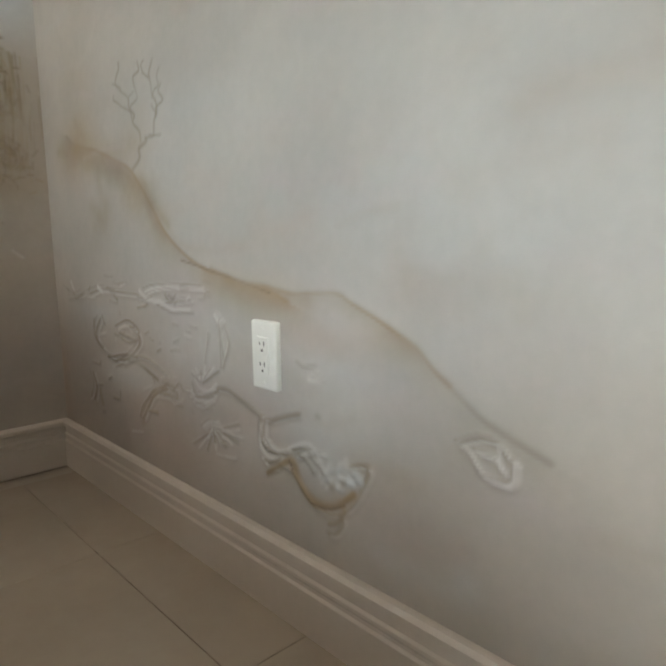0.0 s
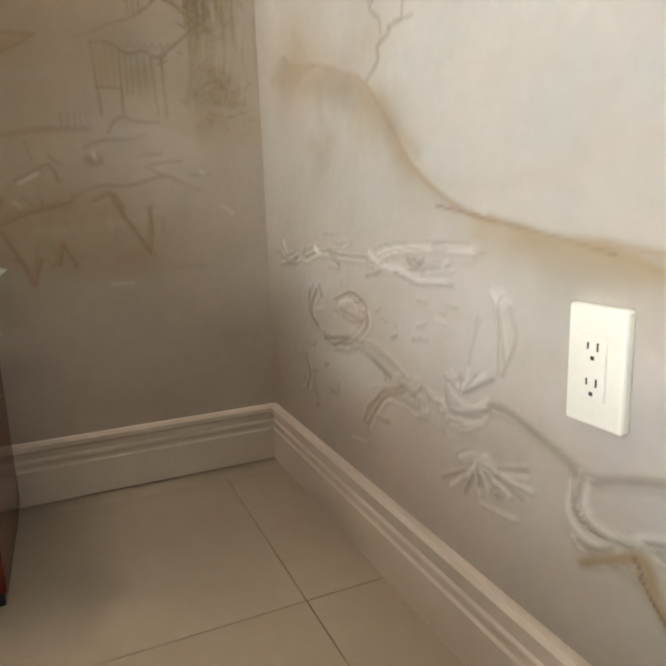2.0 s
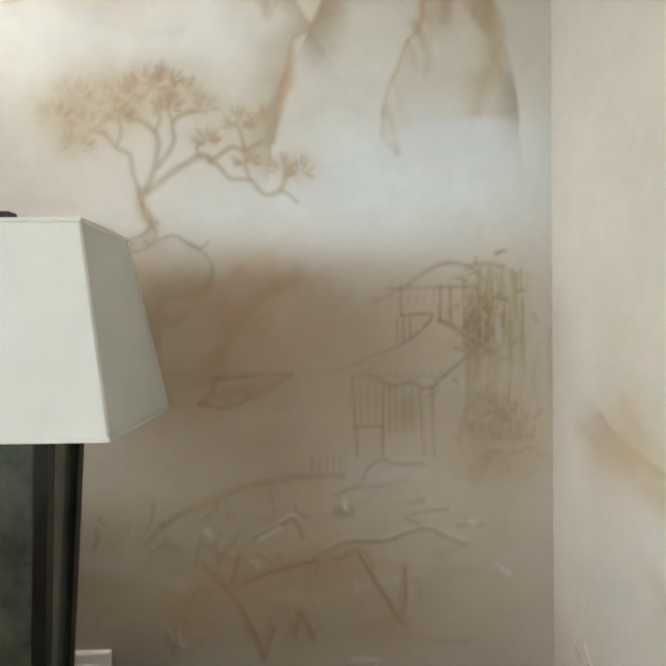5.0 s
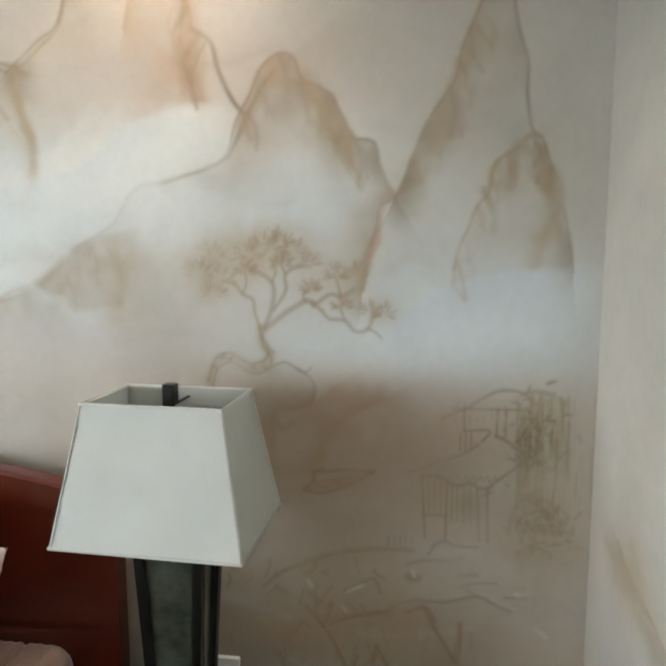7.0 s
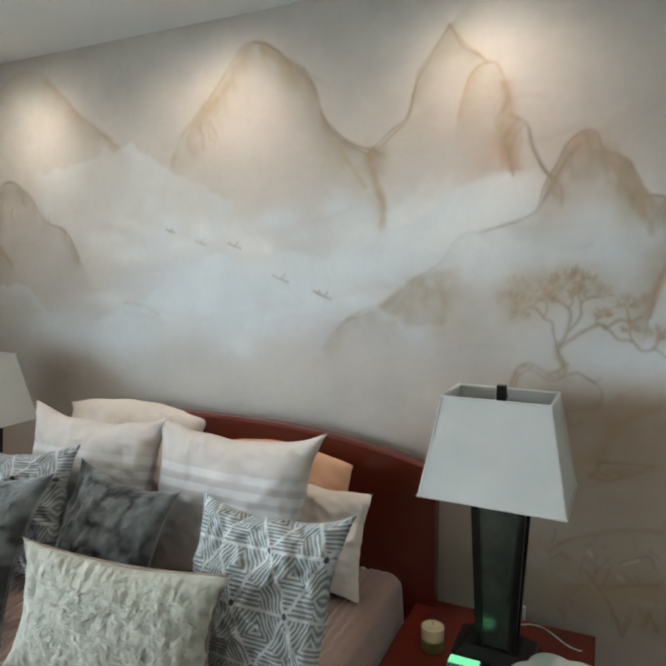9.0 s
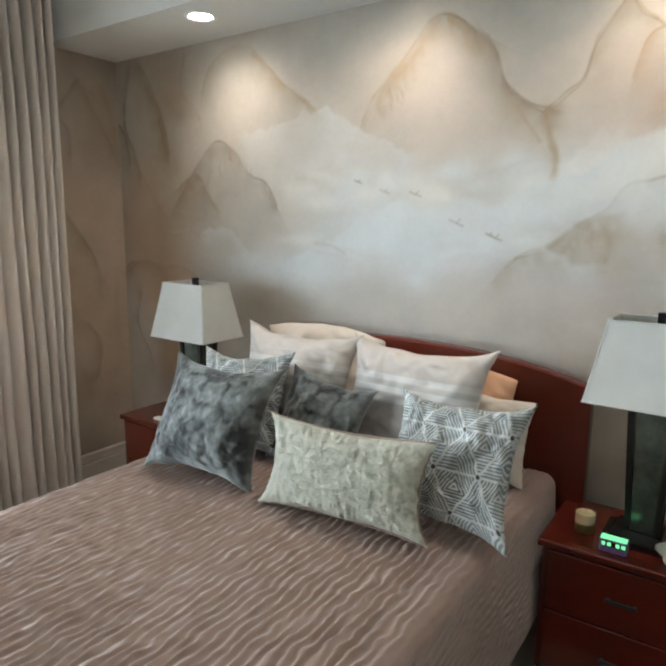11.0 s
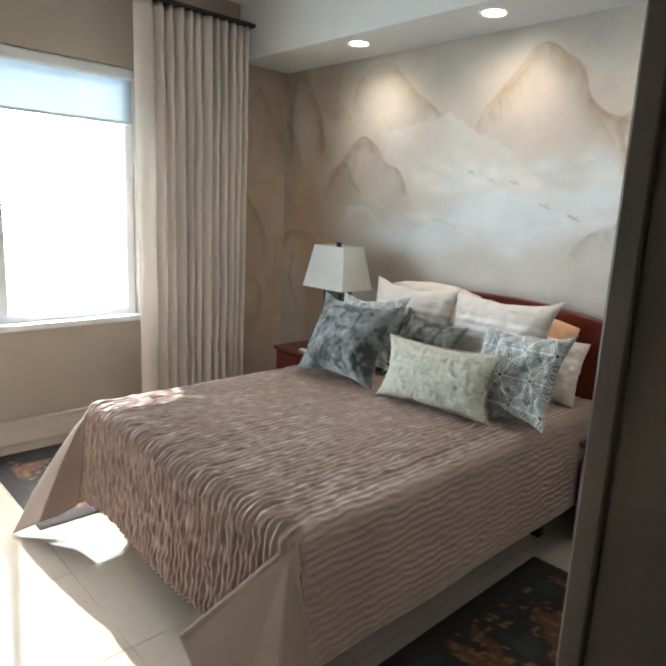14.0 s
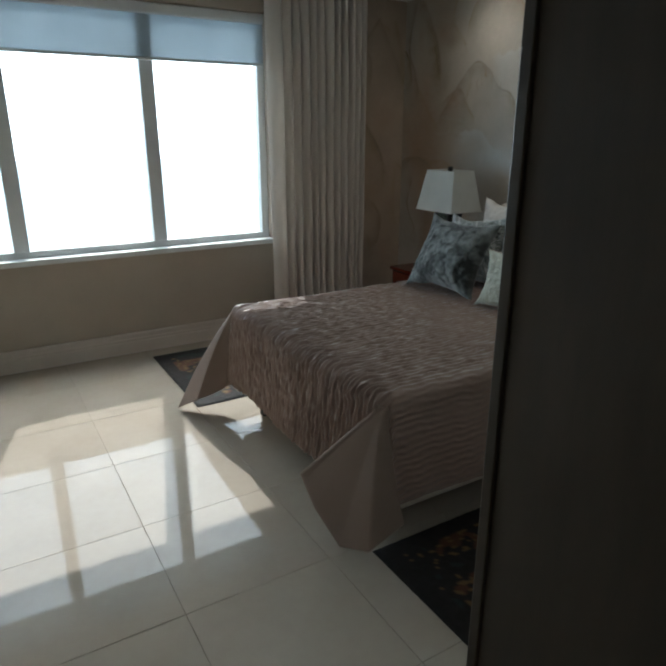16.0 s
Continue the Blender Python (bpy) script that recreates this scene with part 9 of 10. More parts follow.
# table lamp
def table_lamp(cx, cy, z):
    ob = thing("table_lamp", (cx, cy, z), "table lamp with antiqued mirror column and white square shade", "lamp", "bedside lamps")
    c = (cx, cy)
    base = bmesh.new()
    frustum(base, z, z + 0.022, c, (0.115, 0.088), c, (0.115, 0.088))
    frustum(base, z + 0.022, z + 0.050, c, (0.100, 0.074), c, (0.078, 0.056))
    part("base", base, BLACK_METAL, ob, "black stepped metal base")
    c = (cx + 0.010, cy)
    z0, z1, a, b = z + 0.05, z + 0.520, (0.046, 0.038), (0.068, 0.054)
    part("column", frustum(bmesh.new(), z0, z1, c, a, c, b), SMOKED_GLASS, ob, "smoky green antiqued mirror column")
    for sx in (-1, 1):
        for sy in (-1, 1):
            part("corner_strip", frustum(bmesh.new(), z0, z1 + 0.004, (c[0] + sx * a[0], cy + sy * a[1]), (0.0095, 0.0095), (c[0] + sx * b[0], cy + sy * b[1]), (0.0105, 0.0105)), BLACK_METAL, ob)
    cap = bmesh.new()
    frustum(cap, z1 + 0.004, z1 + 0.016, c, (0.092, 0.068), c, (0.092, 0.068))
    part("cap", cap, BLACK_METAL, ob)
    part("stem", lathe([(0.009, 0), (0.009, 0.24)], (cx, cy, z1 + 0.016), 16), BLACK_METAL, ob, smooth=True)
    part("spider", boxes(((cx - 0.146, cy - 0.003, z + 0.768), (cx + 0.146, cy + 0.003, z + 0.772)), ((cx - 0.003, cy - 0.094, z + 0.7725), (cx + 0.003, cy + 0.094, z + 0.776))), BLACK_METAL, ob)
    lo, hi, t = z + 0.512, z + 0.794, 0.003
    h0, h1 = (0.200, 0.146), (0.149, 0.097)
    shade = bmesh.new()
    rings = []
    for zz, h in ((lo, h0), (hi, h1), (hi, (h1[0] - t, h1[1] - t)), (lo, (h0[0] - t, h0[1] - t))):
        ring = []
        for sx, sy in ((-1, -1), (1, -1), (1, 1), (-1, 1)):
            r = 0.003
            ring += [shade.verts.new((cx + sx * (h[0] - (r if k == (sx * sy < 0) else 0)), cy + sy * (h[1] - (r if k != (sx * sy < 0) else 0)), zz)) for k in (0, 1)]
        rings.append(ring)
    for p, q in zip(rings, rings[1:] + rings[:1]):
        for k in range(8):
            shade.faces.new((p[k], p[(k + 1) % 8], q[(k + 1) % 8], q[k]))
    panel = part("shade", shade, SHADE, ob, "white linen tapered shade")
    for zz, h in ((lo, h0), (hi, h1)):
        rim = bmesh.new()
        e = 0.0014
        for lo_x, hi_x, lo_y, hi_y in ((-1, 1, -1, -1), (-1, 1, 1, 1), (-1, -1, -1, 1), (1, 1, -1, 1)):
            box(rim, (cx + lo_x * h[0] - e, cy + lo_y * h[1] - e, zz - 0.003), (cx + hi_x * h[0] + e, cy + hi_y * h[1] + e, zz + 0.003), 0.0008, 1)
        part("binding", rim, SHADE, panel)
    part("finial", boxes(((cx - 0.013, cy - 0.013, z + 0.776), (cx + 0.013, cy + 0.013, z + 0.822)), bevel=0.002), BLACK_METAL, ob, "square black finial")
    return ob


lamp = table_lamp(-0.939, -0.277, 0.55)
lamp.matrix_basis = pose(-0.939, -0.277, 0.55, 0, 0, -2)
copy_thing(lamp, pose(-3.10, -0.365, 0.55))

# bed
BED_X0, BED_X1, BED_Y0, BED_TOP = -2.775, -1.265, -2.250, 0.672
bed = thing("bed", (-2.02, -1.15, 0), "queen bed with arched cherry headboard", "bed")
head = bmesh.new()
steps = 28
rings = []
for k in range(steps + 1):
    u = -1 + 2 * k / steps
    x = -2.015 + 0.845 * u
    top = 1.140 - 0.105 * abs(u) ** 2.4
    bow = -0.055 - 0.020 * (1 - u * u)
    rings.append([head.verts.new(p) for p in ((x, bow, 0.10), (x, bow - 0.045, 0.10), (x, bow - 0.045, 0.75), (x, bow - 0.052, top - 0.010), (x, bow - 0.046, top), (x, bow - 0.006, top), (x, bow, top - 0.010))])
for a, b in zip(rings, rings[1:]):
    for k in range(7):
        head.faces.new((a[k], a[(k + 1) % 7], b[(k + 1) % 7], b[k]))
head.faces.new(rings[0])
head.faces.new(rings[-1][::-1])
part("headboard", head, CHERRY, bed, "arched glossy cherry headboard", smooth=False)
for x in (-2.80, -1.23):
    part("post", boxes(((x - 0.03, -0.10, 0.0), (x + 0.03, -0.04, 0.55)), bevel=0.006), CHERRY, bed)
part("box_spring", boxes(((BED_X0 + 0.02, BED_Y0 + 0.03, 0.14), (BED_X1 - 0.02, -0.13, 0.38)), bevel=0.03), CREAM, bed)
part("mattress", boxes(((BED_X0 + 0.012, BED_Y0 + 0.02, 0.385), (BED_X1 - 0.012, -0.13, BED_TOP - 0.02)), bevel=0.05), CREAM, bed)
for x in (BED_X0 + 0.12, BED_X1 - 0.12):
    for y in (BED_Y0 + 0.15, -0.5):
        part("leg", boxes(((x - 0.025, y - 0.025, 0), (x + 0.025, y + 0.025, 0.14)), bevel=0.004), BLACK_METAL, bed)

# quilted bedspread: wavy ridges along the bed, split triangular corners that reach the floor
spread = thing("bedspread", (-2.02, -1.2, BED_TOP), "dusty rose quilted bedspread with wavy ridges", "bedspread")
HX, DROP, ROUND = (BED_X1 - BED_X0) / 2, 0.490, 0.055
MID_X = (BED_X0 + BED_X1) / 2


def fold_over(e):
    """Cloth e past the flat top: how far out and how far down."""
    if e <= 0:
        return 0.0, 0.0
    arc = ROUND * math.pi / 2
    if e < arc:
        return ROUND * math.sin(e / ROUND), ROUND * (1 - math.cos(e / ROUND))
    d = e - arc
    return ROUND + 0.075 * d, ROUND + d * 0.997


def ridges(u, v):
    """Height of the quilting: broken wavy ridges that run along the bed, and a stitched seam near the side."""
    n = noise.noise((u * 13, v * 15, 0.3)) * 1.1 + noise.noise((u * 34, v * 30, 4.1)) * 0.6
    broken = 0.85 + 1.0 * noise.noise((u * 36, v * 21, 9.7))
    wave = math.sin(2 * math.pi * u / 0.029 + 2.7 * n)
    foot = ease((-v - edge_y + 0.10) / 0.15)
    side = 1 - 0.72 * ease((u - edge_x + 0.10) / 0.18)
    head = 0.3 + 0.7 * ease((-v - 0.35) / 0.4)
    seam = -0.006 * math.exp(-((u - edge_x + 0.075 + 0.004 * math.sin(5 * v)) / 0.006) ** 2)
    return side * head * (0.0054 + 0.0050 * foot) * max(0.15, broken) * (wave + 0.25 * abs(wave)) + seam + 0.003 * noise.noise((u * 2.3, v * 2.1, 2.0))


us = np.linspace(-HX - DROP + ROUND, HX + DROP - ROUND, 600)
vs = np.linspace(-0.16, BED_Y0 - DROP + ROUND, 270)
edge_x, edge_y = HX - ROUND, -(BED_Y0 + ROUND)
# where the free edge of each hanging corner ends, by the cloth's angle
CORNER_ENDS = {
    1: ((0, (-1.235, -2.19, 0.185)), (18, (-1.150, -2.215, 0.20)), (32, (-1.215, -2.33, 0.075)), (45, (-1.375, -2.365, 0.010)), (58, (-1.52, -2.400, 0.12)), (70, (-1.620, -2.412, 0.235)), (90, (-1.33, -2.30, 0.185))),
    -1: ((0, (-2.805, -2.19, 0.185)), (20, (-2.920, -2.27, 0.14)), (45, (-2.990, -2.530, 0.012)), (70, (-2.790, -2.470, 0.13)), (90, (-2.72, -2.30, 0.185)))}


def corner_end(side, a):
    keys = CORNER_ENDS[side]
    for (a0, p0), (a1, p1) in zip(keys, keys[1:]):
        if a <= a1:
            t = (a - a0) / (a1 - a0)
            return Vector(p0).lerp(Vector(p1), t)
    return Vector(keys[-1][1])


def ease(t):
    t = min(1.0, max(0.0, t))
    return t * t * (3 - 2 * t)


LONGEST = DROP
verts, plain = [], []
for v in vs:
    for u in us:
        eu, ev = abs(u) - edge_x, -v - edge_y
        side = 1 if u >= 0 else -1
        h = ridges(u, v)
        if eu > 0 and ev > 0:
            r, a = math.hypot(eu, ev), math.atan2(ev, eu)
            out, down = fold_over(r)
            p = Vector((MID_X + side * (edge_x + out * math.cos(a)), -(edge_y + out * math.sin(a)), BED_TOP - down))
            full = LONGEST / max(math.cos(a), math.sin(a))
            apex = Vector((MID_X + side * (edge_x + 0.035), -(edge_y + 0.035), BED_TOP - 0.012))
            goal = apex.lerp(corner_end(side, math.degrees(a)), r / full)
            bulge = math.sin(math.pi * min(1, r / full))
            goal += Vector((side * 0.012, -0.018, 0.0)) * bulge * math.sin(2 * a)
            k = ease(min(a, math.pi / 2 - a) / radians(13)) * ease(r / 0.12)
            p = p.lerp(goal, k)
            fade_out = 1 - ease(r / 0.10) * ease(min(a, math.pi / 2 - a) / radians(10))
            p += Vector((side * h * math.cos(a), -h * math.sin(a), h * 0.4)) * fade_out
            p.z = max(p.z, 0.006)
            x, y, z = p
            plain.append(fade_out < 0.5)
        else:
            ox, dx = fold_over(eu)
            oy, dy = fold_over(ev)
            x, y, z = MID_X + side * (min(abs(u), edge_x) + ox), max(v, -edge_y) - oy, BED_TOP - dx - dy
            tx, ty = min(1, ox / ROUND), min(1, oy / ROUND)
            x += side * h * tx + side * 0.010 * tx * dx * math.sin(7 * v)
            y -= h * ty + 0.03 * ty * dy * math.sin(5.5 * u + 1) * ease((edge_x - abs(u)) / 0.2)
            z += h * (1 - max(tx, ty)) + 0.010 * noise.noise((u * 1.6, v * 1.6, 7))
            plain.append(False)
        verts.append((x, y, z))
faces, which = [], []
for j in range(len(vs) - 1):
    for i in range(len(us) - 1):
        a = j * len(us) + i
        faces.append((a, a + len(us), a + len(us) + 1, a + 1))
        which.append(1 if plain[a] and plain[a + len(us) + 1] else 0)


def some_faces(name, keep, mat, label):
    """A part of the cloth: the faces for which keep holds, with their own vertices."""
    chosen = [f for f, k in zip(faces, which) if keep(f, k)]
    order = {v: n for n, v in enumerate(dict.fromkeys(v for f in chosen for v in f))}
    ob = under(mesh_object(name, [verts[v] for v in order], [tuple(order[v] for v in f) for f in chosen], mat), spread, label)
    thick = ob.modifiers.new("thickness", "SOLIDIFY")
    thick.thickness, thick.offset = 0.006, -1
    return ob


some_faces("quilted_cover", lambda f, k: k == 0, SPREAD, "")
some_faces("corner_panel", lambda f, k: k == 1 and verts[f[0]][0] > MID_X, SPREAD_PLAIN, "smooth plain corner panel")
some_faces("corner_panel", lambda f, k: k == 1 and verts[f[0]][0] <= MID_X, SPREAD_PLAIN, "smooth plain corner panel")


# pillows
def pillow(name, size, mat, where, label, group, seed, paint=None, ears=0.12, fat=0.15, wrinkle=0.010, steps=44, fur=0.0, piping=None, gather=0.0, corner=0.055, emboss=0.0, hump=0.0):
    """A stuffed square: size (width, height), lying in its own x-y plane; where: its pose; paint(u, v) gives a colour."""
    w, h = size[0] / 2, size[1] / 2
    ob = tagged(new(name), label, "pillow", group)
    ob.matrix_basis = where
    verts, colours = [], []
    for face in (1, -1):
        for j in range(steps + 1):
            for i in range(steps + 1):
                u, v = -1 + 2 * i / steps, -1 + 2 * j / steps
                point = 1 + corner * (abs(u) * abs(v)) ** 7
                px = u * (1 - ears * (1 - v * v) * abs(u) ** 1.5) * point
                py = v * (1 - ears * (1 - u * u) * abs(v) ** 1.5) * point + 0.045 * abs(v) ** 4 * noise.noise((u * 2.6 + 3 * seed, v, 0.5))
                py += hump * (1 - u * u) * max(0.0, v) ** 2
                dome = ((1 - u * u) * (1 - v * v)) ** 0.42
                crease = wrinkle * (noise.noise((u * 3.2 + seed, v * 3.0, face * 2.0)) + 0.6 * noise.noise((u * 8 + seed, v * 6.5, face * 5.0)))
                fold = 0.5 - abs(noise.noise((u * 2.1 + v * 3.4 + seed, v * 1.3 - u * 1.6, seed))) * 2.2
                crease += 0.5 * wrinkle * max(0.0, fold) ** 2 * 2
                if gather:
                    crease += gather * (0.25 + abs(v) ** 3) * math.sin(u * 62 + 5 * noise.noise((u * 5, v * 2.2, seed)) + 3 * v) * (0.6 + noise.noise((u * 6, v * 3, 1.0)))
                if emboss:
                    swirl = math.sin(20 * noise.noise((u * 4.5 * w / h, v * 4.5, seed)) + 5 * noise.noise((u * 13 * w / h, v * 13, 2.2)))
                    ring = min(abs(math.hypot((u - du) * w, (v - dv) * h) - 0.020) for du, dv in ((-0.48, -0.25), (0.52, -0.20), (0.05, 0.35)))
                    crease += emboss * (0.7 * swirl + 1.6 * math.exp(-(ring / 0.005) ** 2)) * (1 - max(abs(u), abs(v)) ** 6)
                rim = (1 - dome) * wrinkle * 0.9 * math.sin(17 * (u + v) + seed) * noise.noise((u * 4, v * 4, seed))
                hair = fur * noise.noise((u * 23 + seed, v * 23, face * 3.0)) if fur else 0.0
                z = face * (fat * 0.5 * dome + (crease + hair) * min(1, dome * 2)) + rim
                sag = 0.02 * (1 - v) * math.sin(seed)
                verts.append((px * w + rim + hair * 0.4, py * h + hair * 0.4, z + sag * dome))
                colours.append(paint(u * w, v * h) if paint else (1, 1, 1))
    n = steps + 1
    faces = []
    for f, base in ((0, 0), (1, n * n)):
        for j in range(steps):
            for i in range(steps):
                a = base + j * n + i
                q = (a, a + 1, a + n + 1, a + n)
                faces.append(q if f == 0 else q[::-1])
    bm_me = mesh_object("cushion_cover", verts, faces, mat)
    if paint:
        att = bm_me.data.color_attributes.new("paint", "FLOAT_COLOR", "POINT")
        att.data.foreach_set("color", np.array([(*c, 1) for c in colours], np.float32).ravel())
    bm_me.parent = ob
    if piping:
        ring = bmesh.new()
        path = []
        for k in range(4 * 12):
            s, q = divmod(k, 12)
            t = -1 + 2 * q / 12
            u, v = ((t, -1), (1, t), (-t, 1), (-1, -t))[s]
            path.append(Vector((u * (1 - ears * (1 - v * v) * abs(u) ** 1.5) * w, v * (1 - ears * (1 - u * u) * abs(v) ** 1.5) * h, 0)))
        loops = []
        for k, p in enumerate(path):
            d = (path[(k + 1) % 48] - path[k - 1]).normalized()
            side = Vector((-d.y, d.x, 0))
            loops.append([ring.verts.new(p + 0.005 * (math.cos(a) * side + Vector((0, 0, math.sin(a))))) for a in (0, 1.57, 3.14, 4.71)])
        for k in range(48):
            for q in range(4):
                ring.faces.new((loops[k][q], loops[k][(q + 1) % 4], loops[(k + 1) % 48][(q + 1) % 4], loops[(k + 1) % 48][q]))
        edge = part("piping", ring, piping, None, smooth=True)
        edge.parent = ob
    return ob


def leaning(x, y, z, half, tilt, turn=0.0, spin=0.0):
    """A pose for a pillow whose lower edge rests at (x, y, z): tilt degrees back from upright."""
    m = Matrix.Translation((x, y, z)) @ Euler((radians(90 - tilt), 0, radians(turn))).to_matrix().to_4x4()
    return m @ Matrix.Translation((0, half, 0)) @ pose(0, 0, 0, 0, 0, spin)


def fur_paint(u, v):
    """Grey fur with dark wandering veins and paler patches."""
    n = noise.noise((u * 7 + 2, v * 7, 3.1)) + 0.5 * noise.noise((u * 18, v * 18, 6.4))
    m = noise.noise((u * 5, v * 5 + 4, 8.8)) + 0.4 * noise.noise((u * 21, v * 21, 1.4))
    k = min(1.0, max(0.0, 0.52 + 0.70 * m + 0.35 * noise.noise((u * 46, v * 46, 2.7)) - 0.50 * math.exp(-(n / 0.17) ** 2)))
    return (0.025 + 0.235 * k, 0.029 + 0.255 * k, 0.028 + 0.25 * k)


def sham_paint(u, v):
    pale, grey = (0.58, 0.53, 0.48), (0.50, 0.48, 0.455)
    for at, width, colour in ((0.105, 0.013, (0.68, 0.665, 0.635)), (0.055, 0.011, (0.67, 0.655, 0.625)), (0.012, 0.009, (0.64, 0.63, 0.60))):
        if abs(v - at) < width:
            return colour
    return pale if v > 0.09 else grey


def lines_paint(u, v):
    """Triangles of fine white lines round points of a hexagonal lattice, on grey."""
    size = 0.165
    q, r = (u + 0.02) / size, (v + 0.03) / (size * 0.866)
    row = round(r)
    off = 0.5 * (row % 2)
    best = min(((rr, round(q - 0.5 * (rr % 2)) + 0.5 * (rr % 2)) for rr in (row - 1, row, row + 1)), key=lambda c: (u + 0.02 - c[1] * size) ** 2 + (v + 0.03 - c[0] * size * 0.866) ** 2)
    du, dv = u + 0.02 - best[1] * size, v + 0.03 - best[0] * size * 0.866
    d, a = math.hypot(du, dv), math.atan2(dv, du)
    wedge = (a / (math.pi / 3)) % 1.0
    if d < 0.008:
        return (0.06, 0.065, 0.065)
    spoke = min(wedge, 1 - wedge) * d
    if spoke < 0.0042:
        return (0.52, 0.53, 0.51)
    sector = int(a // (math.pi / 3))
    along = d * math.cos((wedge - 0.5) * math.pi / 3) if sector % 2 else d * math.sin((wedge - 0.5) * math.pi / 3 + 0.52)
    return (0.48, 0.50, 0.485) if (along / 0.0108) % 1 < 0.45 else (0.19, 0.21, 0.205)


PILE = "pillows on the bed"
Z = BED_TOP + 0.005
pillow("sleeping_pillow", (0.70, 0.38), CREAM, leaning(-2.44, -0.20, Z + 0.06, 0.19, 12, 0), "cream cotton sleeping pillow against the headboard", PILE, 1.3, fat=0.17, ears=0.06, corner=0.05, wrinkle=0.010, hump=0.34)
pillow("sleeping_pillow", (0.60, 0.35), PEACH, leaning(-1.74, -0.26, Z, 0.195, 14, -4), "peach cotton pillow against the headboard", PILE, 2.1, fat=0.16, ears=0.04, corner=0.0, wrinkle=0.010, hump=0.30)
pillow("sleeping_pillow", (0.50, 0.33), CREAM, leaning(-1.58, -0.36, Z, 0.165, 16, -6), "beige cotton pillow tucked behind the others", PILE, 2.9, fat=0.11, ears=0.08, corner=0.0, wrinkle=0.016)
pillow("sham_pillow", (0.62, 0.52), STRIPED, leaning(-2.38, -0.52, Z, 0.26, 17, 2), "pale linen sham with white bands", PILE, 3.7, sham_paint, steps=80, fat=0.20, ears=0.15, wrinkle=0.010, gather=0.0022)
pillow("sham_pillow", (0.64, 0.52), STRIPED, leaning(-1.79, -0.50, Z, 0.26, 16, -2), "pale linen sham with white bands", PILE, 4.4, sham_paint, steps=80, fat=0.20, ears=0.15, wrinkle=0.010, gather=0.0022)
pillow("pattern_pillow", (0.48, 0.44), PATTERN, leaning(-1.475, -0.88, Z + 0.012, 0.22, 28, -8, 4), "grey cotton pillow with white line triangles", PILE, 5.2, lines_paint, steps=230, fat=0.16, ears=0.16, wrinkle=0.019)
pillow("pattern_pillow", (0.48, 0.44), PATTERN, leaning(-2.50, -0.74, Z, 0.22, 20, 4, 3), "grey cotton pillow with white line triangles", PILE, 6.1, lines_paint, steps=150, fat=0.16, ears=0.16, wrinkle=0.019)
pillow("fur_pillow", (0.42, 0.40), FUR, leaning(-2.10, -0.70, Z - 0.01, 0.19, 22, 0, -6), "grey faux-fur pillow half hidden behind others", PILE, 7.3, fur_paint, fat=0.14, fur=0.003, wrinkle=0.009, ears=0.16, steps=90)
pillow("fur_pillow", (0.52, 0.47), FUR, leaning(-2.40, -1.02, Z, 0.23, 26, 8, -2), "plush mottled grey faux-fur pillow", PILE, 8.2, fur_paint, fat=0.18, fur=0.003, wrinkle=0.009, ears=0.16, steps=110)
pillow("lumbar_pillow", (0.62, 0.31), LUMBAR, leaning(-1.755, -1.010, Z + 0.012, 0.150, 17, 4, 1), "ivory textured lumbar pillow with dark piping", PILE, 9.4, fat=0.13, wrinkle=0.008, steps=190, gather=0.003, emboss=0.0014, piping=SPREAD_PLAIN)


# rugs beside the bed
def runner(x0, x1, y0, y1, label, seed):
    ob = thing("rug", ((x0 + x1) / 2, (y0 + y1) / 2, 0), label, "rug", "rugs beside the bed")
    n, m = int((x1 - x0) / 0.012), int((y1 - y0) / 0.012)
    verts, colours = [], []
    for j in range(m + 1):
        for i in range(n + 1):
            x, y = x0 + (x1 - x0) * i / n, y0 + (y1 - y0) * j / m
            rim = min(i, n - i, j, m - j)
            verts.append((x, y, (0.0015 if rim == 0 else 0.010) + 0.0015 * noise.noise((x * 60, y * 60, seed))))
            k = noise.noise((x * 5 + seed, y * 5, 1)) + 0.7 * noise.noise((x * 14, y * 14, seed))
            f = noise.noise((x * 34, y * 34, seed + 3))
            dark, rust, gold, teal = (0.012, 0.009, 0.008), (0.075, 0.028, 0.012), (0.13, 0.075, 0.028), (0.014, 0.022, 0.020)
            c = rust if k > 0.30 else teal if k < -0.42 else dark
            if f > 0.26 and k > -0.15:
                c = gold
            if rim * 0.012 < 0.09:
                c = dark
            colours.append((*c, 1))
    faces = [(j * (n + 1) + i, j * (n + 1) + i + 1, (j + 1) * (n + 1) + i + 1, (j + 1) * (n + 1) + i) for j in range(m) for i in range(n)]
    pile = under(mesh_object("woven_field", verts, faces, RUG), ob)
    att = pile.data.color_attributes.new("paint", "FLOAT_COLOR", "POINT")
    att.data.foreach_set("color", np.array(colours, np.float32).ravel())
    return ob


runner(-1.290, -0.52, -2.262, -0.70, "dark runner rug with faded rust pattern", 2.0)
runner(-3.98, -2.95, -2.420, -0.75, "dark runner rug with faded rust pattern, far side", 5.0)

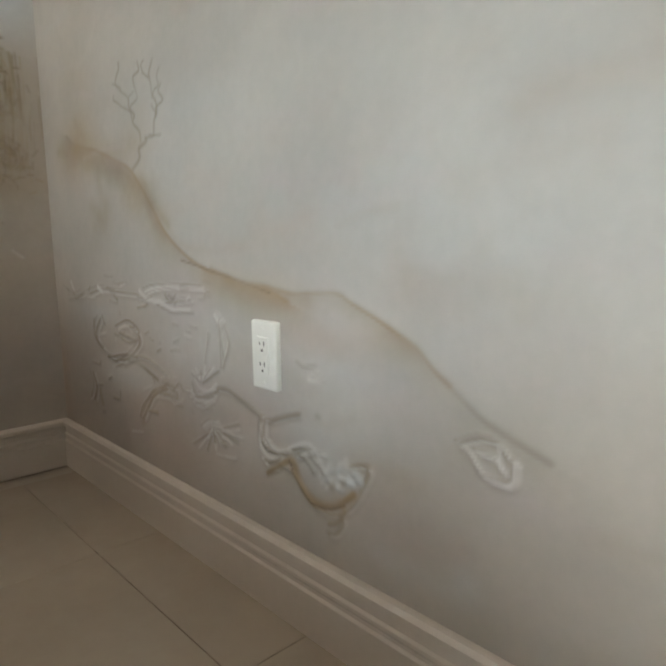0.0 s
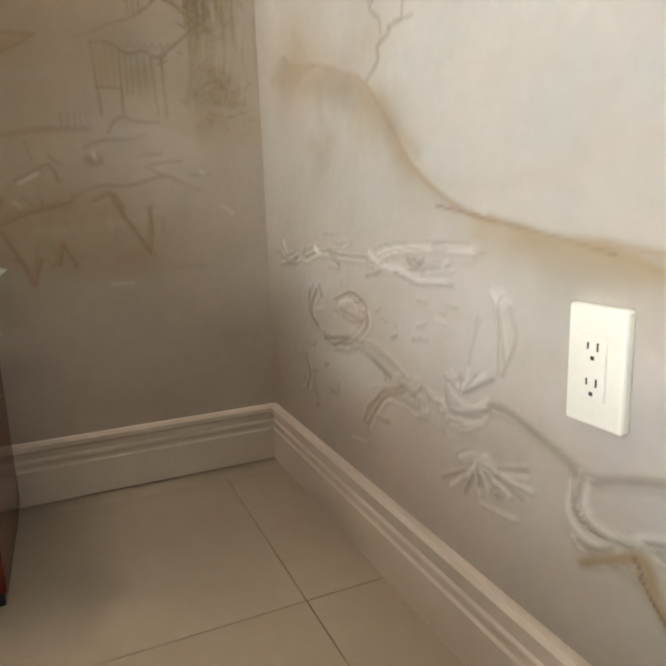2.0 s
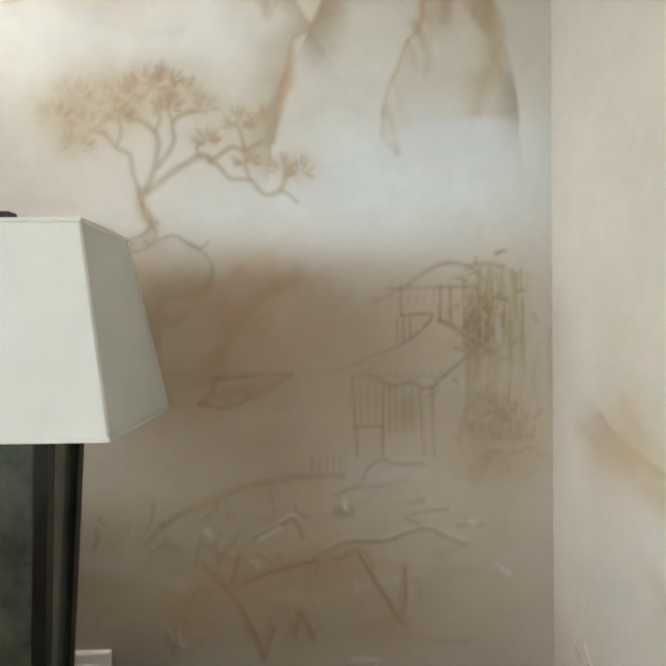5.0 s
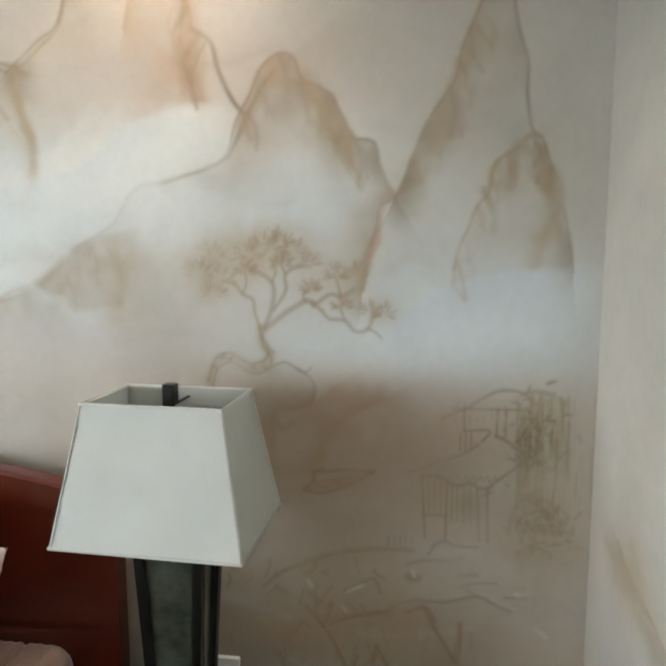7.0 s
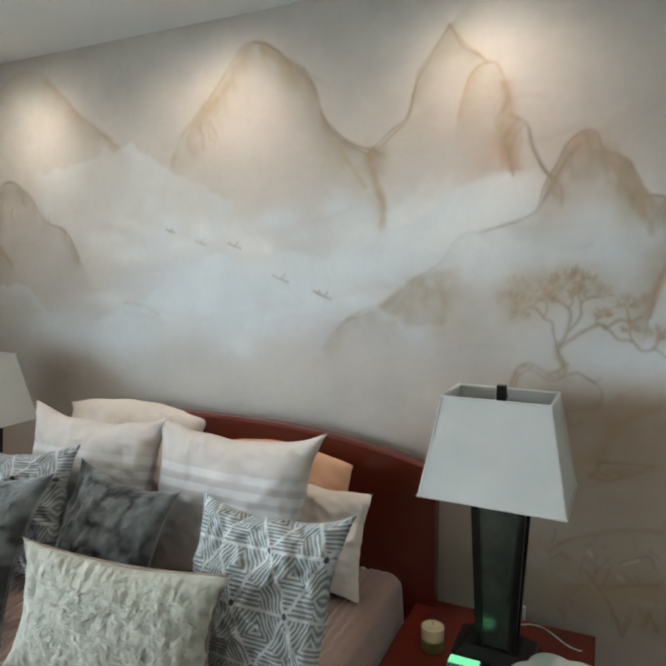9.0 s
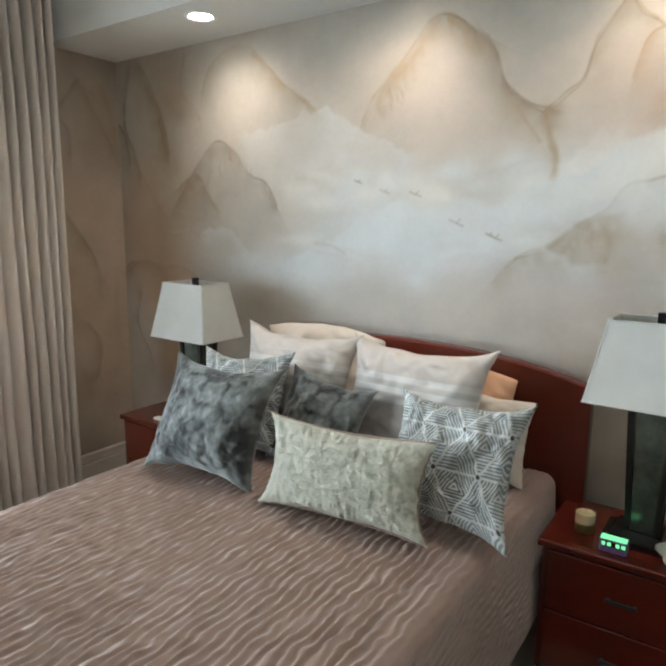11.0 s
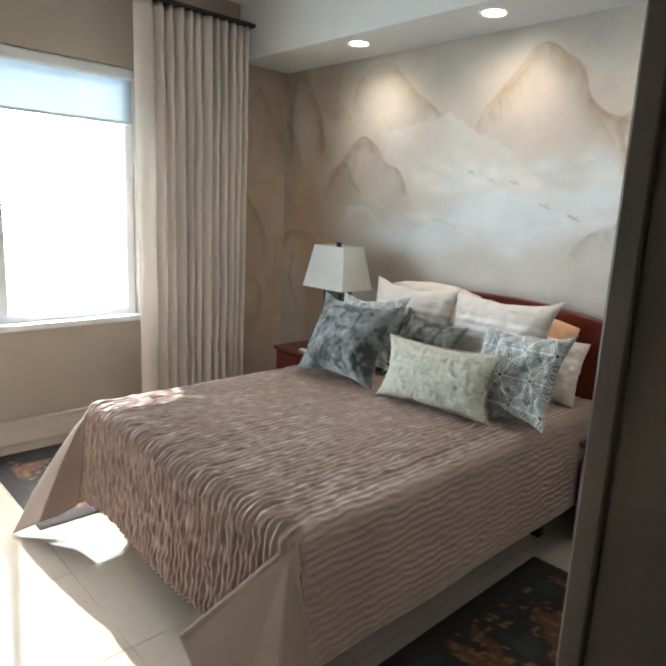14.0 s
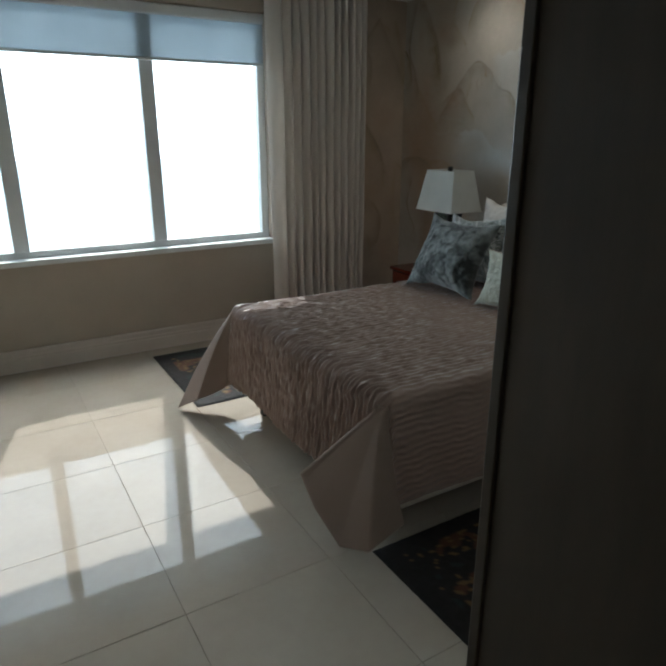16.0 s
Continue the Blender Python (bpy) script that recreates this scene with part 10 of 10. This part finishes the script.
# things on the nightstand
bowl = thing("scalloped_bowl", (-0.742, -0.425, 0.55), "white scalloped ceramic bowl on the nightstand", "bowl")
petals = lambda a: 0.93 + 0.18 * abs(math.cos(3 * a + 0.3))
part("bowl_body", lathe([(0.035, 0.0), (0.042, 0.006), (0.06, 0.014), (0.10, 0.040), (0.122, 0.062), (0.117, 0.065), (0.09, 0.040), (0.05, 0.022), (0.01, 0.018)], (-0.742, -0.425, 0.55), 96, petals), CERAMIC, bowl, smooth=True)
candle = thing("jar_candle", (-1.115, -0.325, 0.55), "two-tone cream and green candle in a glass jar", "candle")
part("green_wax", lathe([(0.033, 0.004), (0.033, 0.038)], (-1.115, -0.325, 0.55), 28), WAX_GREEN, candle, smooth=False)
part("cream_wax", lathe([(0.033, 0.0385), (0.033, 0.074), (0.012, 0.076)], (-1.115, -0.325, 0.55), 28), WAX, candle)
part("wick", lathe([(0.0012, 0.076), (0.0012, 0.086)], (-1.115, -0.325, 0.55), 6), BLACK_PLASTIC, candle)
part("jar", lathe([(0.036, 0.0), (0.037, 0.003), (0.037, 0.092), (0.0355, 0.092), (0.0352, 0.003)], (-1.115, -0.325, 0.55), 32), JAR, candle, smooth=True).visible_shadow = False
clock = thing("alarm_clock", (-1.0, -0.415, 0.55), "small alarm clock with green digits and purple front", "clock")
part("case", boxes(((-1.045, -0.435, 0.55), (-0.955, -0.395, 0.597)), bevel=0.005), PURPLE, clock)
part("display", boxes(((-1.040, -0.4365, 0.574), (-0.960, -0.4345, 0.593))), BLACK_PLASTIC, clock)
for k, x in enumerate((-1.030, -1.012, -0.985, -0.967)):
    part("digit", boxes(((x - 0.006, -0.4380, 0.577), (x + 0.006, -0.4362, 0.590))), DISPLAY, clock)
part("lid", boxes(((-1.042, -0.432, 0.5965), (-0.958, -0.398, 0.600)), bevel=0.001), DISPLAY, clock, "green-lit top bar")
cord = thing("lamp_cord", (-0.85, -0.12, 0.55), "thin white cord on the nightstand", "cord")
bm = bmesh.new()
path = [Vector((-0.90 + 0.20 * t, -0.10 + 0.035 * math.sin(5 * t) - 0.02 * t, 0.5522)) for t in (k / 16 for k in range(17))]
loops = []
for k, p in enumerate(path):
    d = (path[min(k + 1, 16)] - path[max(k - 1, 0)]).normalized()
    side = Vector((-d.y, d.x, 0))
    loops.append([bm.verts.new(p + 0.0019 * (math.cos(a) * side + Vector((0, 0, math.sin(a))))) for a in (0, 1.26, 2.51, 3.77, 5.03)])
for a, b in zip(loops, loops[1:]):
    for q in range(5):
        bm.faces.new((a[q], a[(q + 1) % 5], b[(q + 1) % 5], b[q]))
part("wire", bm, PLASTIC_WHITE, cord, smooth=True)
phone = thing("desk_phone", (-3.27, -0.2, 0.55), "black desk phone with a handset on the nightstand", "phone")
bm = bmesh.new()
frustum(bm, 0.55, 0.62, (-3.27, -0.20), (0.05, 0.06), (-3.27, -0.19), (0.045, 0.04))
part("phone_base", bm, BLACK_PLASTIC, phone)
part("handset", boxes(((-3.295, -0.235, 0.615), (-3.245, -0.215, 0.69)), bevel=0.010), BLACK_PLASTIC, phone)
remote = thing("remote_control", (-3.32, -0.40, 0.55), "slim pale remote control lying on the nightstand", "remote")
part("remote_body", boxes(((-3.42, -0.425, 0.551), (-3.22, -0.385, 0.566)), bevel=0.005), PLASTIC_WHITE, remote)

# floor tiles
pitch = 0.5825
tile_bm = box(bmesh.new(), (-pitch / 2 + 0.0009, -pitch / 2 + 0.0009, -0.012), (pitch / 2 - 0.0009, pitch / 2 - 0.0009, 0.0), 0.0007, 1)
tile_mesh = bpy.data.meshes.new("tile")
tile_bm.to_mesh(tile_mesh)
tile_bm.free()
tile_mesh.materials.append(TILE)
for i in range(-4, 7):
    for j in range(-4, 5):
        x, y = -1.93 + pitch * (i + 0.5), -3.01 + pitch * (j + 0.5)
        if WEST - 0.4 < x < HALL + 0.3 and SOUTH - 0.3 < y < 0.3:
            tile = new("tile", tile_mesh)
            tile.location = (x, y, 0.0)
            tile.parent = floor
